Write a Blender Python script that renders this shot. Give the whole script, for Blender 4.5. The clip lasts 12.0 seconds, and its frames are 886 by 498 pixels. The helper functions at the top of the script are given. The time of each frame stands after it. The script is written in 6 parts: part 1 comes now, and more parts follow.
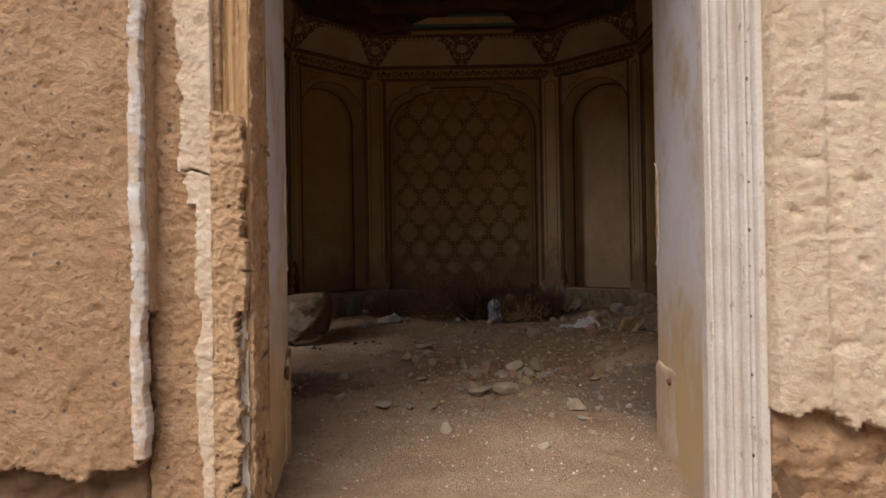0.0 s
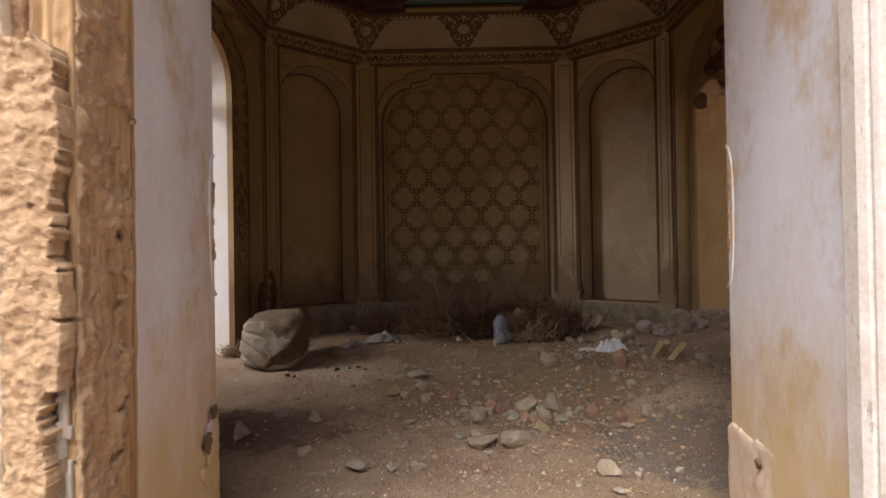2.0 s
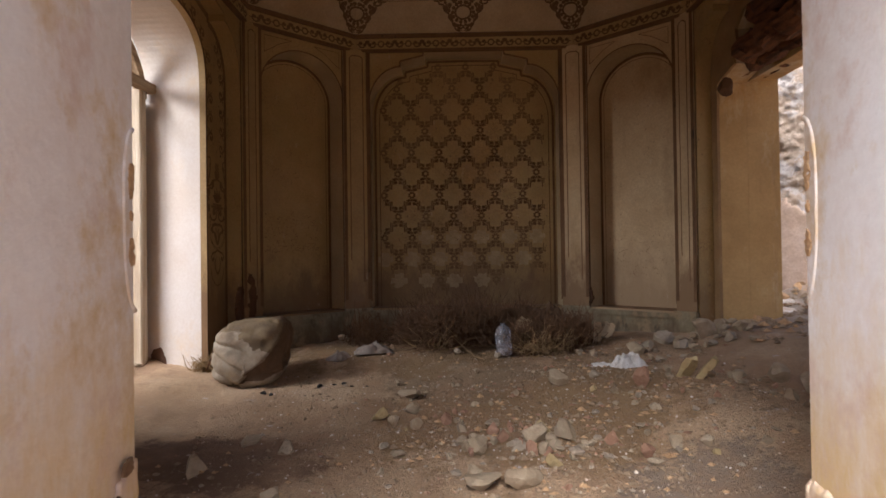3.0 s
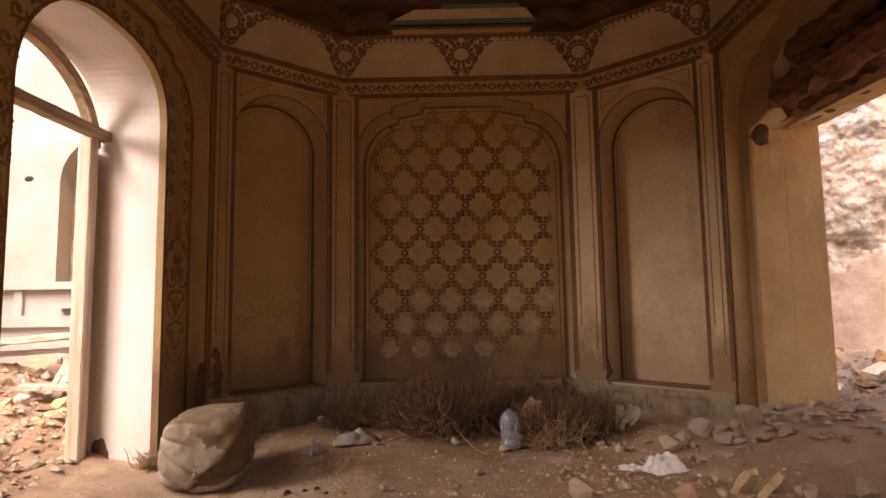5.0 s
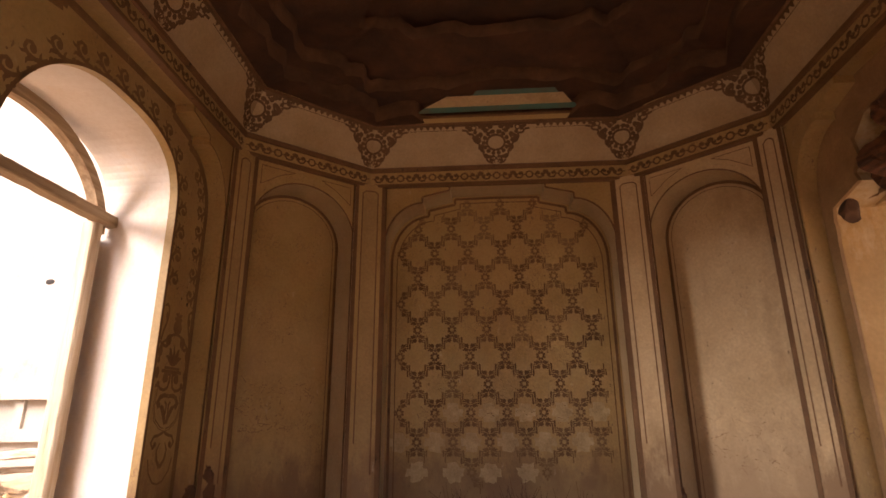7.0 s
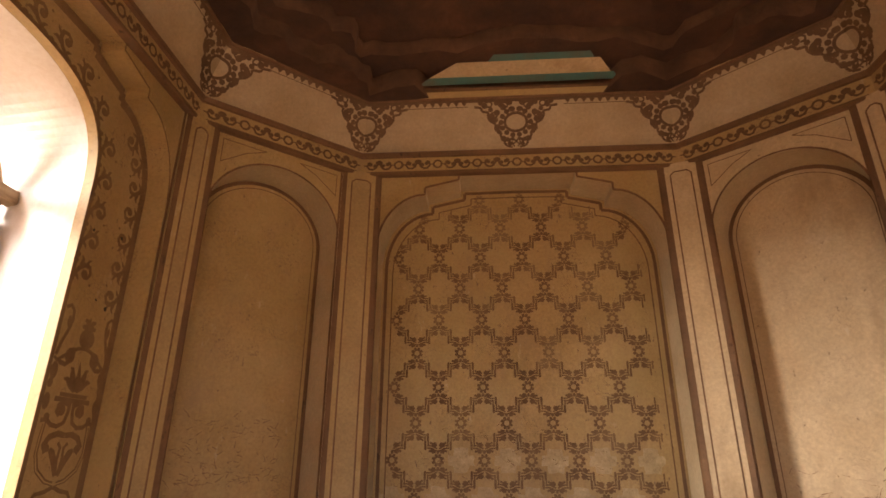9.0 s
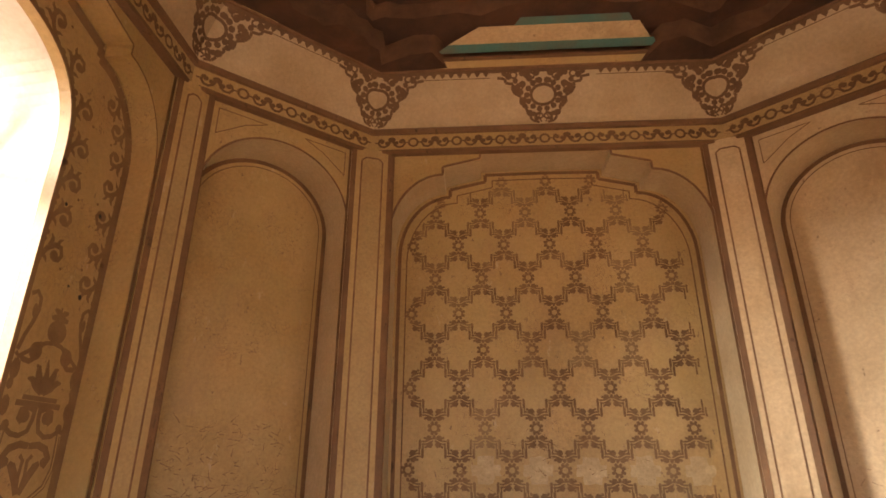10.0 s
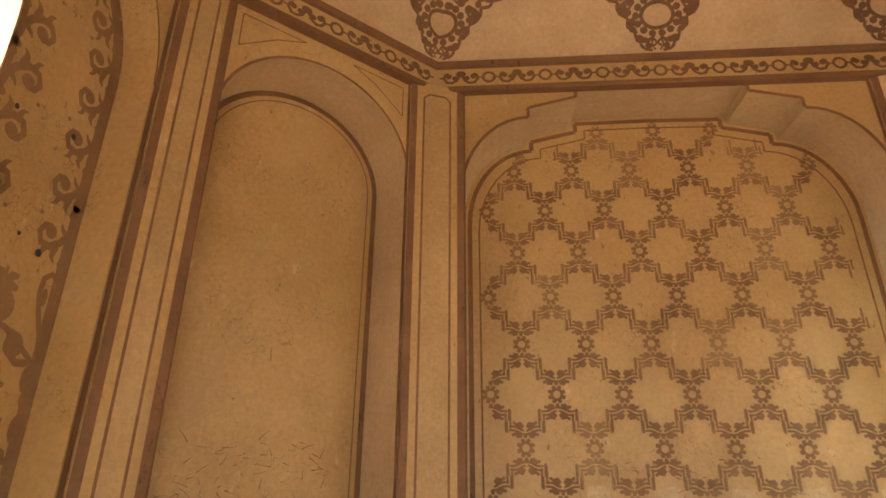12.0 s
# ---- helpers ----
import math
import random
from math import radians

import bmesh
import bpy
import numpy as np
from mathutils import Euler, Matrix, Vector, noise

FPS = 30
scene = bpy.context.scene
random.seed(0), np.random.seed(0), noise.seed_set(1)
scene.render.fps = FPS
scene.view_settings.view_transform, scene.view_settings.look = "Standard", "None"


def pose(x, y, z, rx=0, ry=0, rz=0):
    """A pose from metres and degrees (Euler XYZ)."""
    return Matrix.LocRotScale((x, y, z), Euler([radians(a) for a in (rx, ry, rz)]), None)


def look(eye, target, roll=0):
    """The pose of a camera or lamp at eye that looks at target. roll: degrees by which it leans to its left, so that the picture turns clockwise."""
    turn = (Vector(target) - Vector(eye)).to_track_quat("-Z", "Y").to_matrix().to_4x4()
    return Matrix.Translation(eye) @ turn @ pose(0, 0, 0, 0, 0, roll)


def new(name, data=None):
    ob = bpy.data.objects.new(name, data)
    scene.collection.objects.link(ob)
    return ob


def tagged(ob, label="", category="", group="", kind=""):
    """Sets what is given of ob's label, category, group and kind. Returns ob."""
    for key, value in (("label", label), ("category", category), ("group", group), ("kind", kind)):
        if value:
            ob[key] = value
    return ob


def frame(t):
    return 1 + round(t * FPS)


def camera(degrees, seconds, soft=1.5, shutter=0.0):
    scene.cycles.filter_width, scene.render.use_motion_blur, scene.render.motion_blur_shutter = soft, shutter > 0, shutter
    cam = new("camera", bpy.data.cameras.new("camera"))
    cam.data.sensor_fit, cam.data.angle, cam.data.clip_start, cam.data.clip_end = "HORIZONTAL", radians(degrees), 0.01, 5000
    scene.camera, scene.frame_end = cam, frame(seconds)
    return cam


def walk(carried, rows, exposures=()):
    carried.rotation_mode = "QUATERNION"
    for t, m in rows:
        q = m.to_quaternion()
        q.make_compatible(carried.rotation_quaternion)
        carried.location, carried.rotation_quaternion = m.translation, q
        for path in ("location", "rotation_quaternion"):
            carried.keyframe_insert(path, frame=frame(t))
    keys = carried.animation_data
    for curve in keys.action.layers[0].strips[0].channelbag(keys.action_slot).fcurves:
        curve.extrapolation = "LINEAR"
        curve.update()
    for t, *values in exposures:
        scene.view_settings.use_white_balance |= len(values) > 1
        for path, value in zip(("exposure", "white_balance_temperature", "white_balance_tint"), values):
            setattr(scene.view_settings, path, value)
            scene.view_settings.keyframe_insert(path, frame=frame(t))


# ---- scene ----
cam = camera(76.3, 12.0, soft=1.6, shutter=0.3)
PATH = [
    (0, (0.056, 0.042, 1.163), (0.047, 2.042, 1.173), -0.9),
    (0.5, (0.0, 0.25, 1.186), (-0.008, 2.25, 1.197), -0.9),
    (1, (0.018, 0.434, 1.18), (0.002, 2.434, 1.195), -0.9),
    (1.5, (0.073, 0.733, 1.19), (0.049, 2.733, 1.208), -0.8),
    (2, (0.131, 0.986, 1.231), (0.102, 2.986, 1.248), -0.9),
    (2.5, (0.157, 1.243, 1.215), (0.123, 3.243, 1.237), -0.9),
    (3, (0.161, 1.557, 1.239), (0.13, 3.556, 1.262), -0.8),
    (3.2, (0.123, 1.65, 1.243), (0.107, 3.65, 1.28), -0.6),
    (4.8, (0.181, 2.221, 1.456), (0.152, 4.215, 1.604), -0.7),
    (5, (0.189, 2.277, 1.455), (0.161, 4.269, 1.637), -0.8),
    (5.5, (0.206, 2.413, 1.445), (0.15, 4.394, 1.715), -0.8),
    (6, (0.199, 2.521, 1.428), (0.115, 4.485, 1.795), -0.8),
    (6.5, (0.186, 2.68, 1.398), (0.073, 4.617, 1.887), -0.6),
    (7, (0.154, 2.927, 1.369), (0.02, 4.833, 1.958), -0.3),
    (7.2, (0.144, 3.04, 1.368), (-0.004, 4.933, 1.996), -0.2),
    (8.8, (0.052, 3.96, 1.428), (-0.089, 5.83, 2.125), 0.3),
    (9, (0.027, 4.044, 1.432), (-0.107, 5.908, 2.145), 0.3),
    (9.5, (-0.058, 4.252, 1.462), (-0.184, 6.113, 2.183), 0.1),
    (10, (-0.165, 4.48, 1.489), (-0.29, 6.344, 2.204), 0.2),
    (10.5, (-0.31, 4.709, 1.534), (-0.439, 6.568, 2.258), 0.3),
    (11, (-0.453, 4.901, 1.544), (-0.573, 6.761, 2.271), 0.2),
    (11.5, (-0.578, 5.157, 1.554), (-0.704, 7.016, 2.281), 0.3),
    (12, (-0.677, 5.398, 1.599), (-0.816, 7.252, 2.336), 0.5),
]
EXPOSURES = [(0, 0.35, 5850, 13), (0.7, 0.52, 5750, 13), (1.5, 0.88, 5700, 12), (2.5, 1.58, 5450, 11), (3.2, 1.7, 5700, 12), (5.0, 2.13, 6650, 24), (6.5, 2.48, 6680, 23), (7.2, 2.75, 6600, 20), (9.0, 3.55, 6350, 14), (10.5, 4.15, 6200, 9), (12.0, 4.5, 6050, 5)]
walk(cam, [(t, look(eye, target, roll)) for t, eye, target, roll in PATH], EXPOSURES)

# ---- world and light ----
world = bpy.data.worlds.new("sky")
scene.world = world
world.use_nodes = True
wn = world.node_tree
sky = wn.nodes.new("ShaderNodeTexSky")
sky.sky_type, sky.sun_disc = "NISHITA", False
sky.sun_elevation, sky.sun_rotation = radians(53), radians(203)
sky.dust_density, sky.ozone_density = 6.0, 0.5
wn.nodes["Background"].inputs["Strength"].default_value = 0.06
wn.links.new(sky.outputs[0], wn.nodes["Background"].inputs["Color"])
sun_data = bpy.data.lights.new("sun", "SUN")
sun_data.energy, sun_data.angle, sun_data.color = 2.16, radians(46), (1.0, 0.93, 0.83)
sun = new("sun", sun_data)
sun.matrix_world = look((-2.25, -5.3, 7.4), (0, 0, 0))

# added unseen area lamp, in place of sky light through the west arch
sky_data = bpy.data.lights.new("court_sky_fill", "AREA")
sky_data.shape, sky_data.size, sky_data.size_y = "RECTANGLE", 1.6, 1.5
sky_data.energy, sky_data.color, sky_data.spread = 31.0, (1.0, 0.92, 0.80), radians(100)
court_sky_fill = new("court_sky_fill", sky_data)
court_sky_fill.matrix_world = look((-6.6, 4.35, 4.1), (1.9, 7.5, 0.6))

# ---- materials ----


def mat(name, base, dark, light=None, scale=3.0, rough=0.9, bump=0.3, grain=60.0, metal=0.0, mix=0.6, speck=None, fine=0.25, depth=0.02):
    """Two-scale procedural surface: broad stains, fine grain and relief."""
    m = bpy.data.materials.new(name)
    m.use_nodes = True
    t = m.node_tree
    n, l = t.nodes, t.links
    b = n["Principled BSDF"]
    b.inputs["Roughness"].default_value, b.inputs["Metallic"].default_value = rough, metal
    co = n.new("ShaderNodeNewGeometry")
    big = n.new("ShaderNodeTexNoise")
    big.inputs["Scale"].default_value, big.inputs["Detail"].default_value, big.inputs["Roughness"].default_value = scale, 7, 0.62
    small = n.new("ShaderNodeTexNoise")
    small.inputs["Scale"].default_value, small.inputs["Detail"].default_value, small.inputs["Roughness"].default_value = grain, 6, 0.7
    l.new(co.outputs["Position"], big.inputs["Vector"])
    l.new(co.outputs["Position"], small.inputs["Vector"])
    ramp = n.new("ShaderNodeValToRGB")
    ramp.color_ramp.elements[0].position, ramp.color_ramp.elements[1].position = 0.5 - 0.5 * mix * 0.5, 0.5 + 0.5 * mix * 0.5
    ramp.color_ramp.elements[0].color, ramp.color_ramp.elements[1].color = (*dark, 1), (*base, 1)
    if light:
        e = ramp.color_ramp.elements.new(0.5 + 0.25 * mix + 0.12)
        e.color = (*light, 1)
    l.new(big.outputs["Fac"], ramp.inputs["Fac"])
    mixer = n.new("ShaderNodeMix")
    mixer.data_type, mixer.blend_type = "RGBA", "OVERLAY"
    mixer.inputs["Factor"].default_value = fine
    l.new(ramp.outputs["Color"], mixer.inputs["A"])
    l.new(small.outputs["Fac"], mixer.inputs["B"])
    out = mixer.outputs["Result"]
    if speck:
        vor = n.new("ShaderNodeTexVoronoi")
        vor.inputs["Scale"].default_value = speck[0]
        l.new(co.outputs["Position"], vor.inputs["Vector"])
        r2 = n.new("ShaderNodeValToRGB")
        r2.color_ramp.elements[0].position, r2.color_ramp.elements[1].position = speck[1], speck[1] + 0.06
        r2.color_ramp.elements[0].color, r2.color_ramp.elements[1].color = (1, 1, 1, 1), (0, 0, 0, 1)
        l.new(vor.outputs["Distance"], r2.inputs["Fac"])
        m2 = n.new("ShaderNodeMix")
        m2.data_type = "RGBA"
        m2.inputs["B"].default_value = (*speck[2], 1)
        l.new(r2.outputs["Color"], m2.inputs["Factor"])
        l.new(out, m2.inputs["A"])
        out = m2.outputs["Result"]
    l.new(out, b.inputs["Base Color"])
    add = n.new("ShaderNodeMath")
    add.operation = "MULTIPLY_ADD"
    add.inputs[1].default_value = 0.6
    l.new(small.outputs["Fac"], add.inputs[0])
    l.new(big.outputs["Fac"], add.inputs[2])
    bp = n.new("ShaderNodeBump")
    bp.inputs["Strength"].default_value, bp.inputs["Distance"].default_value = bump, depth
    l.new(add.outputs[0], bp.inputs["Height"])
    l.new(bp.outputs[0], b.inputs["Normal"])
    return m

def damp(m, brown, low, high, amount):
    """Rising damp: ragged patches where the paint has gone, up to a wandering tide line."""
    t = m.node_tree
    n, l = t.nodes, t.links
    b = n["Principled BSDF"]
    src = b.inputs["Base Color"].links[0].from_socket
    geo = n.new("ShaderNodeNewGeometry")
    sep = n.new("ShaderNodeSeparateXYZ")
    l.new(geo.outputs["Position"], sep.inputs[0])
    stretch = n.new("ShaderNodeMapping")
    stretch.inputs["Scale"].default_value = (1.0, 1.0, 0.45)
    l.new(geo.outputs["Position"], stretch.inputs["Vector"])
    nz = n.new("ShaderNodeTexNoise")
    nz.inputs["Scale"].default_value, nz.inputs["Detail"].default_value, nz.inputs["Roughness"].default_value = 5.0, 8, 0.75
    l.new(stretch.outputs[0], nz.inputs["Vector"])
    a = n.new("ShaderNodeMath")
    a.operation = "MULTIPLY_ADD"
    a.inputs[1].default_value = 1.5
    l.new(nz.outputs["Fac"], a.inputs[0])
    l.new(sep.outputs["Z"], a.inputs[2])
    r = n.new("ShaderNodeMapRange")
    r.inputs["From Min"].default_value, r.inputs["From Max"].default_value = low + 0.75, high + 0.75
    r.inputs["To Min"].default_value, r.inputs["To Max"].default_value = amount, 0.0
    l.new(a.outputs[0], r.inputs["Value"])
    mx = n.new("ShaderNodeMix")
    mx.data_type = "RGBA"
    mx.inputs["B"].default_value = (*brown, 1)
    l.new(r.outputs[0], mx.inputs["Factor"])
    l.new(src, mx.inputs["A"])
    l.new(mx.outputs["Result"], b.inputs["Base Color"])
    return m


def blotch(m, colour, scale, low, high, amount=1.0, stretch=(1.0, 1.0, 1.0), shift=0.0, rough=0.72):
    """Stains with a ragged shape of their own over what the surface has already."""
    t = m.node_tree
    n, l = t.nodes, t.links
    b = n["Principled BSDF"]
    src = b.inputs["Base Color"].links[0].from_socket
    geo = n.new("ShaderNodeNewGeometry")
    mp = n.new("ShaderNodeMapping")
    mp.inputs["Scale"].default_value = stretch
    mp.inputs["Location"].default_value = (shift, shift * 0.7, shift * 1.3)
    l.new(geo.outputs["Position"], mp.inputs["Vector"])
    nz = n.new("ShaderNodeTexNoise")
    nz.inputs["Scale"].default_value, nz.inputs["Detail"].default_value, nz.inputs["Roughness"].default_value = scale, 9, rough
    l.new(mp.outputs[0], nz.inputs["Vector"])
    r = n.new("ShaderNodeMapRange")
    r.inputs["From Min"].default_value, r.inputs["From Max"].default_value = low, high
    r.inputs["To Min"].default_value, r.inputs["To Max"].default_value = 0.0, amount
    l.new(nz.outputs["Fac"], r.inputs["Value"])
    mx = n.new("ShaderNodeMix")
    mx.data_type = "RGBA"
    mx.inputs["B"].default_value = (*colour, 1)
    l.new(r.outputs[0], mx.inputs["Factor"])
    l.new(src, mx.inputs["A"])
    l.new(mx.outputs["Result"], b.inputs["Base Color"])
    return m


def crackle(m, scale, dark, low, high):
    """Fine craquelure in patches."""
    t = m.node_tree
    n, l = t.nodes, t.links
    b = n["Principled BSDF"]
    src = b.inputs["Base Color"].links[0].from_socket
    geo = n.new("ShaderNodeNewGeometry")
    warp = n.new("ShaderNodeTexNoise")
    warp.inputs["Scale"].default_value, warp.inputs["Detail"].default_value = 4.0, 4
    l.new(geo.outputs["Position"], warp.inputs["Vector"])
    add = n.new("ShaderNodeVectorMath")
    add.operation = "MULTIPLY_ADD"
    add.inputs[1].default_value = (0.35, 0.35, 0.35)
    l.new(warp.outputs["Color"], add.inputs[0])
    l.new(geo.outputs["Position"], add.inputs[2])
    vor = n.new("ShaderNodeTexVoronoi")
    vor.feature = "DISTANCE_TO_EDGE"
    vor.inputs["Scale"].default_value = scale
    l.new(add.outputs[0], vor.inputs["Vector"])
    edge = n.new("ShaderNodeMapRange")
    edge.inputs["From Min"].default_value, edge.inputs["From Max"].default_value = 0.0, 0.03
    edge.inputs["To Min"].default_value, edge.inputs["To Max"].default_value = 1.0, 0.0
    l.new(vor.outputs["Distance"], edge.inputs["Value"])
    where = n.new("ShaderNodeTexNoise")
    where.inputs["Scale"].default_value, where.inputs["Detail"].default_value, where.inputs["Roughness"].default_value = 2.6, 6, 0.7
    l.new(geo.outputs["Position"], where.inputs["Vector"])
    mask = n.new("ShaderNodeMapRange")
    mask.inputs["From Min"].default_value, mask.inputs["From Max"].default_value = low, high
    l.new(where.outputs["Fac"], mask.inputs["Value"])
    mul = n.new("ShaderNodeMath")
    mul.operation = "MULTIPLY"
    l.new(edge.outputs[0], mul.inputs[0])
    l.new(mask.outputs[0], mul.inputs[1])
    mx = n.new("ShaderNodeMix")
    mx.data_type = "RGBA"
    mx.inputs["B"].default_value = (*dark, 1)
    l.new(mul.outputs[0], mx.inputs["Factor"])
    l.new(src, mx.inputs["A"])
    l.new(mx.outputs["Result"], b.inputs["Base Color"])
    return m


def patch_of_soil(m, centre, radii, colour):
    """A spill of darker rubble soil with a ragged outline."""
    t = m.node_tree
    n, l = t.nodes, t.links
    b = n["Principled BSDF"]
    src = b.inputs["Base Color"].links[0].from_socket
    geo = n.new("ShaderNodeNewGeometry")
    mp = n.new("ShaderNodeMapping")
    mp.inputs["Location"].default_value = (-centre[0] / radii[0], -centre[1] / radii[1], 0)
    mp.inputs["Scale"].default_value = (1 / radii[0], 1 / radii[1], 0)
    l.new(geo.outputs["Position"], mp.inputs["Vector"])
    ln = n.new("ShaderNodeVectorMath")
    ln.operation = "LENGTH"
    l.new(mp.outputs[0], ln.inputs[0])
    nz = n.new("ShaderNodeTexNoise")
    nz.inputs["Scale"].default_value, nz.inputs["Detail"].default_value, nz.inputs["Roughness"].default_value = 3.5, 9, 0.75
    l.new(geo.outputs["Position"], nz.inputs["Vector"])
    a = n.new("ShaderNodeMath")
    a.operation = "MULTIPLY_ADD"
    a.inputs[1].default_value = 2.6
    l.new(nz.outputs["Fac"], a.inputs[0])
    l.new(ln.outputs["Value"], a.inputs[2])
    r = n.new("ShaderNodeMapRange")
    r.inputs["From Min"].default_value, r.inputs["From Max"].default_value = 2.12, 2.36
    r.inputs["To Min"].default_value, r.inputs["To Max"].default_value = 0.85, 0.0
    l.new(a.outputs[0], r.inputs["Value"])
    mx = n.new("ShaderNodeMix")
    mx.data_type = "RGBA"
    mx.inputs["B"].default_value = (*colour, 1)
    l.new(r.outputs[0], mx.inputs["Factor"])
    l.new(src, mx.inputs["A"])
    l.new(mx.outputs["Result"], b.inputs["Base Color"])
    return m


def rays_of_grain(name, light, dark, axis, rough=0.85):
    """Weathered timber with streaks along one axis."""
    m = mat(name, light, dark, None, 14.0, rough, 0.8, 60, mix=0.5)
    n, l = m.node_tree.nodes, m.node_tree.links
    geo = [x for x in n if x.type == "NEW_GEOMETRY"][0]
    mp = n.new("ShaderNodeMapping")
    mp.inputs["Scale"].default_value = [0.06 if k == axis else 1.6 for k in range(3)]
    l.new(geo.outputs["Position"], mp.inputs["Vector"])
    for x in n:
        if x.type == "TEX_NOISE":
            l.new(mp.outputs[0], x.inputs["Vector"])
    return m


M_PLASTER = damp(mat("aged_cream_plaster", (0.405, 0.272, 0.118), (0.322, 0.202, 0.070), (0.465, 0.338, 0.188), 1.4, 0.55, 0.16, 45, fine=0.4), (0.197, 0.109, 0.051), 0.85, 1.25, 0.9)
# paler copy of the wall plaster, with the north-east side's light put into its colour
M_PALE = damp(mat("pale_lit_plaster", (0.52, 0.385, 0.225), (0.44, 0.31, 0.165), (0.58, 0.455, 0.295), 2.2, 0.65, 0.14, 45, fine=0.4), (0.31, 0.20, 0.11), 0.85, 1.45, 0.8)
crackle(M_PLASTER, 26, (0.17, 0.09, 0.045), 0.555, 0.60)
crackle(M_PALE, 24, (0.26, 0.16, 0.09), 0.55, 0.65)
blotch(M_PLASTER, (0.37, 0.275, 0.105), 1.1, 0.48, 0.64, 0.42, (1, 1, 0.7), 17.0)
for m in (M_PLASTER, M_PALE):
    blotch(m, (0.30, 0.19, 0.09), 3.0, 0.54, 0.68, 0.55, (1, 1, 0.35), 3.0)
    blotch(m, (0.17, 0.10, 0.05), 26.0, 0.66, 0.70, 0.8, (1, 1, 0.6), 9.0, 0.6)
    blotch(m, (0.60, 0.50, 0.37), 9.0, 0.62, 0.68, 0.3, (1, 1, 0.5), 5.0)
# the same lightened tone for the pilasters on that lit side
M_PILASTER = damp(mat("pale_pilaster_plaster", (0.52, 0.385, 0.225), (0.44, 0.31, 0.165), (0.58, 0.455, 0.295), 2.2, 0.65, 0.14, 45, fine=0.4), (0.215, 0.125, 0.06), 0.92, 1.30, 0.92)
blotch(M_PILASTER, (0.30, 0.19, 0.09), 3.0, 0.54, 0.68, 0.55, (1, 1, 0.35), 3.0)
M_STENCIL = mat("brown_stencil_paint", (0.145, 0.078, 0.032), (0.215, 0.128, 0.058), (0.11, 0.056, 0.023), 5, 0.8, 0.1, 60)
M_ORNAMENT = mat("dark_ornament_paint", (0.098, 0.05, 0.022), (0.155, 0.085, 0.038), (0.075, 0.037, 0.016), 5, 0.8, 0.1, 60)
M_TINT = mat("faded_stencil_tone", (0.205, 0.122, 0.054), (0.255, 0.16, 0.075), None, 5, 0.8, 0.1, 60)
M_PANEL = mat("ochre_pilaster_panel", (0.365, 0.252, 0.112), (0.298, 0.193, 0.079), (0.415, 0.302, 0.157), 2.4, 0.6, 0.12, 50, fine=0.4)
blotch(M_PANEL, (0.30, 0.19, 0.09), 3.0, 0.54, 0.68, 0.55, (1, 1, 0.3), 13.0)
damp(M_PANEL, (0.21, 0.125, 0.065), 0.85, 1.25, 0.9)
M_BAND = mat("red_brown_band_paint", (0.175, 0.092, 0.04), (0.12, 0.06, 0.026), (0.24, 0.138, 0.065), 4, 0.8, 0.15, 50)
blotch(M_BAND, (0.05, 0.025, 0.012), 12.0, 0.60, 0.66, 0.9, (1, 1, 0.5), 3.0)
M_FLAKE = mat("cream_paint_left_in_the_stars", (0.44, 0.325, 0.175), (0.33, 0.23, 0.115), (0.50, 0.385, 0.235), 8, 0.6, 0.15, 60, fine=0.5)
M_LINE = mat("dark_line_paint", (0.125, 0.058, 0.025), (0.19, 0.10, 0.048), None, 8, 0.8, 0.1, 60)
M_COVE = mat("pale_cove_plaster", (0.43, 0.318, 0.19), (0.355, 0.245, 0.127), (0.485, 0.375, 0.245), 2.2, 0.6, 0.14, 45, fine=0.35)
# cream lightened in place of the light bounced up into the niches
M_SOFFIT = mat("bounce_lit_niche_return", (0.47, 0.36, 0.215), (0.40, 0.29, 0.16), (0.53, 0.42, 0.27), 2.0, 0.6, 0.14, 45, fine=0.35)
M_REVEAL = mat("white_gypsum_reveal", (0.66, 0.605, 0.565), (0.60, 0.52, 0.45), (0.70, 0.655, 0.625), 1.5, 0.8, 0.12, 40)
blotch(M_REVEAL, (0.64, 0.47, 0.27), 1.5, 0.56, 0.72, 0.6, (1, 1, 0.8), 3.0)
blotch(M_REVEAL, (0.28, 0.18, 0.10), 9.0, 0.70, 0.74, 0.8, (1, 1, 1), 8.0)
M_JAMB = damp(mat("stained_whitewash", (0.82, 0.80, 0.81), (0.74, 0.67, 0.64), (0.85, 0.84, 0.86), 2.6, 0.8, 0.35, 30, mix=0.7, fine=0.35), (0.66, 0.485, 0.255), 0.50, 1.15, 1.0)
blotch(M_JAMB, (0.58, 0.40, 0.17), 1.8, 0.53, 0.66, 0.8, (1, 1, 0.9), 2.0)
blotch(M_JAMB, (0.60, 0.44, 0.38), 2.6, 0.54, 0.66, 0.6, (1, 1, 1.0), 7.0)
blotch(M_JAMB, (0.33, 0.22, 0.13), 16.0, 0.68, 0.73, 0.8, (1, 1, 0.8), 4.0)
M_SKIRT = mat("tan_pink_plaster", (0.70, 0.545, 0.40), (0.60, 0.44, 0.29), (0.76, 0.63, 0.51), 3.5, 0.85, 0.45, 30, fine=0.45)
blotch(M_SKIRT, (0.62, 0.42, 0.20), 4.0, 0.54, 0.64, 0.6, (1, 1, 0.9), 3.0)
blotch(M_SKIRT, (0.30, 0.19, 0.11), 15.0, 0.68, 0.72, 0.8, (1, 1, 0.7), 6.0)
M_OCHRE = mat("ochre_plaster", (0.50, 0.33, 0.14), (0.41, 0.255, 0.10), (0.56, 0.41, 0.22), 2.2, 0.85, 0.2, 40)
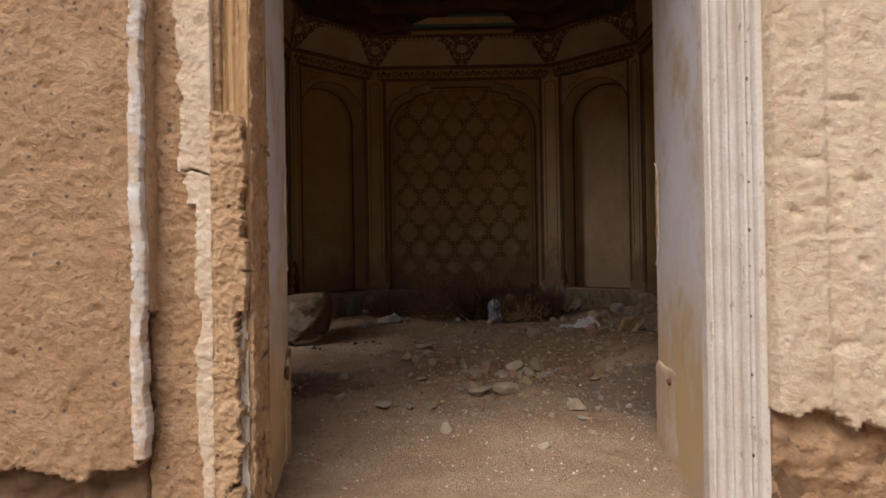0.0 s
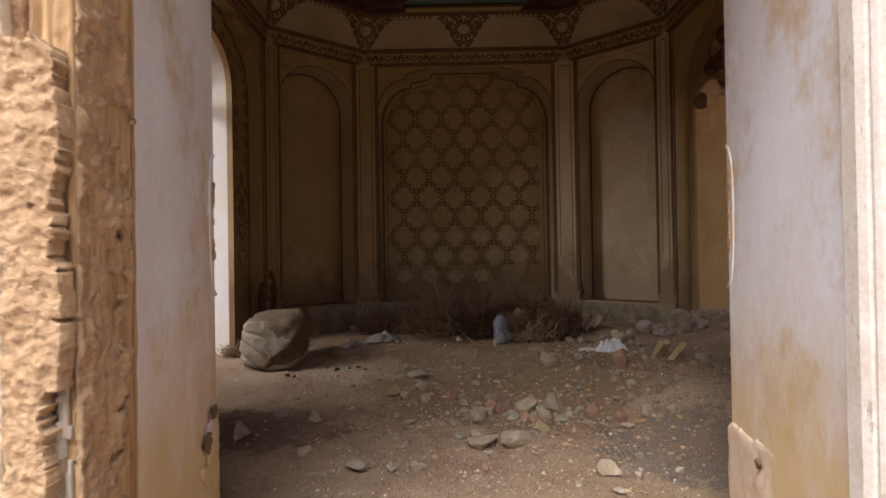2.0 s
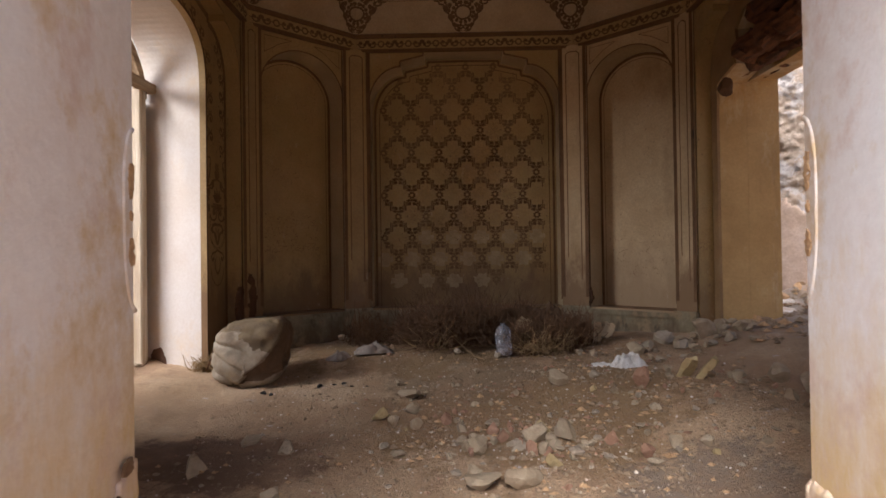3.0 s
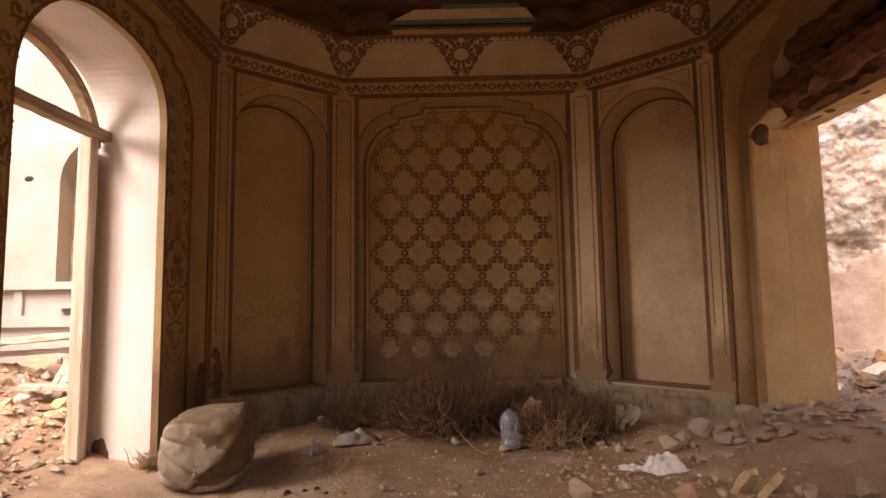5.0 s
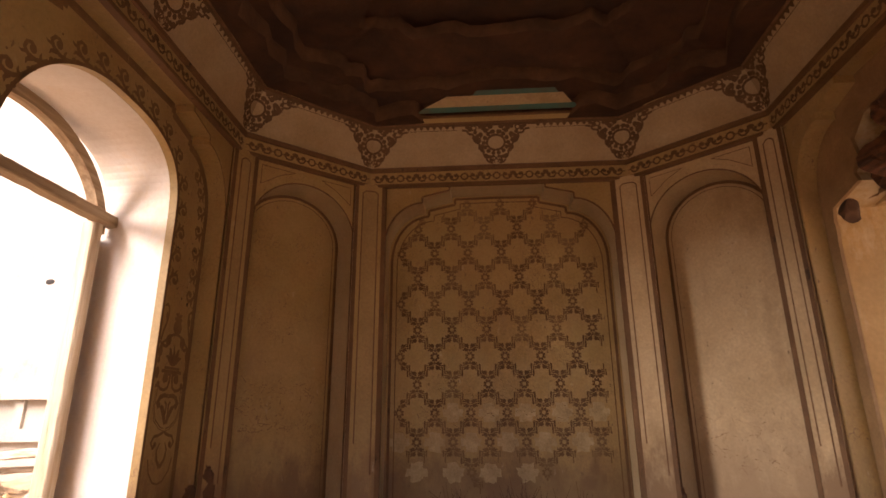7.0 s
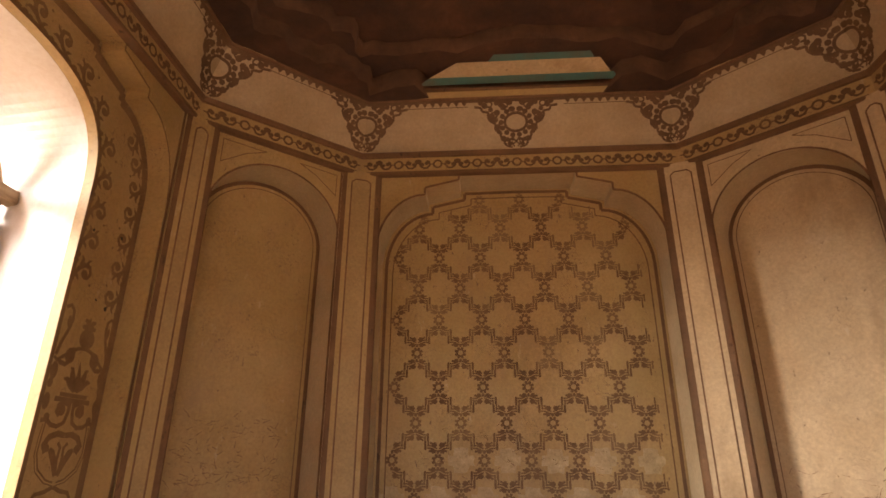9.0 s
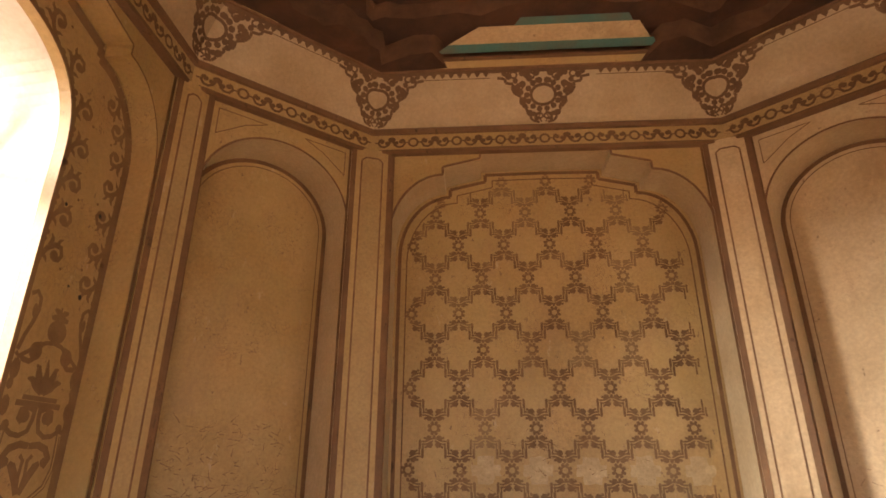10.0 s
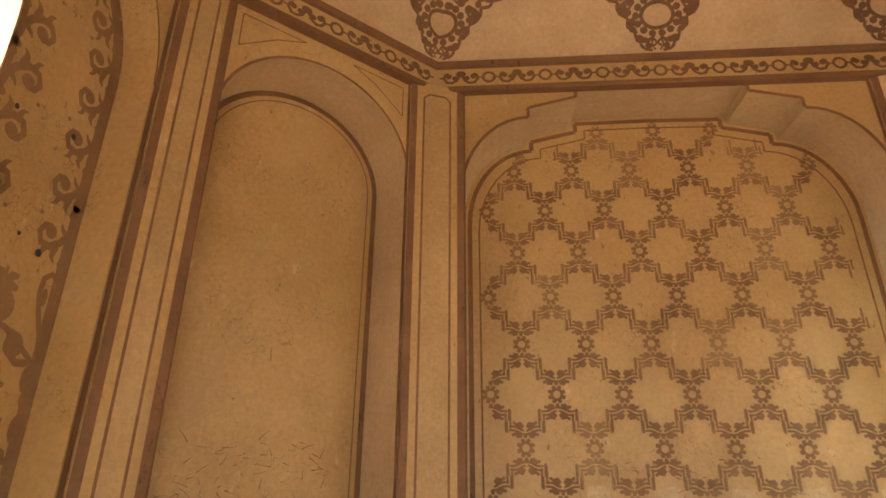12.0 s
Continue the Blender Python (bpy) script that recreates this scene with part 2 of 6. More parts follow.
blotch(M_OCHRE, (0.62, 0.52, 0.36), 1.5, 0.50, 0.62, 0.75, (1, 1, 0.4), 1.0)
blotch(M_OCHRE, (0.34, 0.20, 0.09), 4.5, 0.58, 0.70, 0.6, (1.6, 1.6, 0.25), 6.0)
M_MUD = mat("straw_mud_render", (0.63, 0.395, 0.215), (0.53, 0.315, 0.155), (0.70, 0.47, 0.28), 6.0, 0.95, 1.0, 40, speck=(17, 0.10, (0.24, 0.17, 0.12)), fine=0.35, depth=0.05)
blotch(M_MUD, (0.40, 0.235, 0.125), 15.0, 0.60, 0.66, 0.5, (1, 1, 1.5), 3.0)
blotch(M_MUD, (0.70, 0.50, 0.33), 13.0, 0.60, 0.68, 0.45, (1, 1, 1.5), 8.0)
M_CREAM = mat("cream_mud_plaster", (0.74, 0.58, 0.41), (0.66, 0.49, 0.32), (0.78, 0.65, 0.50), 4.0, 0.9, 0.6, 26, fine=0.5, depth=0.06)
blotch(M_CREAM, (0.45, 0.28, 0.14), 11.0, 0.64, 0.69, 0.7, (0.8, 0.8, 2.6), 3.0, 0.65)
crackle(M_CREAM, 14, (0.42, 0.26, 0.13), 0.55, 0.62)
M_MUDDARK = mat("raw_mud", (0.27, 0.165, 0.085), (0.16, 0.09, 0.045), (0.34, 0.22, 0.12), 5.0, 0.97, 1.0, 35)
M_CLOD = mat("tan_mud_clods", (0.64, 0.42, 0.23), (0.50, 0.305, 0.155), (0.71, 0.505, 0.31), 14.0, 0.97, 0.8, 55, fine=0.5, depth=0.03)
M_RUIN = mat("weathered_grey_mud_brick", (0.44, 0.355, 0.28), (0.34, 0.25, 0.18), (0.50, 0.43, 0.375), 3.0, 0.95, 1.0, 22, fine=0.6, depth=0.06)
blotch(M_RUIN, (0.46, 0.42, 0.40), 3.2, 0.50, 0.56, 0.8, (1, 1, 1), 5.0)
blotch(M_RUIN, (0.29, 0.22, 0.165), 9.0, 0.60, 0.66, 0.5, (1, 1, 0.8), 2.0)
M_PINK = mat("pinkish_mud_plaster", (0.47, 0.355, 0.285), (0.39, 0.28, 0.20), (0.53, 0.43, 0.365), 2.0, 0.92, 0.6, 30, fine=0.4)
blotch(M_PINK, (0.25, 0.155, 0.09), 4.0, 0.58, 0.68, 0.6, (1, 1, 0.3), 4.0)
M_GYPSUM = mat("crumbling_white_gypsum", (0.78, 0.73, 0.68), (0.60, 0.47, 0.34), (0.82, 0.80, 0.78), 9.0, 0.9, 0.7, 60)
blotch(M_GYPSUM, (0.60, 0.42, 0.26), 13.0, 0.52, 0.58, 0.8, (1, 1, 0.7), 3.0)
M_LIP = mat("broken_mud_edge", (0.12, 0.058, 0.029), (0.06, 0.028, 0.014), (0.18, 0.095, 0.05), 3.0, 0.95, 0.8, 25)
M_CEIL = mat("sooty_brown_mud", (0.078, 0.031, 0.014), (0.034, 0.014, 0.008), (0.115, 0.052, 0.026), 2.4, 0.95, 0.7, 18)
M_EARTH = mat("dusty_earth", (0.520, 0.371, 0.234), (0.400, 0.259, 0.145), (0.620, 0.475, 0.340), 1.6, 0.97, 0.9, 60, depth=0.045, speck=(55, 0.15, (0.460, 0.348, 0.238)), fine=0.5)
patch_of_soil(M_EARTH, (0.75, 5.6), (1.15, 1.0), (0.270, 0.169, 0.081))
patch_of_soil(M_EARTH, (0.3, 6.4), (0.8, 0.7), (0.270, 0.193, 0.119))
# unseen ground before the door, darkened to cut light bounced indoors
patch_of_soil(M_EARTH, (0.2, -2.0), (6.0, 3.2), (0.25, 0.18, 0.115))
patch_of_soil(M_EARTH, (-1.3, 4.75), (0.75, 0.42), (0.170, 0.094, 0.055))
patch_of_soil(M_EARTH, (1.5, 4.3), (0.5, 0.45), (0.22, 0.17, 0.13))
patch_of_soil(M_EARTH, (4.4, 7.6), (2.2, 2.0), (0.42, 0.345, 0.285))
patch_of_soil(M_EARTH, (-3.9, 7.2), (1.9, 1.7), (0.34, 0.215, 0.13))
patch_of_soil(M_EARTH, (0.2, 7.2), (1.9, 0.75), (0.250, 0.155, 0.072))
blotch(M_EARTH, (0.66, 0.60, 0.56), 7.0, 0.63, 0.68, 0.7, (1, 1, 1), 4.0)
blotch(M_EARTH, (0.36, 0.225, 0.13), 1.5, 0.48, 0.60, 0.65, (1, 1, 1), 21.0)
blotch(M_EARTH, (0.27, 0.16, 0.09), 12.0, 0.58, 0.66, 0.5, (1, 1, 1), 13.0)
blotch(M_EARTH, (0.21, 0.14, 0.085), 4.0, 0.60, 0.72, 0.7, (1, 1, 1), 11.0)
M_WOOD = rays_of_grain("weathered_post_timber", (0.66, 0.43, 0.20), (0.42, 0.235, 0.10), 2)
blotch(M_WOOD, (0.13, 0.065, 0.033), 30.0, 0.56, 0.62, 0.75, (1.8, 1.8, 0.05), 3.0)
blotch(M_WOOD, (0.62, 0.45, 0.27), 9.0, 0.56, 0.66, 0.6, (1.5, 1.5, 0.12), 8.0)
M_WOODY = rays_of_grain("old_beam_timber", (0.20, 0.08, 0.035), (0.05, 0.022, 0.012), 1)
M_WOODX = rays_of_grain("grey_plank_timber", (0.50, 0.42, 0.33), (0.30, 0.23, 0.16), 0)
M_PAINTWOOD = mat("flaking_white_painted_wood", (0.69, 0.625, 0.55), (0.61, 0.515, 0.42), (0.73, 0.68, 0.63), 5.0, 0.8, 0.4, 70, fine=0.4)
blotch(M_PAINTWOOD, (0.58, 0.44, 0.31), 5.0, 0.54, 0.66, 0.65, (1.5, 1.5, 0.22), 9.0)
blotch(M_PAINTWOOD, (0.30, 0.20, 0.12), 20.0, 0.60, 0.66, 0.8, (1.2, 1.2, 0.4), 3.0)
# darker brown plaster for the broken inner plane of the east wall
M_BROWNED = mat("browned_plaster", (0.338, 0.213, 0.099), (0.226, 0.131, 0.059), (0.432, 0.291, 0.150), 3.0, 0.8, 0.3, 45)
M_GRAVEL = mat("earthy_gravel", (0.360, 0.259, 0.166), (0.220, 0.146, 0.085), (0.520, 0.404, 0.281), 14, 0.95, 0.6, 60)
M_WOODT = rays_of_grain("grey_brown_transom_timber", (0.44, 0.32, 0.20), (0.25, 0.16, 0.085), 1)
# bleached timber, lightened further for the outdoor light on the window posts
M_POST = rays_of_grain("bleached_and_lit_timber", (0.72, 0.63, 0.50), (0.50, 0.38, 0.25), 2)
M_BRIGHT = mat("limewashed_court_wall", (0.42, 0.395, 0.355), (0.36, 0.315, 0.265), None, 1.2, 0.9, 0.2, 40)
blotch(M_BRIGHT, (0.36, 0.27, 0.17), 3.0, 0.56, 0.66, 0.6, (1, 1, 0.6), 2.0)
M_SOCLE = damp(mat("grey_green_plinth_paint", (0.29, 0.25, 0.165), (0.20, 0.16, 0.095), (0.36, 0.315, 0.215), 5.0, 0.85, 0.5, 50, fine=0.5), (0.13, 0.085, 0.048), 0.3, 0.75, 0.9)
blotch(M_SOCLE, (0.30, 0.21, 0.12), 4.0, 0.53, 0.60, 0.8, (1, 1, 0.8), 3.0)
blotch(M_SOCLE, (0.06, 0.04, 0.025), 6.0, 0.56, 0.66, 0.8, (1, 1, 0.5), 8.0)
M_TEAL = mat("teal_paint", (0.06, 0.16, 0.145), (0.10, 0.12, 0.09), None, 4, 0.7, 0.1, 60)
M_STONE = mat("pale_limestone", (0.46, 0.365, 0.25), (0.34, 0.255, 0.165), (0.53, 0.44, 0.33), 11, 0.92, 0.8, 50)
M_STONEY = mat("yellow_limestone", (0.50, 0.385, 0.20), (0.38, 0.275, 0.13), (0.57, 0.46, 0.28), 11, 0.92, 0.8, 50)
M_BRICK = mat("broken_red_brick", (0.40, 0.235, 0.155), (0.31, 0.17, 0.105), (0.47, 0.32, 0.235), 12, 0.93, 0.8, 50)
M_GREY = mat("grey_stone", (0.42, 0.345, 0.26), (0.32, 0.25, 0.18), (0.50, 0.43, 0.345), 12, 0.92, 0.8, 50)
M_COAL = mat("charred_wood", (0.03, 0.025, 0.022), (0.015, 0.012, 0.01), None, 20, 0.9, 0.8, 60)
M_TWIG = mat("dry_thorn_twigs", (0.17, 0.09, 0.042), (0.09, 0.046, 0.022), (0.30, 0.175, 0.085), 6, 0.9, 0.1, 40)
M_STRAW = mat("dry_straw", (0.36, 0.245, 0.12), (0.24, 0.155, 0.07), None, 8, 0.9, 0.1, 40)
M_SACK = mat("dirty_woven_sack", (0.34, 0.28, 0.205), (0.21, 0.15, 0.092), (0.44, 0.385, 0.315), 7.5, 0.7, 0.5, 160, fine=0.5)
blotch(M_SACK, (0.32, 0.235, 0.14), 5.0, 0.55, 0.64, 0.7, (1, 1, 1.4), 2.0)
M_SACKTOP = mat("dust_browned_sacking", (0.20, 0.14, 0.072), (0.11, 0.07, 0.035), (0.29, 0.22, 0.13), 9.0, 0.8, 0.35, 160, fine=0.4)
M_SACKIN = mat("brown_sack_lining", (0.14, 0.08, 0.042), (0.10, 0.058, 0.03), None, 6, 0.9, 0.4, 60)
M_PAPER = mat("crumpled_white_film", (0.72, 0.70, 0.68), (0.55, 0.50, 0.46), None, 14, 0.35, 0.3, 60)
M_PALECARD = mat("sun_bleached_card", (0.46, 0.36, 0.23), (0.32, 0.23, 0.13), None, 7, 0.9, 0.2, 50)
M_CARD = mat("old_cardboard", (0.40, 0.29, 0.17), (0.28, 0.19, 0.11), None, 7, 0.9, 0.2, 50)
M_CLOTH = mat("grey_rag", (0.30, 0.25, 0.215), (0.17, 0.13, 0.10), None, 9, 0.9, 0.3, 80)
M_BOTTLE = bpy.data.materials.new("clear_pet_plastic")
M_BOTTLE.use_nodes = True
_b = M_BOTTLE.node_tree.nodes["Principled BSDF"]
_b.inputs["Base Color"].default_value, _b.inputs["Roughness"].default_value = (0.50, 0.49, 0.54, 1), 0.16
_b.inputs["Transmission Weight"].default_value, _b.inputs["IOR"].default_value = 0.7, 1.3

# ---- building tools ----


def obj(name, bm, material, parent=None, label="", smooth=False):
    me = bpy.data.meshes.new(name)
    bm.normal_update()
    bm.to_mesh(me)
    bm.free()
    for mm in (material if isinstance(material, (list, tuple)) else [material]):
        me.materials.append(mm)
    if smooth:
        for p in me.polygons:
            p.use_smooth = True
    ob = new(name, me)
    if parent is not None:
        ob.parent = parent
    if label:
        ob["label"] = label
    return ob


part = obj


class Face:
    """A wall's own axes: u along it, v up, w outward (away from the room), from the corner a towards the corner b."""

    def __init__(self, a, b):
        self.a = Vector((a[0], a[1], 0))
        d = Vector((b[0] - a[0], b[1] - a[1], 0))
        self.length = d.length
        self.u = d.normalized()
        self.n = Vector((-self.u.y, self.u.x, 0))

    def at(self, u, v, w):
        return self.a + self.u * u + self.n * w + Vector((0, 0, v))


def prism(bm, face, outer, holes, w0, w1, backs=None):
    """A slab from w0 to w1 with holes cut through; backs: the holes' outlines at w1 where they splay."""
    from mathutils.geometry import tessellate_polygon
    for w, hs in ((w0, holes), (w1, backs or holes)):
        loops = [[Vector((p[0], p[1], 0)) for p in lp] for lp in [outer, *hs]]
        flat = [p for lp in loops for p in lp]
        vs = [bm.verts.new(face.at(p.x, p.y, w)) for p in flat]
        for tri in tessellate_polygon(loops):
            bm.faces.new([vs[i] for i in tri])
    for k, lp in enumerate([outer, *holes]):
        back = lp if k == 0 or backs is None else backs[k - 1]
        f = [bm.verts.new(face.at(p[0], p[1], w0)) for p in lp]
        g = [bm.verts.new(face.at(p[0], p[1], w1)) for p in back]
        for i in range(len(lp)):
            j = (i + 1) % len(lp)
            bm.faces.new((f[i], f[j], g[j], g[i]))
    bmesh.ops.recalc_face_normals(bm, faces=bm.faces)


def rect(u0, u1, v0, v1):
    return [(u0, v0), (u1, v0), (u1, v1), (u0, v1)]


def arch(u0, u1, v0, spring, rise=None, n=20):
    """An arched outline from the foot."""
    c, r = (u0 + u1) / 2, (u1 - u0) / 2
    h = rise or r
    return [(u0, v0), (u1, v0)] + [(c + r * math.cos(math.pi * i / n), spring + h * math.sin(math.pi * i / n)) for i in range(n + 1)]


def cusped(u0, u1, v0, top, n=10):
    """The stepped and cusped head of the large niches."""
    half = [(0.375 - 0.375 * math.cos(math.pi / 2 * i / n), top - 0.665 + 0.478 * math.sin(math.pi / 2 * i / n)) for i in range(n + 1)]
    half += [(0.375, top - 0.125), (0.645, top - 0.063), (0.645, top - 0.006), ((u1 - u0) / 2, top)]
    left = [(u0 + x, z) for x, z in half]
    right = [(u1 - x, z) for x, z in half[:-1]]
    return [(u0, v0), (u1, v0)] + right + left[::-1]


def box(bm, x0, x1, y0, y1, z0, z1):
    r = bmesh.ops.create_cube(bm, size=1)["verts"]
    for v in r:
        v.co = Vector((x0 + (v.co.x + 0.5) * (x1 - x0), y0 + (v.co.y + 0.5) * (y1 - y0), z0 + (v.co.z + 0.5) * (z1 - z0)))
    return r

class Stencil:
    """Flat painted ornament, laid a hair proud of its ground by a mapping of (u, v) to the world."""

    def __init__(self, put):
        self.put, self.v, self.f, self.k = put, [], [], 0

    def lift(self):
        self.k = (self.k + 1) % 17
        return self.k * 0.00015

    def poly(self, pts):
        k, w = len(self.v), self.lift()
        self.v += [self.put(*p, w) for p in pts]
        self.f.append(tuple(range(k, k + len(pts))))

    def line(self, pts, width, taper=None, closed=False):
        n = len(pts)
        k, h = len(self.v), self.lift()
        for i, (x, y) in enumerate(pts):
            if closed:
                (ax, ay), (bx, by) = pts[i - 1], pts[(i + 1) % n]
            else:
                (ax, ay), (bx, by) = pts[max(i - 1, 0)], pts[min(i + 1, n - 1)]
            dx, dy = bx - ax, by - ay
            d = math.hypot(dx, dy) or 1.0
            w = width / 2 * (taper(i / (n - 1)) if taper else 1.0)
            self.v += [self.put(x - dy / d * w, y + dx / d * w, h), self.put(x + dy / d * w, y - dx / d * w, h)]
        for i in range(n if closed else n - 1):
            a, b = k + 2 * i, k + 2 * ((i + 1) % n)
            self.f.append((a, b, b + 1, a + 1))

    def segments(self, pts, width):
        for p, q in zip(pts, pts[1:]):
            self.line([p, q], width)

    def disc(self, x, y, r, n=10, ry=None):
        self.poly([(x + r * math.cos(2 * math.pi * i / n), y + (ry or r) * math.sin(2 * math.pi * i / n)) for i in range(n)])

    def ring(self, x, y, r, width, n=14):
        self.line([(x + r * math.cos(2 * math.pi * i / n), y + r * math.sin(2 * math.pi * i / n)) for i in range(n)], width, closed=True)

    def curl(self, x, y, r, start, sweep, width, blob=0.5, shrink=0.55):
        """A scroll that starts thin on its outside and ends in a round bud."""
        pts = []
        for i in range(9):
            q = i / 8
            a = start + sweep * q
            rr = r * (1 - shrink * q)
            pts.append((x + rr * math.cos(a), y + rr * math.sin(a)))
        self.line(pts, width, lambda q: 0.45 + 0.9 * q)
        self.disc(pts[-1][0], pts[-1][1], r * blob, 8)

    def made(self, name, material, parent):
        me = bpy.data.meshes.new(name)
        me.from_pydata([tuple(p) for p in self.v], [], self.f)
        me.materials.append(material)
        ob = new(name, me)
        ob.parent = parent
        return ob


def inset(poly, d):
    """The polygon moved inward by d, with mitred corners; corners run clockwise seen from above."""
    out = []
    for i in range(len(poly)):
        a, b, c = [Vector((*poly[j % len(poly)], 0)) for j in (i - 1, i, i + 1)]
        n1, n2 = Face(a, b).n, Face(b, c).n
        m = (n1 + n2).normalized()
        p = b - m * (d / max(m.dot(n1), 0.3))
        out.append((p.x, p.y))
    return out


def ring_band(bm, poly, profile, closed=True):
    """A moulding swept round the room: profile points are (inset, height)."""
    rows = [[bm.verts.new((x, y, z)) for x, y in inset(poly, d)] for d, z in profile]
    n = len(poly)
    for r, q in zip(rows, rows[1:]):
        for i in range(n if closed else n - 1):
            j = (i + 1) % n
            bm.faces.new((r[i], r[j], q[j], q[i]))


def relief(name, face, u0, u1, v0, v1, depth, res, material, keep=None, thick=0.06, parent=None, label=""):
    """A rough coat of render: a fine grid pushed in and out by depth(u, v), ragged where keep(u, v) fails, with a broken edge."""
    nu, nv = max(2, int((u1 - u0) / res)), max(2, int((v1 - v0) / res))
    bm = bmesh.new()
    grid = {}

    def vert(i, j):
        if (i, j) not in grid:
            u, v = u0 + (u1 - u0) * i / nu, v0 + (v1 - v0) * j / nv
            if 0 < i < nu and 0 < j < nv:
                u += res * 0.35 * noise.noise((u * 90, v * 90, 1))
                v += res * 0.35 * noise.noise((u * 90, v * 90, 7))
            grid[i, j] = bm.verts.new(face.at(u, v, depth(u, v)))
        return grid[i, j]

    for i in range(nu):
        for j in range(nv):
            u, v = u0 + (u1 - u0) * (i + 0.5) / nu, v0 + (v1 - v0) * (j + 0.5) / nv
            if keep is None or keep(u, v):
                bm.faces.new((vert(i, j), vert(i + 1, j), vert(i + 1, j + 1), vert(i, j + 1)))
    edges = [e for e in bm.edges if e.is_boundary]
    r = bmesh.ops.extrude_edge_only(bm, edges=edges)
    for g in r["geom"]:
        if isinstance(g, bmesh.types.BMVert):
            g.co -= face.n * thick
    bmesh.ops.recalc_face_normals(bm, faces=bm.faces)
    return obj(name, bm, material, parent, label, smooth=True)


def fbm(u, v, scale, seed=0.0, octaves=4):
    return noise.fractal((u * scale, v * scale, seed), 0.9, 2.1, octaves, noise_basis="PERLIN_ORIGINAL")


def rock(name, size, seed, material, parent=None, flat=0.7, detail=2, sharp=0.35):
    """A broken stone: a ball of facets cut by random planes."""
    rnd = random.Random(seed)
    bm = bmesh.new()
    bmesh.ops.create_icosphere(bm, subdivisions=detail, radius=0.5)
    cuts = [(Vector((rnd.gauss(0, 1), rnd.gauss(0, 1), rnd.gauss(0, 0.8))).normalized(), rnd.uniform(0.19, 0.37)) for _ in range(14)]
    for v in bm.verts:
        for n, d in cuts:
            k = v.co.dot(n) - d
            if k > 0:
                v.co -= n * k
        v.co *= 1 + 0.08 * noise.noise(v.co * 4 + Vector((seed * 3.1, 0, 0))) + 0.06 * noise.noise(v.co * 11 + Vector((0, seed * 1.7, 0)))
    st = (rnd.uniform(0.8, 1.25), rnd.uniform(0.7, 1.0), flat * rnd.uniform(0.8, 1.2))
    for v in bm.verts:
        v.co = Vector((v.co.x * st[0] * size, v.co.y * st[1] * size, v.co.z * st[2] * size))
    low = min(v.co.z for v in bm.verts)
    for v in bm.verts:
        v.co.z -= low
    return obj(name, bm, material, parent)


def tube(bm, pts, r0, r1, sides=4):
    rings = []
    for i, p in enumerate(pts):
        d = (pts[min(i + 1, len(pts) - 1)] - pts[max(i - 1, 0)]).normalized()
        a = d.cross(Vector((0.3, 0.2, 1))).normalized()
        b = d.cross(a)
        r = r0 + (r1 - r0) * i / (len(pts) - 1)
        rings.append([bm.verts.new(p + (a * math.cos(2 * math.pi * k / sides) + b * math.sin(2 * math.pi * k / sides)) * r) for k in range(sides)])
    for r, q in zip(rings, rings[1:]):
        for k in range(sides):
            bm.faces.new((r[k], r[(k + 1) % sides], q[(k + 1) % sides], q[k]))
    bm.faces.new(rings[0][::-1])
    bm.faces.new(rings[-1])


def timber(name, a, b, w, h, material, parent=None, label="", seed=0, wear=0.012, n=14):
    """A squared, worn timber from a to b with uneven edges."""
    a, b = Vector(a), Vector(b)
    d = (b - a).normalized()
    s = d.cross(Vector((0, 0, 1))) if abs(d.z) < 0.9 else d.cross(Vector((0, 1, 0)))
    s.normalize()
    t = s.cross(d)
    bm = bmesh.new()
    rings = []
    for i in range(n + 1):
        c = a.lerp(b, i / n)
        ring = []
        for k, (x, y) in enumerate(((-1, -0.8), (-0.8, -1), (0.8, -1), (1, -0.8), (1, 0.8), (0.8, 1), (-0.8, 1), (-1, 0.8))):
            j = wear * noise.noise((i * 0.7 + seed * 9, k * 1.7, seed))
            ring.append(bm.verts.new(c + s * (x * w / 2 + j) + t * (y * h / 2 + wear * noise.noise((i * 0.7, k * 1.7, seed + 4)))))
        rings.append(ring)
    for r, q in zip(rings, rings[1:]):
        for k in range(8):
            bm.faces.new((r[k], r[(k + 1) % 8], q[(k + 1) % 8], q[k]))
    bm.faces.new(rings[0])
    bm.faces.new(rings[-1])
    bmesh.ops.recalc_face_normals(bm, faces=bm.faces)
    return obj(name, bm, material, parent, label)

# ---- the octagonal room ----
CORNERS = [(-1.908, 4.42), (-1.908, 7.20), (-0.938, 8.066), (1.593, 8.066), (2.563, 7.20), (2.563, 4.42), (1.45, 3.41), (-1.0, 3.41)]
WALL_W, WALL_NW, WALL_N, WALL_NE, WALL_E, WALL_SE, WALL_S, WALL_SW = SIDES = [Face(CORNERS[i], CORNERS[(i + 1) % 8]) for i in range(8)]
PIL = 0.16
SILL, HEAD = 0.64, 3.615
DEEP = 0.305
REACH = [0.10, PIL, PIL, PIL, 0.10, PIL, PIL, PIL]  # how far the corner pilasters lap onto each side

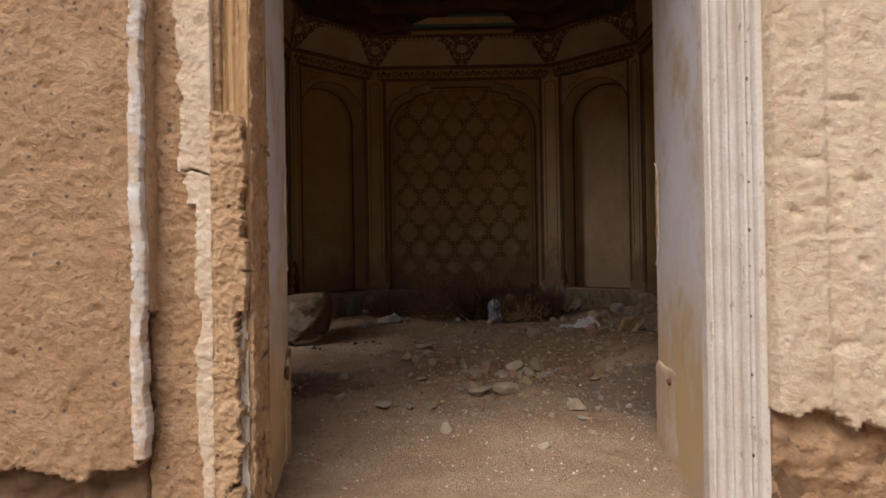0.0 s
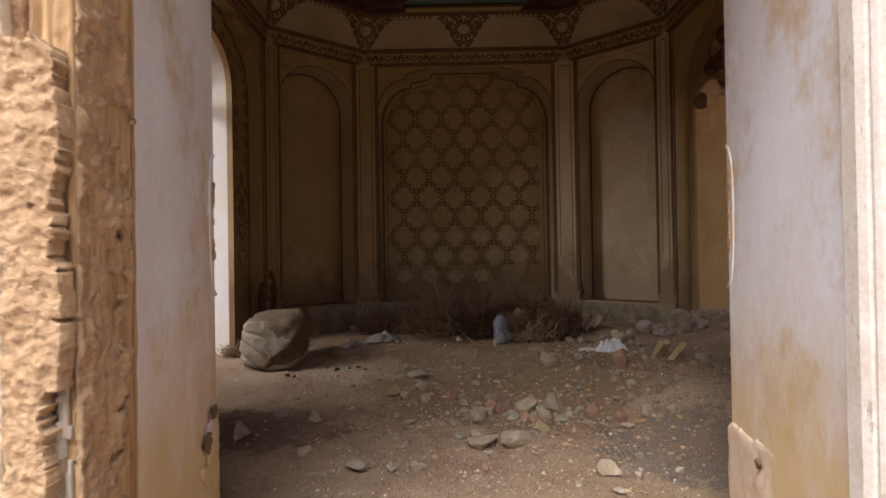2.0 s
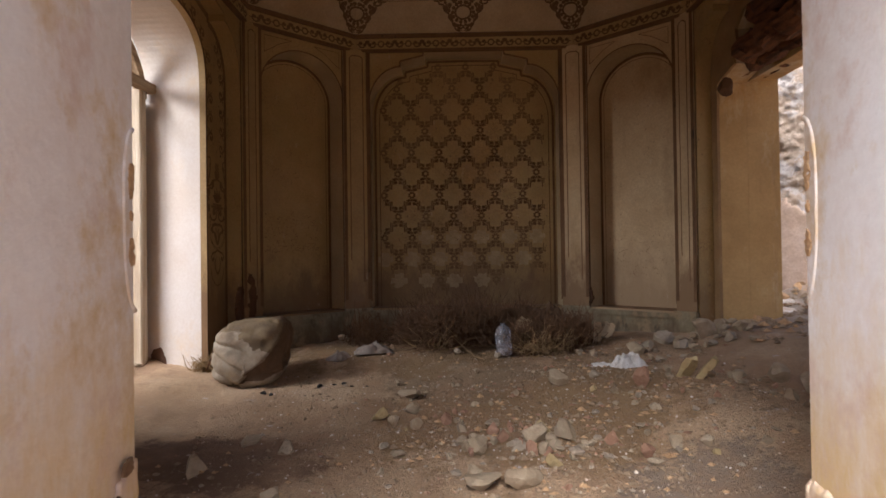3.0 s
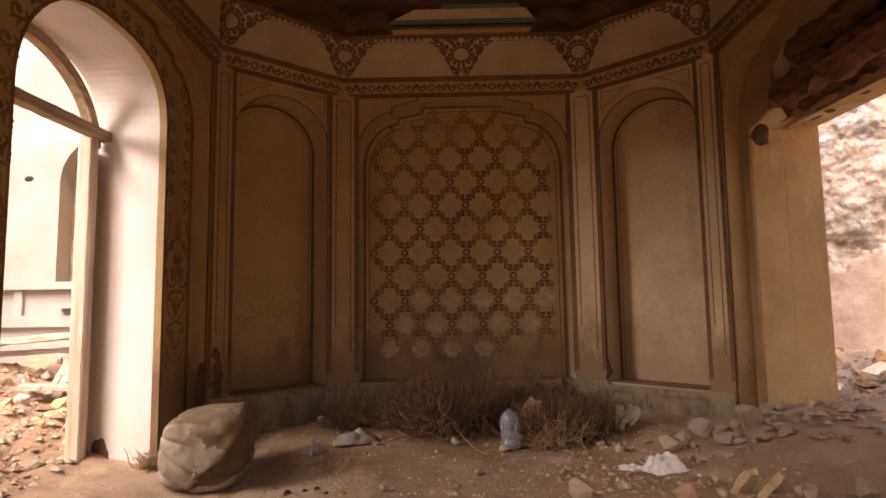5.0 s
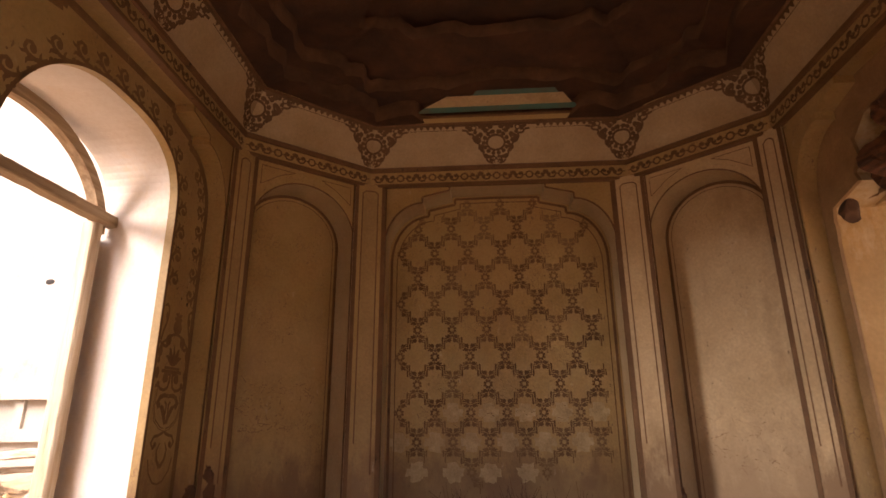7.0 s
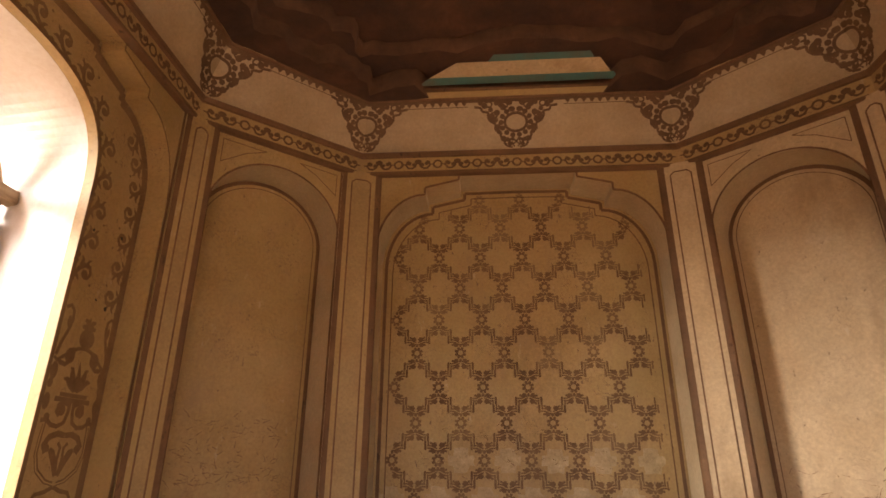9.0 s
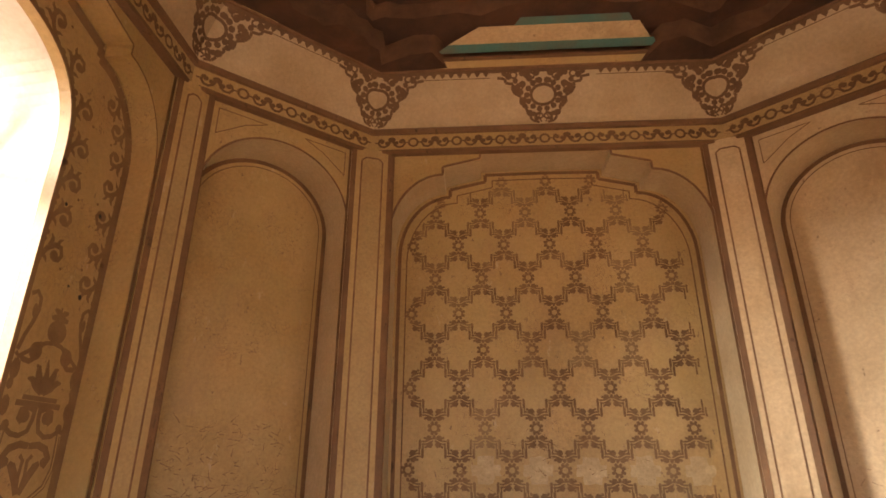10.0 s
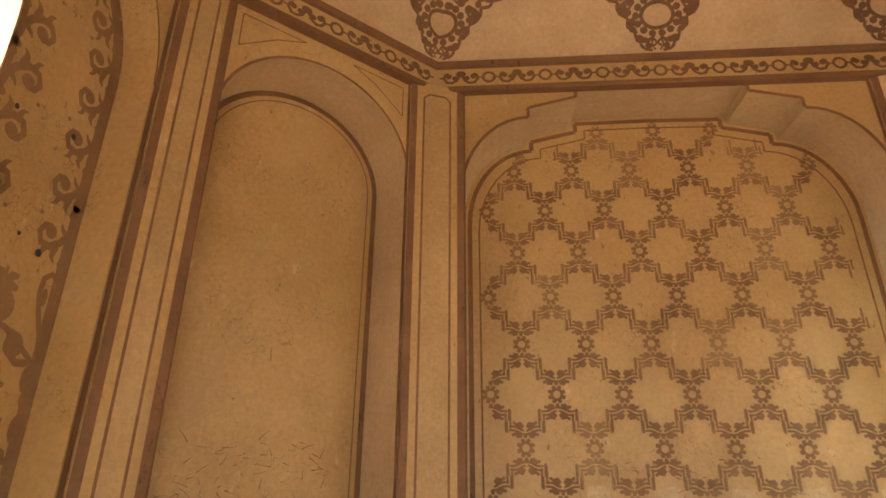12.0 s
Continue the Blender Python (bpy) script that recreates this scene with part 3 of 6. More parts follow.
WALLS = {}
for name, f, text in (("wall_north", WALL_N, "cream plaster wall with a stepped niche and brown star stencilling"),
                      ("wall_northwest", WALL_NW, "cream plaster wall with a blind round-arched niche"),
                      ("wall_northeast", WALL_NE, "cream plaster wall with a damp-stained blind arched niche")):
    bm = bmesh.new()
    hole = cusped(PIL, f.length - PIL, SILL, HEAD) if f is WALL_N else arch(PIL, f.length - PIL, SILL, 3.01, 0.452, 28)
    prism(bm, f, rect(0, f.length, -0.3, 4.6), [hole], 0, DEEP)
    prism(bm, f, rect(-0.1, f.length + 0.1, -0.3, 4.6), [], DEEP + 0.004, 0.8)
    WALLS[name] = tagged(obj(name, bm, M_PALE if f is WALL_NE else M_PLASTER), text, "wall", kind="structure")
    # the niche's lighter cream returns stand for bounced light; dirt lies on its sill
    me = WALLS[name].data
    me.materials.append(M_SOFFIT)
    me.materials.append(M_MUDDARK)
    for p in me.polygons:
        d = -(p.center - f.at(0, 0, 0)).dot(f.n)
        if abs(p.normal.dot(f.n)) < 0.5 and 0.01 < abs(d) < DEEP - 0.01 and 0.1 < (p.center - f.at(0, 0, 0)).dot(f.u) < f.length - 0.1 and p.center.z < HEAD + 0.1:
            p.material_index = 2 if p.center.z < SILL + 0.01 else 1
    # painted socle under the niche
    bm = bmesh.new()
    prism(bm, f, rect(0.03, f.length - 0.03, 0.0, 0.57), [], -0.045, 0.01)
    part("socle", bm, M_SOCLE, WALLS[name], "grey-green painted plaster socle")
    for v0, v1, w0 in ((0.572, 0.625, -0.065), (0.39, 0.42, -0.053)):
        bm = bmesh.new()
        prism(bm, f, rect(0.03, f.length - 0.03, v0, v1), [], w0, 0.01 if v0 > 0.6 else -0.046)
        part("socle_moulding", bm, M_SOCLE, WALLS[name])

# west wall: stepped frame, then a second plane with the tall arched opening
f = WALL_W
WC, WR = 1.425, 0.775
FR0, FR1 = 0.20, 2.65


def portal(half, foot, spring, rise, n=32):
    """The tall west opening: a fuller shoulder on its north side."""
    out = [(WC - half, foot), (WC + half, foot)]
    for i in range(n + 1):
        a = math.pi * i / n
        k = 2 / (3.0 if i < n / 2 else 2.1)
        c, q = math.cos(a), math.sin(a)
        lift = 0.10 * max(0.0, c)
        out.append((WC + half * math.copysign(abs(c) ** k, c), spring + lift * (1 - q) + rise * q ** k))
    return out


bm = bmesh.new()
prism(bm, f, rect(0, f.length, -0.3, 4.6), [cusped(FR0, FR1, -0.2, HEAD)], 0, 0.14)
WALLS["wall_west"] = tagged(obj("wall_west", bm, M_PLASTER), "stencilled plaster wall with a tall arched opening", "wall", kind="structure")
bm = bmesh.new()
prism(bm, f, rect(-0.1, f.length + 0.1, -0.3, 4.6), [portal(WR, -0.2, 2.62, 0.74)], 0.144, 0.20)
part("stencilled_plane", bm, M_PLASTER, WALLS["wall_west"])
bm = bmesh.new()
prism(bm, f, rect(-0.1, f.length + 0.1, -0.3, 4.6), [portal(WR, -0.2, 2.62, 0.74)], 0.201, 0.80, [portal(0.93, -0.2, 2.68, 0.70)])
part("splayed_reveal", bm, M_REVEAL, WALLS["wall_west"], "white gypsum-plastered splayed reveal")

# east wall: frame, broken second plane, ochre jambs
f = WALL_E
bm = bmesh.new()
prism(bm, f, rect(0, f.length, -0.3, 4.6), [cusped(0.13, f.length - 0.20, -0.2, HEAD)], 0, 0.14)
WALLS["wall_east"] = tagged(obj("wall_east", bm, M_PLASTER), "cream plaster wall with a broken-out opening", "wall", kind="structure")
rng = random.Random(4)
broken = [(2.18, -0.2), (2.21, 2.4), (2.28, 2.9), (2.13, 3.25)]
broken += [(1.98 - 0.155 * i, 3.30 + rng.uniform(-0.07, 0.07)) for i in range(9)]
broken += [(0.60, 3.22), (0.63, 3.08), (0.55, 2.99), (0.58, 2.92), (0.42, 2.88), (0.26, 2.84), (0.24, 2.76), (0.25, 2.68), (0.235, 2.58), (0.235, 0.47), (0.14, 0.50), (0.13, 0.36), (0.12, -0.2)]
bm = bmesh.new()
prism(bm, f, rect(-0.1, f.length + 0.1, -0.3, 4.6), [broken], 0.144, 0.17)
part("broken_plane", bm, M_BROWNED, WALLS["wall_east"], "broken plaster edge over raw mud")
bm = bmesh.new()
prism(bm, f, rect(-0.1, f.length + 0.1, -0.3, 4.6), [broken], 0.172, 0.42, [[(u + 0.02 if v < 2.77 and u < 1 else u, v) for u, v in broken]])
prism(bm, f, rect(-0.1, f.length + 0.1, -0.3, 4.6), [rect(0.257, 2.25, -0.2, 2.84)], 0.421, 0.70, [rect(0.29, 2.45, -0.2, 2.86)])
part("ochre_jamb", bm, M_OCHRE, WALLS["wall_east"], "ochre-stained plaster jamb")
relief("raw_mud_core", f, 0.30, 2.4, 2.865, 3.5, lambda u, v: 0.36 + 0.07 * fbm(u, v, 3, 111) + 0.04 * fbm(u, v, 9, 112), 0.025, M_MUDDARK, None, 0.0, WALLS["wall_east"], "raw dark mud core")
for name, f in (("wall_southeast", WALL_SE), ("wall_southwest", WALL_SW)):
    bm = bmesh.new()
    prism(bm, f, rect(0, f.length, -0.3, 4.6), [], 0, 0.4)
    WALLS[name] = tagged(obj(name, bm, M_PLASTER), "plain aged cream plaster wall", "wall", kind="structure")

# pilasters across the corners, each with a painted frame line and brown flanks
for i in (1, 2, 3, 4, 5, 0):
    before, after = SIDES[i - 1], SIDES[i]
    rb, ra = REACH[i - 1], REACH[i]
    a, b = before.at(before.length - rb, 0, 0), after.at(ra, 0, 0)
    f = Face(a, b)
    bm = bmesh.new()
    prism(bm, f, rect(0, f.length, 0.65, HEAD + 0.005), [], -0.02, 0.09)
    bmesh.ops.bevel(bm, geom=[e for e in bm.edges if e.calc_length() > 1.0], offset=0.006, segments=2, affect="EDGES")
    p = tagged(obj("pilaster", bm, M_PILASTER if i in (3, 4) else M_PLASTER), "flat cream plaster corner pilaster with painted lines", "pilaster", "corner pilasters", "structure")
    bm = bmesh.new()
    prism(bm, f, rect(-0.01, f.length + 0.01, 0.0, 0.65), [], -0.055, 0.09)
    part("base", bm, M_SOCLE, p, "grey-green painted base")
    st = Stencil(lambda u, v, w, f=f: f.at(u, v, -0.0225 - w))
    L = f.length
    q = 0.075
    st.line([(q, 1.2), (q, 3.52)], 0.011)
    st.line([(L - q, 0.95), (L - q, 3.52)], 0.011)
    st.line([(q, 3.52), (q + 0.03, 3.545), (L - q - 0.03, 3.545), (L - q, 3.52)], 0.011)
    st.made("frame_line", M_LINE, p)
    st = Stencil(lambda u, v, w, f=f: f.at(u, v, -0.0215 - w))
    st.poly(rect(q, L - q, 0.72, 3.535))
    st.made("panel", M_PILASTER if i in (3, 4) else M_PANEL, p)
    st = Stencil(lambda u, v, w, f=f: f.at(u, v, -0.0235 - w))
    st.line([(0.018, 0.75), (0.018, 3.60)], 0.036)
    st.line([(L - 0.018, 0.75), (L - 0.018, 3.60)], 0.036)
    st.made("edge_band", M_BAND, p)
    # brown band on the wall beside it
    for ff, u0, u1 in ((before, before.length - rb - 0.018, before.length - rb), (after, ra, ra + 0.018)):
        st = Stencil(lambda u, v, w, ff=ff: ff.at(u, v, -0.003 - w))
        st.poly(rect(u0, u1, 0.72, 3.60))
        st.made("edge_band", M_BAND, p)

# frieze: brown lower fillet, plaster band, brown upper fillet, and the cove above
bm = bmesh.new()
ring_band(bm, CORNERS, [(0.0, 3.596), (0.046, 3.599), (0.050, 3.615), (0.045, 3.628)])
fz = tagged(obj("frieze", bm, M_BAND), "stencilled plaster frieze between red-brown fillets", "frieze", kind="structure")
bm = bmesh.new()
ring_band(bm, CORNERS, [(0.045, 3.628), (0.045, 3.748)])
part("band", bm, M_PLASTER, fz)
bm = bmesh.new()
ring_band(bm, CORNERS, [(0.045, 3.748), (0.066, 3.753), (0.072, 3.785), (0.055, 3.80)])
part("upper_fillet", bm, M_BAND, fz)
COVE = [(0.055 + 0.155 * q ** 1.4, 3.80 + 0.365 * q) for q in [i / 8 for i in range(9)]]


def cove_at(q):
    k = min(max(q, 0.0), 1.0)
    return 0.055 + 0.155 * k ** 1.4, 3.80 + 0.365 * k


bm = bmesh.new()
ring_band(bm, CORNERS, COVE)
cove = tagged(obj("cove", bm, M_COVE), "cream plaster cove with brown stencilled medallions", "cove", kind="structure")
bm = bmesh.new()
ring_band(bm, CORNERS, [(0.21, 4.165), (0.228, 4.168), (0.232, 4.178)])
part("fillet", bm, M_LINE, cove)
bm = bmesh.new()
ring_band(bm, CORNERS, [(0.232, 4.178), (0.275, 4.205)])
part("moulding", bm, M_PLASTER, cove)
bm = bmesh.new()
ring_band(bm, CORNERS, [(0.275, 4.205), (0.295, 4.212), (0.295, 4.23)])
part("fillet", bm, M_BAND, cove)

# ceiling: ragged shelves of sooty mud left by the fallen lining, under the roof
bm = bmesh.new()
rng = random.Random(9)
CX, CY = 0.29, 5.75


def shelf(z, d_out, d_in, amp, seed, thick):
    outer, inner = inset(CORNERS, d_out), inset(CORNERS, d_in)
    top, lip, under = [], [], []
    for i in range(8):
        for k in range(14):
            q = k / 14
            o = Vector((*outer[i], 0)).lerp(Vector((*outer[(i + 1) % 8], 0)), q)
            n = Vector((*inner[i], 0)).lerp(Vector((*inner[(i + 1) % 8], 0)), q)
            j = fbm(n.x, n.y, 1.6, seed) + 0.4 * fbm(n.x, n.y, 6.0, seed + 3)
            n = n + (n - Vector((CX, CY, 0))).normalized() * j * amp
            if z < 4.3 and n.y > 7.1 and -0.42 < n.x < 1.08:
                n = o.lerp(n, 0.05)
            dz = 0.05 * fbm(n.x, n.y, 2.5, seed + 8) + 0.012 * fbm(n.x, n.y, 12, seed)
            top.append(bm.verts.new((o.x, o.y, z)))
            lip.append(bm.verts.new((n.x, n.y, z + dz)))
            under.append(bm.verts.new((n.x + 0.02, n.y, z + dz + thick)))
    n = len(top)
    for i in range(n):
        j = (i + 1) % n
        bm.faces.new((top[i], top[j], lip[j], lip[i]))
        bm.faces.new((lip[i], lip[j], under[j], under[i])).material_index = 1


shelf(4.176, 0.205, 0.40, 0.20, 1.0, 0.17)
shelf(4.33, 0.2, 0.60, 0.20, 5.0, 0.14)
shelf(4.46, 0.2, 1.15, 0.30, 11.0, 0.12)
bmesh.ops.recalc_face_normals(bm, faces=bm.faces)
roof = bmesh.ops.create_grid(bm, x_segments=70, y_segments=70, size=3.0)["verts"]
for v in roof:
    v.co = Vector((v.co.x + CX, v.co.y + CY, 4.62 + 0.10 * fbm(v.co.x, v.co.y, 0.9, 2) + 0.03 * fbm(v.co.x, v.co.y, 4, 6)))
box(bm, -3.6, 4.0, 2.15, 9.3, 4.86, 5.1)
tagged(obj("ceiling", bm, [M_CEIL, M_LIP], smooth=True), "sooty brown mud ceiling with its lining fallen away", "ceiling", kind="structure")

# the last scrap of the painted ceiling
f = Face((-0.55, 7.745), (1.25, 7.745))
cf = new("painted_ceiling_scrap")
tagged(cf, "scrap of painted ceiling in cream and teal stripes", "ceiling scrap", kind="structure")
for k, (v0, v1, l0, l1, r0, r1, m) in enumerate(((0.0, 0.05, 0.12, 0.2, 1.66, 1.62, M_TEAL), (0.05, 0.16, 0.2, 0.42, 1.60, 1.50, M_PALE), (0.16, 0.21, 0.66, 0.70, 1.46, 1.42, M_TEAL))):
    bm = bmesh.new()
    pts = [(l0, v0), (r0, v0), (r1, v1), (l1, v1)]
    vs = [[bm.verts.new(f.at(u, 4.236 + v * 0.36, -v * 1.1 - w)) for u, v in pts] for w in (0.0, 0.012)]
    bm.faces.new(vs[0]), bm.faces.new(vs[1])
    for i in range(4):
        bm.faces.new((vs[0][i], vs[0][(i + 1) % 4], vs[1][(i + 1) % 4], vs[1][i]))
    part("painted_stripe", bm, m, cf)

# ---- painted ornament ----


def outline(st, pts, width, close=False):
    st.segments(pts + ([pts[0]] if close else []), width)


# star lattice in the north niche
f = WALL_N
bx0, bx1 = PIL + 0.02, f.length - PIL - 0.02
inner = cusped(bx0 + 0.065, bx1 - 0.065, SILL, HEAD - 0.075)
st = Stencil(lambda u, v, w: WALL_N.at(u, v, DEEP - 0.0005 - w))
rim = Stencil(lambda u, v, w: WALL_N.at(u, v, DEEP - 0.001 - w))
outline(rim, inner[1:] + [inner[0]], 0.009)
outer2 = cusped(bx0 + 0.012, bx1 - 0.012, SILL, HEAD - 0.025)
rim.segments(outer2[1:] + [outer2[0]], 0.026)
rim.made("border_line", M_BAND, WALLS["wall_north"])


def inside(u, v, margin=0.0):
    u0, u1 = bx0 + 0.065 + margin, bx1 - 0.065 - margin
    if not (u0 < u < u1):
        return False
    e = min(u - u0, u1 - u)
    top = HEAD - 0.075 - margin
    if e < 0.375:
        t = math.acos(max(-1, min(1, (0.375 - e) / 0.375)))
        return v < top - 0.665 + 0.478 * math.sin(t)
    return v < (top - 0.10 if e < 0.645 else top - 0.01)


PU, PV, VTOP, UBASE = 0.335, 0.258, 3.521, 0.96
pale = Stencil(lambda u, v, w: WALL_N.at(u, v, DEEP - 0.0005 - w))
rng = random.Random(21)
for row in range(0, 12):
    v = VTOP - row * PV
    for col in range(-4, 6):
        u = UBASE + PU * (col + 0.5 * (row % 2))
        if not inside(u, v, -0.01) or v < 0.88:
            continue
        lost = max(0.0, min(0.85, (1.20 - v) / 0.42))
        if rng.random() < lost:
            continue
        # some repeats of the stencil were laid with thinner paint
        ink = pale if noise.noise((u * 2.3, v * 2.3, 4.0)) + rng.uniform(-0.35, 0.35) > 0.30 else st
        ink.ring(u, v, 0.0255, 0.013, 14)
        for k in range(8):
            a = math.pi / 4 * (k + 0.5)
            ink.disc(u + 0.036 * math.cos(a), v + 0.036 * math.sin(a), 0.0115, 7)
        for sy in (-1, 1):
            ink.disc(u, v + sy * 0.057, 0.011, 7, 0.014)
            for sx in (-1, 1):
                if rng.random() < lost * 0.7 or not inside(u + sx * 0.06, v + sy * 0.05):
                    continue

                def S(x, y):
                    return (u + sx * x, v + sy * y)
                # the double ribbon
                ink.line([S(*p) for p in ((0.002, 0.064), (0.022, 0.068), (0.040, 0.078), (0.058, 0.083), (0.082, 0.083))], 0.0105)
                ink.line([S(*p) for p in ((0.006, 0.080), (0.022, 0.086), (0.040, 0.097), (0.056, 0.101), (0.070, 0.101))], 0.0105)
                # leaves above and below it
                ink.line([S(0.016, 0.058), S(0.036, 0.062), S(0.056, 0.068)], 0.026, lambda q: 0.35 + 1.1 * math.sin(math.pi * min(1.0, q + 0.12)))
                ink.line([S(0.010, 0.096), S(0.026, 0.108), S(0.050, 0.114)], 0.026, lambda q: 0.35 + 1.1 * math.sin(math.pi * min(1.0, q + 0.12)))
                ink.disc(*S(0.060, 0.062), 0.009, 6)
                ink.disc(*S(0.054, 0.119), 0.009, 6)
                x = PU / 4
                if inside(u + sx * x, v + sy * PV / 2):
                    ink.line([S(x - 0.012, 0.098), S(x - 0.012, PV - 0.080)], 0.0105)
                    ink.line([S(x + 0.006, 0.080), S(x + 0.006, PV / 2)], 0.0105)
                    ink.disc(*S(x - 0.012, 0.100), 0.008, 6)
                    ink.disc(*S(x + 0.008, 0.078), 0.009, 6)
st.made("star_stencil", M_STENCIL, WALLS["wall_north"])
pale.made("faded_star_stencil", M_TINT, WALLS["wall_north"])

# cream paint left inside the lowest stars, where the ground round them has gone
flakes = Stencil(lambda u, v, w: WALL_N.at(u, v, DEEP - 0.0001 - w * 0.02))
rng = random.Random(31)
CROSS = [(1.0, 0.42), (0.62, 0.42), (0.55, 1.0), (-0.55, 1.0), (-0.62, 0.42), (-1.0, 0.42), (-1.0, -0.42), (-0.62, -0.42), (-0.55, -1.0), (0.55, -1.0), (0.62, -0.42), (1.0, -0.42)]
for row in range(8, 11):
    v = VTOP - row * PV
    for col in range(-4, 6):
        u = UBASE + PU * (col + 0.5 + 0.5 * (row % 2))
        if not inside(u, v, 0.02) or rng.random() < 0.05 + 0.06 * (row - 8):
            continue
        pts = []
        for (ax, ay), (bx, by) in zip(CROSS, CROSS[1:] + CROSS[:1]):
            for k in range(3):
                x, y = ax + (bx - ax) * k / 3, ay + (by - ay) * k / 3
                j = 1 + (0.18 + 0.05 * (row - 8)) * noise.noise((u * 9 + x * 2.2, v * 9 + y * 2.2, 3)) + 0.06 * (row - 8) * noise.noise((x * 9, y * 9, u * 5)) - 0.10
                pts.append((u + 0.105 * x * j, v + 0.092 * y * j))
        flakes.poly(pts)
flakes.made("cream_flakes", M_FLAKE, WALLS["wall_north"])
# scratches low on the two niches
for wname, f, u0, u1, v0, v1, n in (("wall_northwest", WALL_NW, 0.25, 0.95, 1.30, 1.72, 140), ("wall_north", WALL_N, 0.45, 1.9, 1.35, 1.70, 70), ("wall_northeast", WALL_NE, 0.25, 0.9, 1.0, 1.5, 60)):
    sc = Stencil(lambda u, v, w, f=f: f.at(u, v, DEEP - 0.0035 - w * 0.1))
    for i in range(n):
        u, v = rng.uniform(u0, u1), v0 + (v1 - v0) * rng.random() ** 1.6
        a, ln = rng.uniform(-0.6, 0.6) if rng.random() < 0.7 else rng.uniform(0, 3.1), rng.uniform(0.015, 0.075)
        pts = [(u, v)]
        for k in range(4):
            a += rng.gauss(0, 0.16)
            pts.append((pts[-1][0] + ln / 4 * math.cos(a), pts[-1][1] + ln / 4 * math.sin(a)))
        sc.line(pts, rng.uniform(0.0015, 0.0045), lambda q: 1.2 - q)
    sc.made("scratches", M_LINE, WALLS[wname])

# lines on the faces of the three blind walls
st = Stencil(lambda u, v, w: WALL_N.at(u, v, -0.0025 - w))
o = cusped(PIL - 0.006, WALL_N.length - PIL + 0.006, SILL, HEAD + 0.009)
st.segments(o[1:] + [o[0]], 0.018)
st.made("edge_line", M_LINE, WALLS["wall_north"])
for wname, f in (("wall_northwest", WALL_NW), ("wall_northeast", WALL_NE)):
    st = Stencil(lambda u, v, w, f=f: f.at(u, v, -0.0025 - w))
    L = f.length
    o = arch(PIL, L - PIL, SILL, 3.01, 0.460, 28)
    st.line(o[1:] + o[:1], 0.014)
    for s in (0, 1):
        tri = [(PIL + 0.05, 3.555), (PIL + 0.36, 3.555), (PIL + 0.22, 3.495), (PIL + 0.05, 3.375)]
        if s:
            tri = [(L - u, v) for u, v in tri]
        st.segments(tri + [tri[0]], 0.006)
    st.made("spandrel_line", M_LINE, WALLS[wname])
    st = Stencil(lambda u, v, w, f=f: f.at(u, v, DEEP - 0.0005 - w))
    o = arch(PIL + 0.015, L - PIL - 0.015, SILL, 3.01, 0.437, 28)
    st.line(o[1:] + o[:1], 0.030)
    o = arch(PIL + 0.058, L - PIL - 0.058, SILL, 3.01, 0.395, 28)
    st.line(o[1:] + o[:1], 0.006)
    st.made("border_line", M_BAND, WALLS[wname])

# stencilled scroll round the west opening
NAILS = [(2.516, 2.642, 0.011), (2.284, 2.60, 0.009), (2.51, 2.22, 0.013), (2.42, 2.25, 0.007)]
st = Stencil(lambda u, v, w: WALL_W.at(u, v, 0.1415 - w))
PU0, PU1 = FR0, FR1
edge_in = [(WC + WR, 0.4)] + portal(WR, 0.4, 2.62, 0.74)[2:] + [(WC - WR, 0.4)]
st.line([(WC + (u - WC) * 1.018, v + (0.01 if v > 2.6 else 0)) for u, v in edge_in], 0.022)
frame_out = cusped(PU0 + 0.02, PU1 - 0.02, 0.3, HEAD - 0.03)
st.segments(frame_out[1:] + [frame_out[0]], 0.058)


def along(pts, step):
    """Points and directions at even steps along a line."""
    out, left = [], step / 2
    for p, q in zip(pts, pts[1:]):
        d = math.hypot(q[0] - p[0], q[1] - p[1])
        while left < d:
            k = left / d
            out.append((p[0] + (q[0] - p[0]) * k, p[1] + (q[1] - p[1]) * k, math.atan2(q[1] - p[1], q[0] - p[0])))
            left += step
        left -= d
    return out


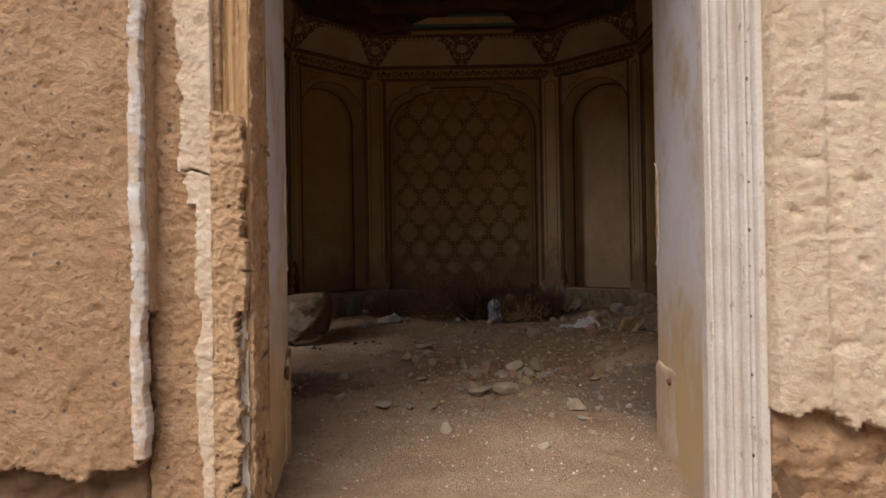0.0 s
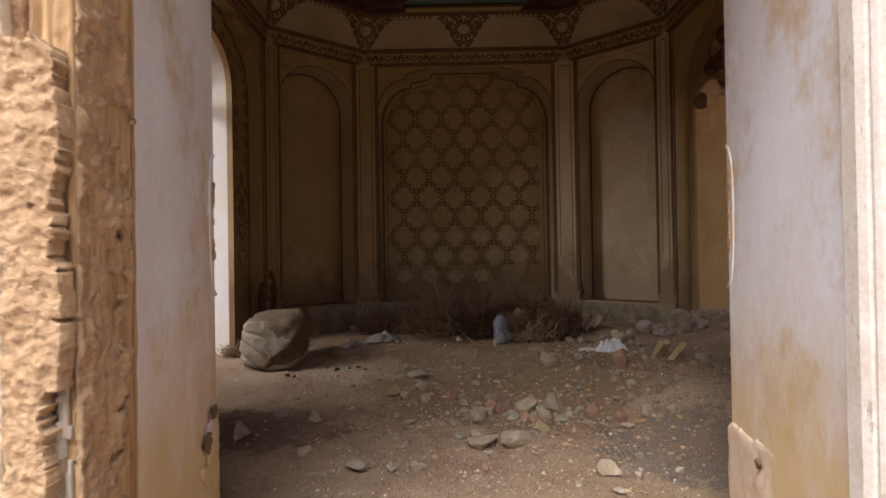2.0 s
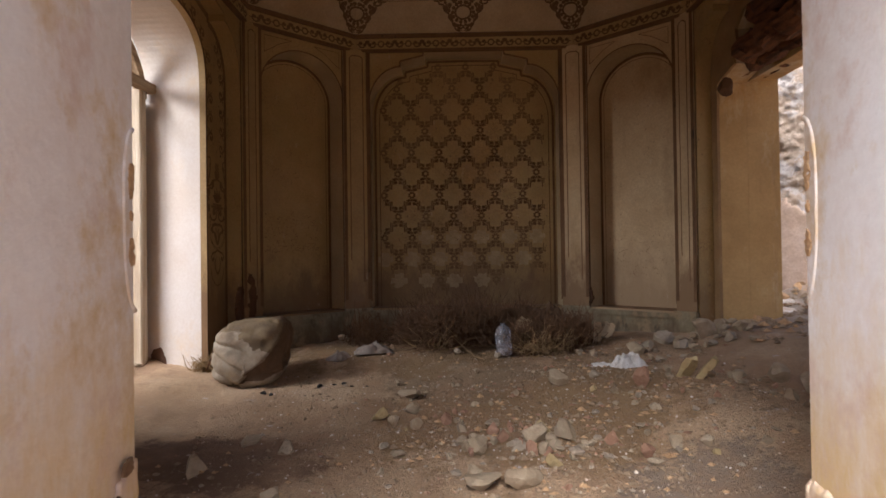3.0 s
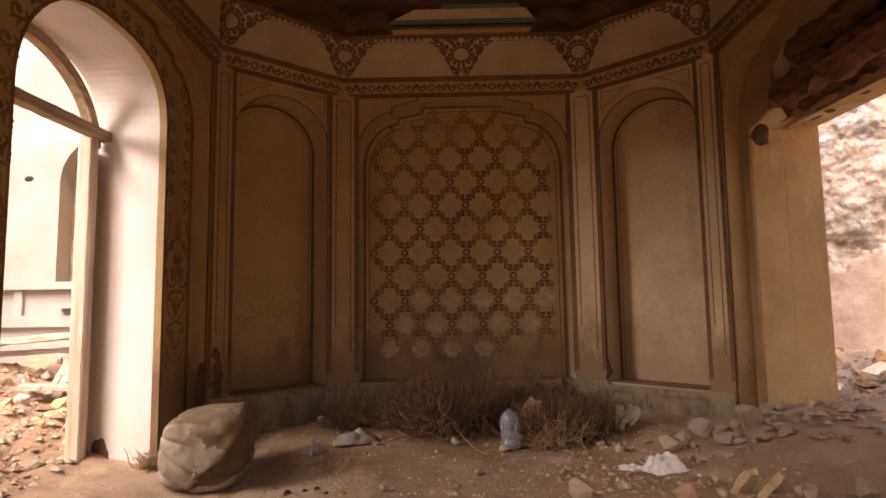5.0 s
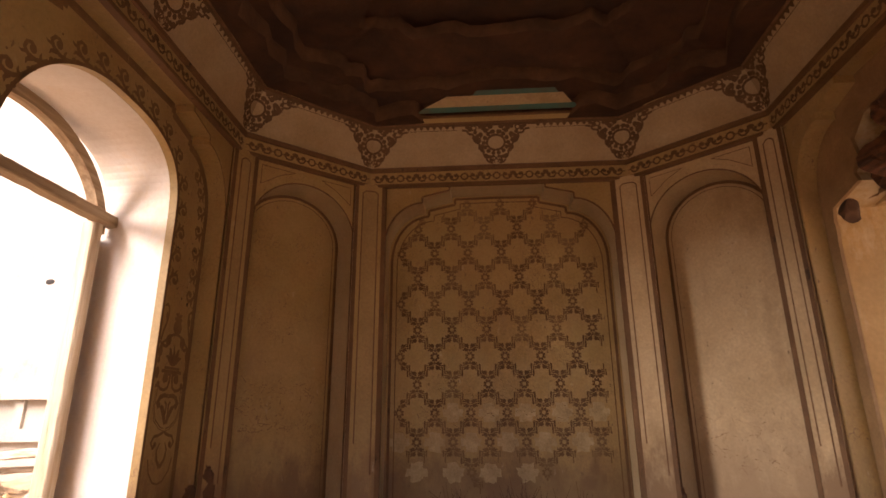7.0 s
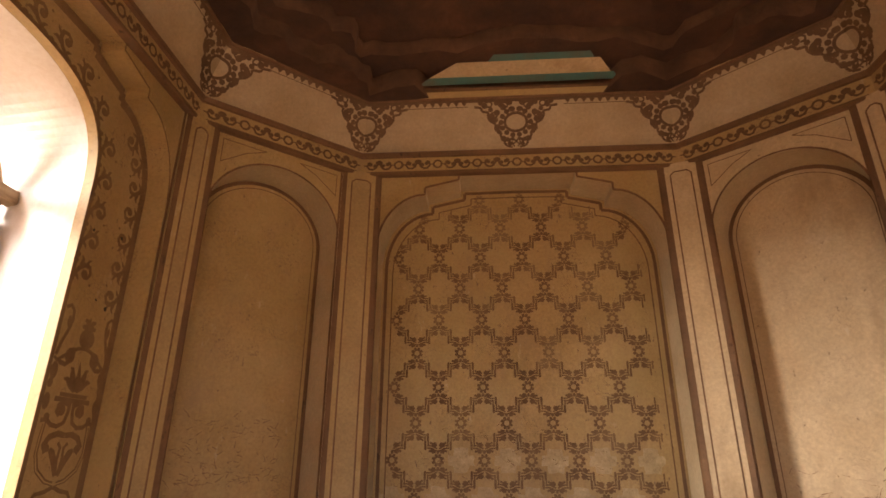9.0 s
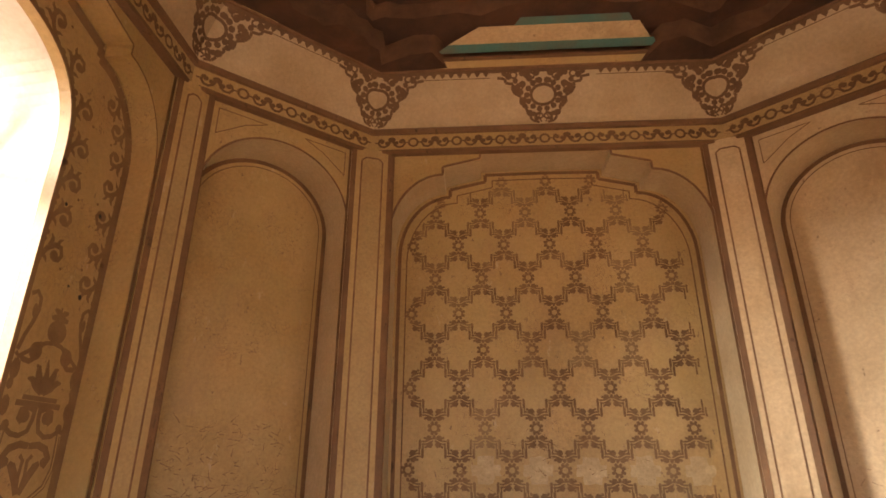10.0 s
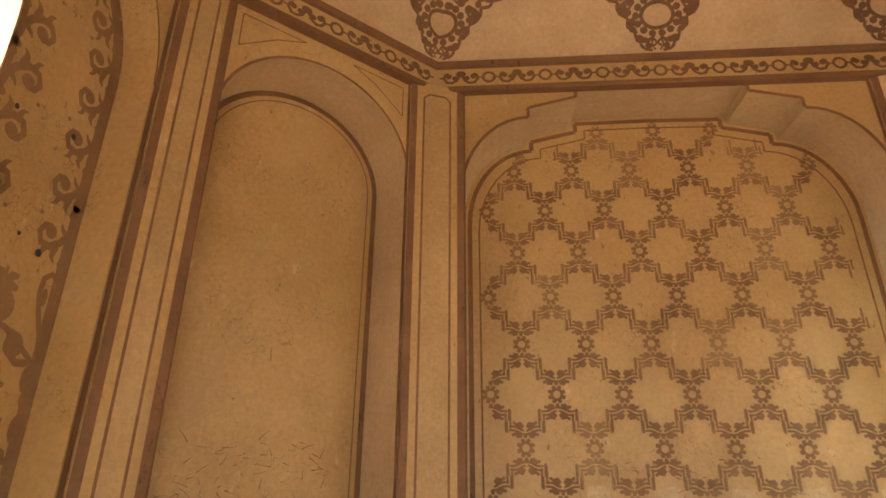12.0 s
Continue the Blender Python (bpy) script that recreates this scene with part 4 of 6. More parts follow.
for side, pts in ((1, edge_in), (-1, frame_out[1:-1])):
    for k, (u, v, a) in enumerate(along(pts, 0.172)):
        if v < 2.22 or (side == -1 and v > 3.34):
            continue
        n = a - math.pi / 2 if side == 1 else a + math.pi / 2
        up = 1 if side == 1 else -1

        def G(x, y):
            """x along the edge, y away from it."""
            return (u + up * x * math.cos(a) + y * math.cos(n), v + up * x * math.sin(a) + y * math.sin(n))
        # a leaf that springs from the edge and rolls over into a round bud
        stem = [G(-0.085, 0.012), G(-0.045, 0.020), G(-0.005, 0.046), G(0.022, 0.085), G(0.020, 0.122), G(-0.012, 0.136), G(-0.040, 0.120), G(-0.046, 0.096), G(-0.030, 0.082)]
        st.line(stem, 0.030, lambda q: 0.75 + 0.25 * math.sin(3 * q) - 0.35 * q)
        st.disc(*G(-0.026, 0.092), 0.024, 10)
        # lobes on its back and a tendril to the next leaf
        st.line([G(0.010, 0.060), G(0.050, 0.066), G(0.066, 0.052)], 0.030, lambda q: 1.1 - 0.9 * q)
        st.line([G(0.024, 0.100), G(0.052, 0.112), G(0.060, 0.128)], 0.022, lambda q: 1.1 - 0.9 * q)
        st.line([G(-0.030, 0.018), G(-0.052, 0.050), G(-0.068, 0.058)], 0.024, lambda q: 1.1 - 0.9 * q)
        st.disc(*G(0.062, 0.018), 0.020, 8, 0.016)
        st.disc(*G(0.030, 0.014), 0.018, 8, 0.014)
        if k % 2:
            st.disc(*G(-0.070, 0.150), 0.008, 6)
# urn of flowers at the foot of the scroll, on both sides
for m in (1, -1):
    uc = WC + m * (WR + (FR1 - WC)) / 2

    def P(x, y):
        return (uc + m * x, y)
    # a pomegranate with a leafy crown
    st.disc(*P(0, 2.035), 0.058, 16, 0.052)
    st.line([P(0, 2.07), P(0, 2.10), P(-0.004, 2.145)], 0.010)
    for s in (-1, 1):
        st.line([P(0, 2.085), P(s * 0.024, 2.096), P(s * 0.052, 2.092)], 0.026, lambda q: 0.3 + math.sin(math.pi * (0.1 + 0.8 * q)))
        st.line([P(0, 2.105), P(s * 0.020, 2.124), P(s * 0.044, 2.130)], 0.022, lambda q: 0.3 + math.sin(math.pi * (0.1 + 0.8 * q)))
        # a garland under it, knotted with a flower on each side
        st.line([P(0, 1.985), P(s * 0.045, 1.978), P(s * 0.085, 1.958), P(s * 0.135, 1.925), P(s * 0.175, 1.900), P(s * 0.195, 1.915)], 0.019)
        st.disc(*P(s * 0.092, 1.935), 0.036, 12, 0.040)
        st.line([P(s * 0.092, 1.905), P(s * 0.115, 1.888), P(s * 0.150, 1.892), P(s * 0.168, 1.910)], 0.024)
        st.disc(*P(s * 0.075, 1.962), 0.018, 8)
        # lotus leaves
        st.line([P(0, 1.785), P(s * 0.030, 1.815), P(s * 0.045, 1.850), P(s * 0.050, 1.875), P(s * 0.066, 1.880)], 0.050, lambda q: 1.15 - 0.95 * q)
        st.line([P(0, 1.785), P(s * 0.045, 1.800), P(s * 0.075, 1.822), P(s * 0.098, 1.822)], 0.050, lambda q: 1.15 - 0.95 * q)
        # scrolls hanging from the bar
        st.line([P(s * 0.012, 1.712), P(s * 0.016, 1.660), P(s * 0.030, 1.615), P(s * 0.070, 1.594), P(s * 0.115, 1.600), P(s * 0.150, 1.622), P(s * 0.185, 1.616)], 0.022)
        st.disc(*P(s * 0.152, 1.634), 0.020, 8)
        st.line([P(s * 0.014, 1.695), P(s * 0.050, 1.708), P(s * 0.088, 1.695), P(s * 0.092, 1.665), P(s * 0.070, 1.650)], 0.030, lambda q: 0.6 + 0.5 * q)
        st.disc(*P(s * 0.064, 1.672), 0.028, 10)
        # buds on the border
        st.disc(*P(s * 0.178, 1.850), 0.026, 9, 0.045)
        st.disc(*P(s * 0.184, 1.790), 0.018, 8, 0.024)
        st.disc(*P(s * 0.182, 1.705), 0.024, 9, 0.042)
        # tall loops that rise from the garland
        st.line([P(s * 0.192, 1.925), P(s * 0.176, 1.985), P(s * 0.150, 2.050), P(s * 0.134, 2.105), P(s * 0.138, 2.155), P(s * 0.165, 2.178), P(s * 0.195, 2.160)], 0.020)
        st.disc(*P(s * 0.156, 2.098), 0.013, 10, 0.030)
        # heart-shaped frame with a palmette inside
        st.line([P(s * 0.150, 1.610), P(s * 0.155, 1.540), P(s * 0.158, 1.470), P(s * 0.130, 1.400), P(s * 0.062, 1.352), P(s * 0.012, 1.340)], 0.009)
        st.line([P(s * 0.166, 1.600), P(s * 0.172, 1.530), P(s * 0.172, 1.460), P(s * 0.142, 1.388), P(s * 0.070, 1.338), P(s * 0.012, 1.326)], 0.006)
        st.line([P(0, 1.556), P(s * 0.050, 1.562), P(s * 0.100, 1.545), P(s * 0.128, 1.505), P(s * 0.112, 1.478), P(s * 0.094, 1.492)], 0.034, lambda q: 0.75 + 0.3 * math.sin(3 * q) - 0.2 * q)
        st.disc(*P(s * 0.104, 1.494), 0.020, 9)
        st.line([P(s * 0.006, 1.370), P(s * 0.030, 1.430), P(s * 0.062, 1.476), P(s * 0.082, 1.490)], 0.030, lambda q: 0.4 + math.sin(math.pi * (0.15 + 0.75 * q)))
        st.line([P(s * 0.006, 1.370), P(s * 0.016, 1.440), P(s * 0.012, 1.500), P(s * 0.034, 1.520)], 0.018)
        # scrolls below it, fading towards the damp foot
        st.line([P(0, 1.320), P(s * 0.050, 1.300), P(s * 0.110, 1.290), P(s * 0.140, 1.250), P(s * 0.110, 1.215), P(s * 0.080, 1.235)], 0.020)
        st.disc(*P(s * 0.092, 1.238), 0.020, 8)
        st.line([P(0, 1.090), P(s * 0.045, 1.140), P(s * 0.060, 1.200), P(s * 0.030, 1.250)], 0.026, lambda q: 1.2 - 0.8 * q)
        st.line([P(s * 0.150, 1.150), P(s * 0.120, 1.060), P(s * 0.060, 1.000), P(0, 0.985)], 0.012)
    st.line([P(0, 1.785), P(0.004, 1.850), P(-0.006, 1.915)], 0.050, lambda q: 1.1 - q)
    st.disc(*P(0, 1.795), 0.052, 12, 0.030)
    st.line([P(-0.128, 1.722), P(0.128, 1.722)], 0.024)
    st.line([P(-0.100, 1.746), P(0.100, 1.746)], 0.020)
st.made("scroll_stencil", M_STENCIL, WALLS["wall_west"])
# flat black marks painted for the shade inside the nail holes
holes = Stencil(lambda u, v, w: WALL_W.at(u, v, 0.1385 - w))
for u, v, r in NAILS:
    holes.poly([(u + r * (1 + 0.4 * noise.noise((k, u * 9, 1))) * math.cos(k * 0.7), v + r * (1 + 0.4 * noise.noise((k, v * 9, 4))) * math.sin(k * 0.7)) for k in range(9)])
holes.made("nail_hole_shade", M_COAL, WALLS["wall_west"])
st = Stencil(lambda u, v, w: WALL_W.at(u, v, -0.0025 - w))
o = cusped(FR0, FR1, -0.2, HEAD + 0.004)
st.segments(o[2:], 0.008)
st.poly(rect(FR1 + 0.002, WALL_W.length - 0.10, 0.5, 3.596))
st.made("edge_line", M_BAND, WALLS["wall_west"])

# frieze scroll and cove medallions, side by side round the room
CV = 0.397
fs = Stencil(None)
ms = Stencil(None)
for i in (0, 1, 2, 3, 4):
    f = SIDES[i]
    L = f.length
    fs.put = lambda u, v, w, f=f: f.at(u, v, -0.0475 - w)
    count = max(2, round(L / 0.31))
    step = L / count
    for k in range(count + 1):
        u = k * step
        if 0.06 < u < L - 0.06:
            fs.ring(u, 3.684, 0.032, 0.016, 14)
        if k == count:
            break
        c = u + step / 2
        fs.line([(u + 0.036, 3.684), (u + 0.060, 3.684)], 0.011)
        fs.line([(u + step - 0.060, 3.684), (u + step - 0.036, 3.684)], 0.011)
        fs.disc(c, 3.708, 0.030, 9, 0.022)
        for s in (-1, 1):
            fs.line([(c + s * 0.008, 3.70), (c + s * 0.024, 3.664), (c + s * 0.05, 3.648), (c + s * 0.078, 3.652), (c + s * 0.096, 3.678), (c + s * 0.088, 3.706), (c + s * 0.072, 3.712)], 0.017)
            fs.disc(c + s * 0.070, 3.694, 0.018, 8)
            fs.disc(c + s * 0.034, 3.682, 0.017, 7)
    fs.line([(0.05, 3.624), (L - 0.05, 3.624)], 0.006)
    # the cove
    ms.put = lambda u, v, w, f=f: f.at(u, cove_at(v / CV)[1], -cove_at(v / CV)[0] - 0.0035 - w)
    cuts = [0.0, L / 2, L] if L > 2 else [0.0, L]

    for c in cuts:
        signs = (1,) if c == 0 else (-1,) if c == L else (-1, 1)
        for s in signs:
            corner = c in (0.0, L)
            turn = 0.0
            if corner:
                other = SIDES[i - 1] if c == 0.0 else SIDES[(i + 1) % 8]
                turn = math.tan(math.acos(max(-1, min(1, other.u.dot(f.u)))) / 2)
            x0 = 0.0

            def Q(x, y):
                return (c + s * (x + turn * cove_at(y)[0]), y * CV)
            # disc frame
            arc = [Q(x0 + 0.088 * math.sin(math.pi * k / 14), 0.55 - 0.18 * math.cos(math.pi * k / 14)) for k in range(15)]
            ms.line(arc, 0.022)
            for k in range(7):
                a = math.pi * (k + 0.5) / 7
                ms.disc(*Q(x0 + 0.118 * math.sin(a), 0.55 - 0.26 * math.cos(a)), 0.022, 7)
            # stepped lace outline
            lace = [(0.03, 0.03), (0.075, 0.06), (0.095, 0.14), (0.085, 0.20), (0.125, 0.27), (0.115, 0.34), (0.165, 0.40), (0.16, 0.52), (0.205, 0.58), (0.225, 0.68), (0.215, 0.75), (0.27, 0.77), (0.275, 0.84), (0.33, 0.86)]
            lace = [Q(x0 + x, y) for x, y in lace]
            for p, q in zip(lace, lace[1:]):
                ms.line([p, q], 0.019)
            for k, (x, y) in enumerate(((0.05, 0.11), (0.10, 0.22), (0.135, 0.36), (0.14, 0.46), (0.185, 0.62), (0.15, 0.74), (0.20, 0.80), (0.10, 0.84), (0.04, 0.80), (0.25, 0.88), (0.155, 0.92), (0.05, 0.93), (0.16, 0.60), (0.12, 0.90), (0.07, 0.20), (0.19, 0.68), (0.28, 0.93))):
                ms.disc(*Q(x0 + x, y), 0.025 if k % 2 else 0.020, 8)
            for x, y in ((0.17, 0.70), (0.09, 0.88), (0.215, 0.90), (0.03, 0.16)):
                loop = [Q(x0 + x + 0.026 * math.cos(a), y + 0.053 * math.sin(a)) for a in [0.75 * k for k in range(8)]]
                ms.line(loop, 0.014)
            ms.line([Q(0.0, 0.97), Q(x0 + 0.40, 0.97)], 0.022)
            for k in range(3):
                ms.line([Q(0.012 + 0.02 * k, 0.04 + 0.05 * k), Q(0.035 + 0.016 * k, 0.12 + 0.04 * k), Q(0.018, 0.24)], 0.011)
    for u0, u1 in zip(cuts, cuts[1:]):
        a, b = u0 + 0.38, u1 - 0.38
        ms.line([(a, 0.865 * CV), (b, 0.865 * CV)], 0.005)
        n = max(3, int((b - a) / 0.06))
        for k in range(n):
            u = a + (b - a) * (k + 0.5) / n
            ms.poly([(u - 0.024, 0.97 * CV), (u - 0.014, 0.92 * CV), (u, 0.88 * CV), (u + 0.014, 0.92 * CV), (u + 0.024, 0.97 * CV)])
        ms.line([(a, 0.975 * CV), (b, 0.975 * CV)], 0.016)
fs.made("scroll_stencil", M_ORNAMENT, fz)
ms.made("medallion_stencil", M_ORNAMENT, cove)

# ---- entrance wall and doorway ----
SOUTH = Face((6.0, 3.40), (-6.0, 3.40))
EAST_END, WEST_END = 2.4, 10.3  # unseen ends of the front wall, set by the sun let into the yards


def sx(x):
    return 6.0 - x


bm = bmesh.new()
prism(bm, SOUTH, rect(EAST_END, WEST_END, -0.5, 4.86), [rect(sx(1.31), sx(-0.89), -0.4, 3.3)], 0, 0.95, [rect(sx(1.15), sx(-0.73), -0.4, 3.3)])
ws = tagged(obj("wall_south", bm, M_JAMB), "thick mud wall with a splayed whitewashed doorway", "wall", kind="structure")
bm = bmesh.new()
prism(bm, SOUTH, rect(EAST_END, WEST_END, -0.5, 4.86), [rect(sx(1.27), sx(-0.83), -0.4, 3.4)], 0.953, 1.17)
part("mud_core", bm, M_MUDDARK, ws, "raw mud core where the render has fallen")
# left: speckled straw-mud render with a ragged foot
L0, L1 = sx(-1.085), sx(-4.2)


def pits(u, v):
    d = 0.0
    for k, (s, lim) in enumerate(((16, 0.46), (9, 0.55), (31, 0.50))):
        q = noise.noise((u * s, v * s, 20 + k))
        d -= 0.05 * max(0.0, q - lim)
    return d


relief("straw_mud_render", SOUTH, L0, sx(-2.6), 0.2, 3.0, lambda u, v: 1.295 + 0.012 * fbm(u, v, 2.5, 3) + 0.007 * fbm(u, v, 22, 5) + 0.006 * fbm(u, v * 1.6, 60, 6) + pits(u, v), 0.010, M_MUD,
       lambda u, v: v > 0.37 + 0.05 * fbm(u, v, 5, 1) + 0.02 * fbm(u, v, 25, 2), 0.12, ws, "speckled brown straw-mud render with a ragged foot")
relief("straw_mud_render", SOUTH, sx(-2.6), WEST_END, 0.2, 4.5, lambda u, v: 1.295 + 0.015 * fbm(u, v, 2.5, 3), 0.09, M_MUD, None, 0.12, ws)
relief("straw_mud_render", SOUTH, L0, sx(-2.6), 3.0, 4.5, lambda u, v: 1.295 + 0.012 * fbm(u, v, 2.5, 3), 0.05, M_MUD, None, 0.12, ws)
# white gypsum bead on its edge
relief("gypsum_bead", SOUTH, sx(-1.048), sx(-1.112), 0.42, 3.2, lambda u, v: 1.303 + 0.008 * fbm(u, v, 8, 8) + 0.0015 * fbm(u, v, 40, 9) - 0.01 * abs((u - sx(-1.08)) / 0.03) ** 2, 0.004, M_GYPSUM,
       lambda u, v: abs(u - sx(-1.08) - 0.012 * fbm(0.3, v, 3, 2)) < 0.023 + 0.010 * fbm(0, v, 6, 4, 2), 0.05, ws, "crumbling white gypsum bead")
# plain return beside the bead
relief("bead_return", SOUTH, sx(-1.046), sx(-1.07), 0.75, 3.2, lambda u, v: 1.262 + 0.003 * fbm(u, v, 20, 12), 0.012, M_MUD, lambda u, v: v > 0.95 + 0.1 * fbm(u, v, 9, 3), 0.08, ws, "smooth brown return of the bead")
# brown rough strip, a paler patch over it, and grainy mud over the timber
relief("rough_mud_strip", SOUTH, sx(-0.80), sx(-1.08), 0.1, 3.3, lambda u, v: 1.20 + 0.012 * fbm(u, v, 6, 13) + 0.008 * fbm(u, v, 30, 14) + 0.004 * fbm(u, v, 80, 15), 0.008, M_MUD, None, 0.08, ws, "rough brown mud")
relief("pale_plaster_patch", SOUTH, sx(-0.826), sx(-1.01), 0.05, 3.2, lambda u, v: 1.226 + 0.007 * fbm(u, v, 8, 23) + 0.004 * fbm(u, v, 40, 24) + (0.005 if v < 1.33 else 0.0), 0.006, M_CREAM,
       lambda u, v: u < sx(-0.955 if v > 1.47 else -0.925 if v > 1.36 else -0.885) + 0.03 * fbm(0.5, v, 3.2, 6) + (0.02 if v > 1.36 else 0.007) * fbm(u, v, 14, 7) and abs(v - 1.47 - 0.04 * fbm(u, 0.2, 12, 3)) > 0.006, 0.05, ws, "pale flaking plaster")
relief("mud_clods", SOUTH, sx(-0.70), sx(-0.828), 0.0, 1.74, lambda u, v: 1.232 + 0.010 * fbm(u, v, 12, 33) + 0.008 * fbm(u, v, 34, 34) + 0.004 * fbm(u, v, 90, 35), 0.005, M_CLOD,
       lambda u, v: u > sx(-0.708 if v > 0.95 else -0.735) + 0.026 * fbm(0, v, 5, 8) + 0.018 * fbm(u, v, 20, 9) and v < 1.70 + 0.06 * fbm(u, 0, 18, 4) and fbm(u, v, 14, 61) < (0.75 if v > 0.9 else 0.5), 0.05, ws, "grainy mud stuck to the door post")
# right: cream render with a vertical groove and a broken foot
relief("cream_render", SOUTH, sx(2.7), sx(1.275), 0.15, 3.0,
       lambda u, v: 1.275 + 0.008 * fbm(u, v, 3, 43) + 0.004 * fbm(u, v, 13, 44) + 0.0035 * fbm(u, v * 1.7, 45, 45) - 0.03 * max(0.0, fbm(u * 0.55, v * 1.6, 9, 49) - 0.42) - 0.016 * max(0.0, 1 - (abs(u - sx(1.51)) / 0.045) ** 4) + pits(u, v), 0.010, M_CREAM,
       lambda u, v: v > 0.56 - 0.30 * max(0.0, sx(1.42) - u) + 0.05 * fbm(u, v, 6, 46) + 0.02 * fbm(u, v, 24, 47), 0.1, ws, "cream mud plaster with a groove and a broken foot")
relief("cream_render", SOUTH, EAST_END, sx(2.7), 0.1, 4.5, lambda u, v: 1.28 + 0.015 * fbm(u, v, 2.5, 3), 0.09, M_CREAM, None, 0.1, ws)
relief("cream_render", SOUTH, sx(2.7), sx(1.275), 3.0, 4.5, lambda u, v: 1.28 + 0.012 * fbm(u, v, 2.5, 3), 0.05, M_CREAM, None, 0.1, ws)
relief("broken_foot", SOUTH, sx(2.7), sx(1.29), -0.1, 0.66, lambda u, v: 1.19 + 0.05 * fbm(u, v, 4, 53) + 0.025 * fbm(u, v, 12, 54) + 0.06 * max(0, 0.35 - v), 0.012, M_MUD, None, 0.1, ws, "eroded mud-brick foot of the wall")
relief("broken_foot", SOUTH, sx(-1.09), sx(-2.7), -0.1, 0.48, lambda u, v: 1.20 + 0.05 * fbm(u, v, 4, 63) + 0.025 * fbm(u, v, 12, 64), 0.012, M_MUDDARK, None, 0.1, ws, "eroded mud foot of the wall")

# the timber door lining: reddish bare post on one side, painted fluted one on the other
lining = new("door_frame")
tagged(lining, "weathered timber door frame, bare on one side, painted white on the other", "door frame", kind="structure")
for k, (x, y, w, h) in enumerate(((-0.790, 2.33, 0.055, 0.20), (-0.745, 2.36, 0.035, 0.19), (-0.722, 2.40, 0.022, 0.17))):
    timber("stile", (x, y, -0.1), (x, y, 3.35), w, h, M_WOOD, lining, "split reddish-brown bare timber", seed=k + 2, wear=0.004, n=60)
relief("split_face", SOUTH, sx(-0.698), sx(-0.83), 0.0, 3.3, lambda u, v: 1.176 + 0.016 * noise.noise((u * 55, v * 0.9, 3)) + 0.007 * noise.noise((u * 160, v * 2.5, 8)) + 0.004 * noise.noise((u * 60, v * 30, 4)) - 0.03 * max(0.0, noise.noise((u * 38, v * 0.6, 15)) - 0.35), 0.005, M_WOOD, None, 0.10, lining, "split and weathered timber face")
relief("bleached_patch", SOUTH, sx(-0.706), sx(-0.745), 0.05, 1.05, lambda u, v: 1.186 + 0.012 * noise.noise((u * 90, v * 1.5, 3)), 0.005, M_POST,
       lambda u, v: abs(u - sx(-0.726)) < 0.014 + 0.010 * fbm(0, v, 6, 92) and v < 1.0 + 0.1 * fbm(u, v, 20, 93) and fbm(u * 4, v * 0.5, 14, 94) > -0.3, 0.01, lining, "bleached patch on the post")
# mud smeared over the side of the post, in lumps with bare timber between
SIDE = Face((-0.703, 2.225), (-0.703, 2.455))
relief("mud_smear", SIDE, 0.0, SIDE.length, 0.0, 3.25, lambda u, v: -0.010 + 0.012 * fbm(u, v, 11, 141) + 0.007 * fbm(u, v, 34, 142) + 0.003 * fbm(u, v, 90, 143), 0.007, M_CLOD,
       lambda u, v: fbm(u, v * 0.7, 7, 145) + 0.4 * fbm(u, v, 26, 146) < (0.75 if u < 0.11 else 0.12) and u < 0.20 + 0.03 * fbm(0.1, v, 9, 147), -0.012, lining, "lumpy mud smeared over the post")
relief("dark_split_side", SIDE, 0.0, SIDE.length, 0.0, 3.25, lambda u, v: 0.002 + 0.006 * noise.noise((u * 60, v * 1.2, 5)) + 0.004 * noise.noise((u * 30, v * 20, 7)), 0.010, M_WOOD, None, -0.004, lining, "split timber side of the post")
prof = [(1.140, 2.45), (1.140, 2.40)]
FLUTES = ((0.13, 0.03, 0.005), (0.30, 0.07, 0.004), (0.47, 0.025, 0.006), (0.60, 0.08, 0.004), (0.80, 0.03, 0.006), (0.90, 0.04, 0.003))
for i in range(1, 60):
    q = i / 60
    groove = sum(d * max(0.0, 1 - (abs(q - c) / w) ** 2) for c, w, d in FLUTES)
    prof.append((1.140 + 0.114 * q + groove * 0.86, 2.40 - 0.195 * q + groove * 0.5))
prof += [(1.254, 2.205), (1.280, 2.196), (1.286, 2.21), (1.286, 2.45)]
bm = bmesh.new()
rows = []
for k in range(61):
    z = -0.1 + 3.45 * k / 60
    rows.append([bm.verts.new((x + 0.0012 * noise.noise((x * 60, z * 9, 1)), y + 0.0015 * noise.noise((x * 40, z * 12, 5)), z)) for x, y in prof])
for r, q in zip(rows, rows[1:]):
    for i in range(len(prof)):
        j = (i + 1) % len(prof)
        bm.faces.new((r[i], r[j], q[j], q[i]))
bmesh.ops.recalc_face_normals(bm, faces=bm.faces)
part("fluted_stile", bm, M_PAINTWOOD, lining, "fluted timber with flaking white paint")
# dark dots stand for the shade in a row of small holes
for k in range(17):
    bm = bmesh.new()
    bmesh.ops.create_icosphere(bm, subdivisions=1, radius=0.005)
    for v in bm.verts:
        v.co = Vector((v.co.x, v.co.y, v.co.z * (1.4 + 0.8 * math.sin(k * 2.3)))) + Vector((1.2375, 2.2365, 0.14 + 0.185 * k + 0.03 * math.sin(k * 1.7)))
    part("nail_hole_dot", bm, M_LIP, lining, "dark dot for the shade in a small hole")
bm = bmesh.new()
box(bm, -0.83, 1.28, 2.22, 2.45, 3.30, 3.42)
part("head", bm, M_WOOD, lining)

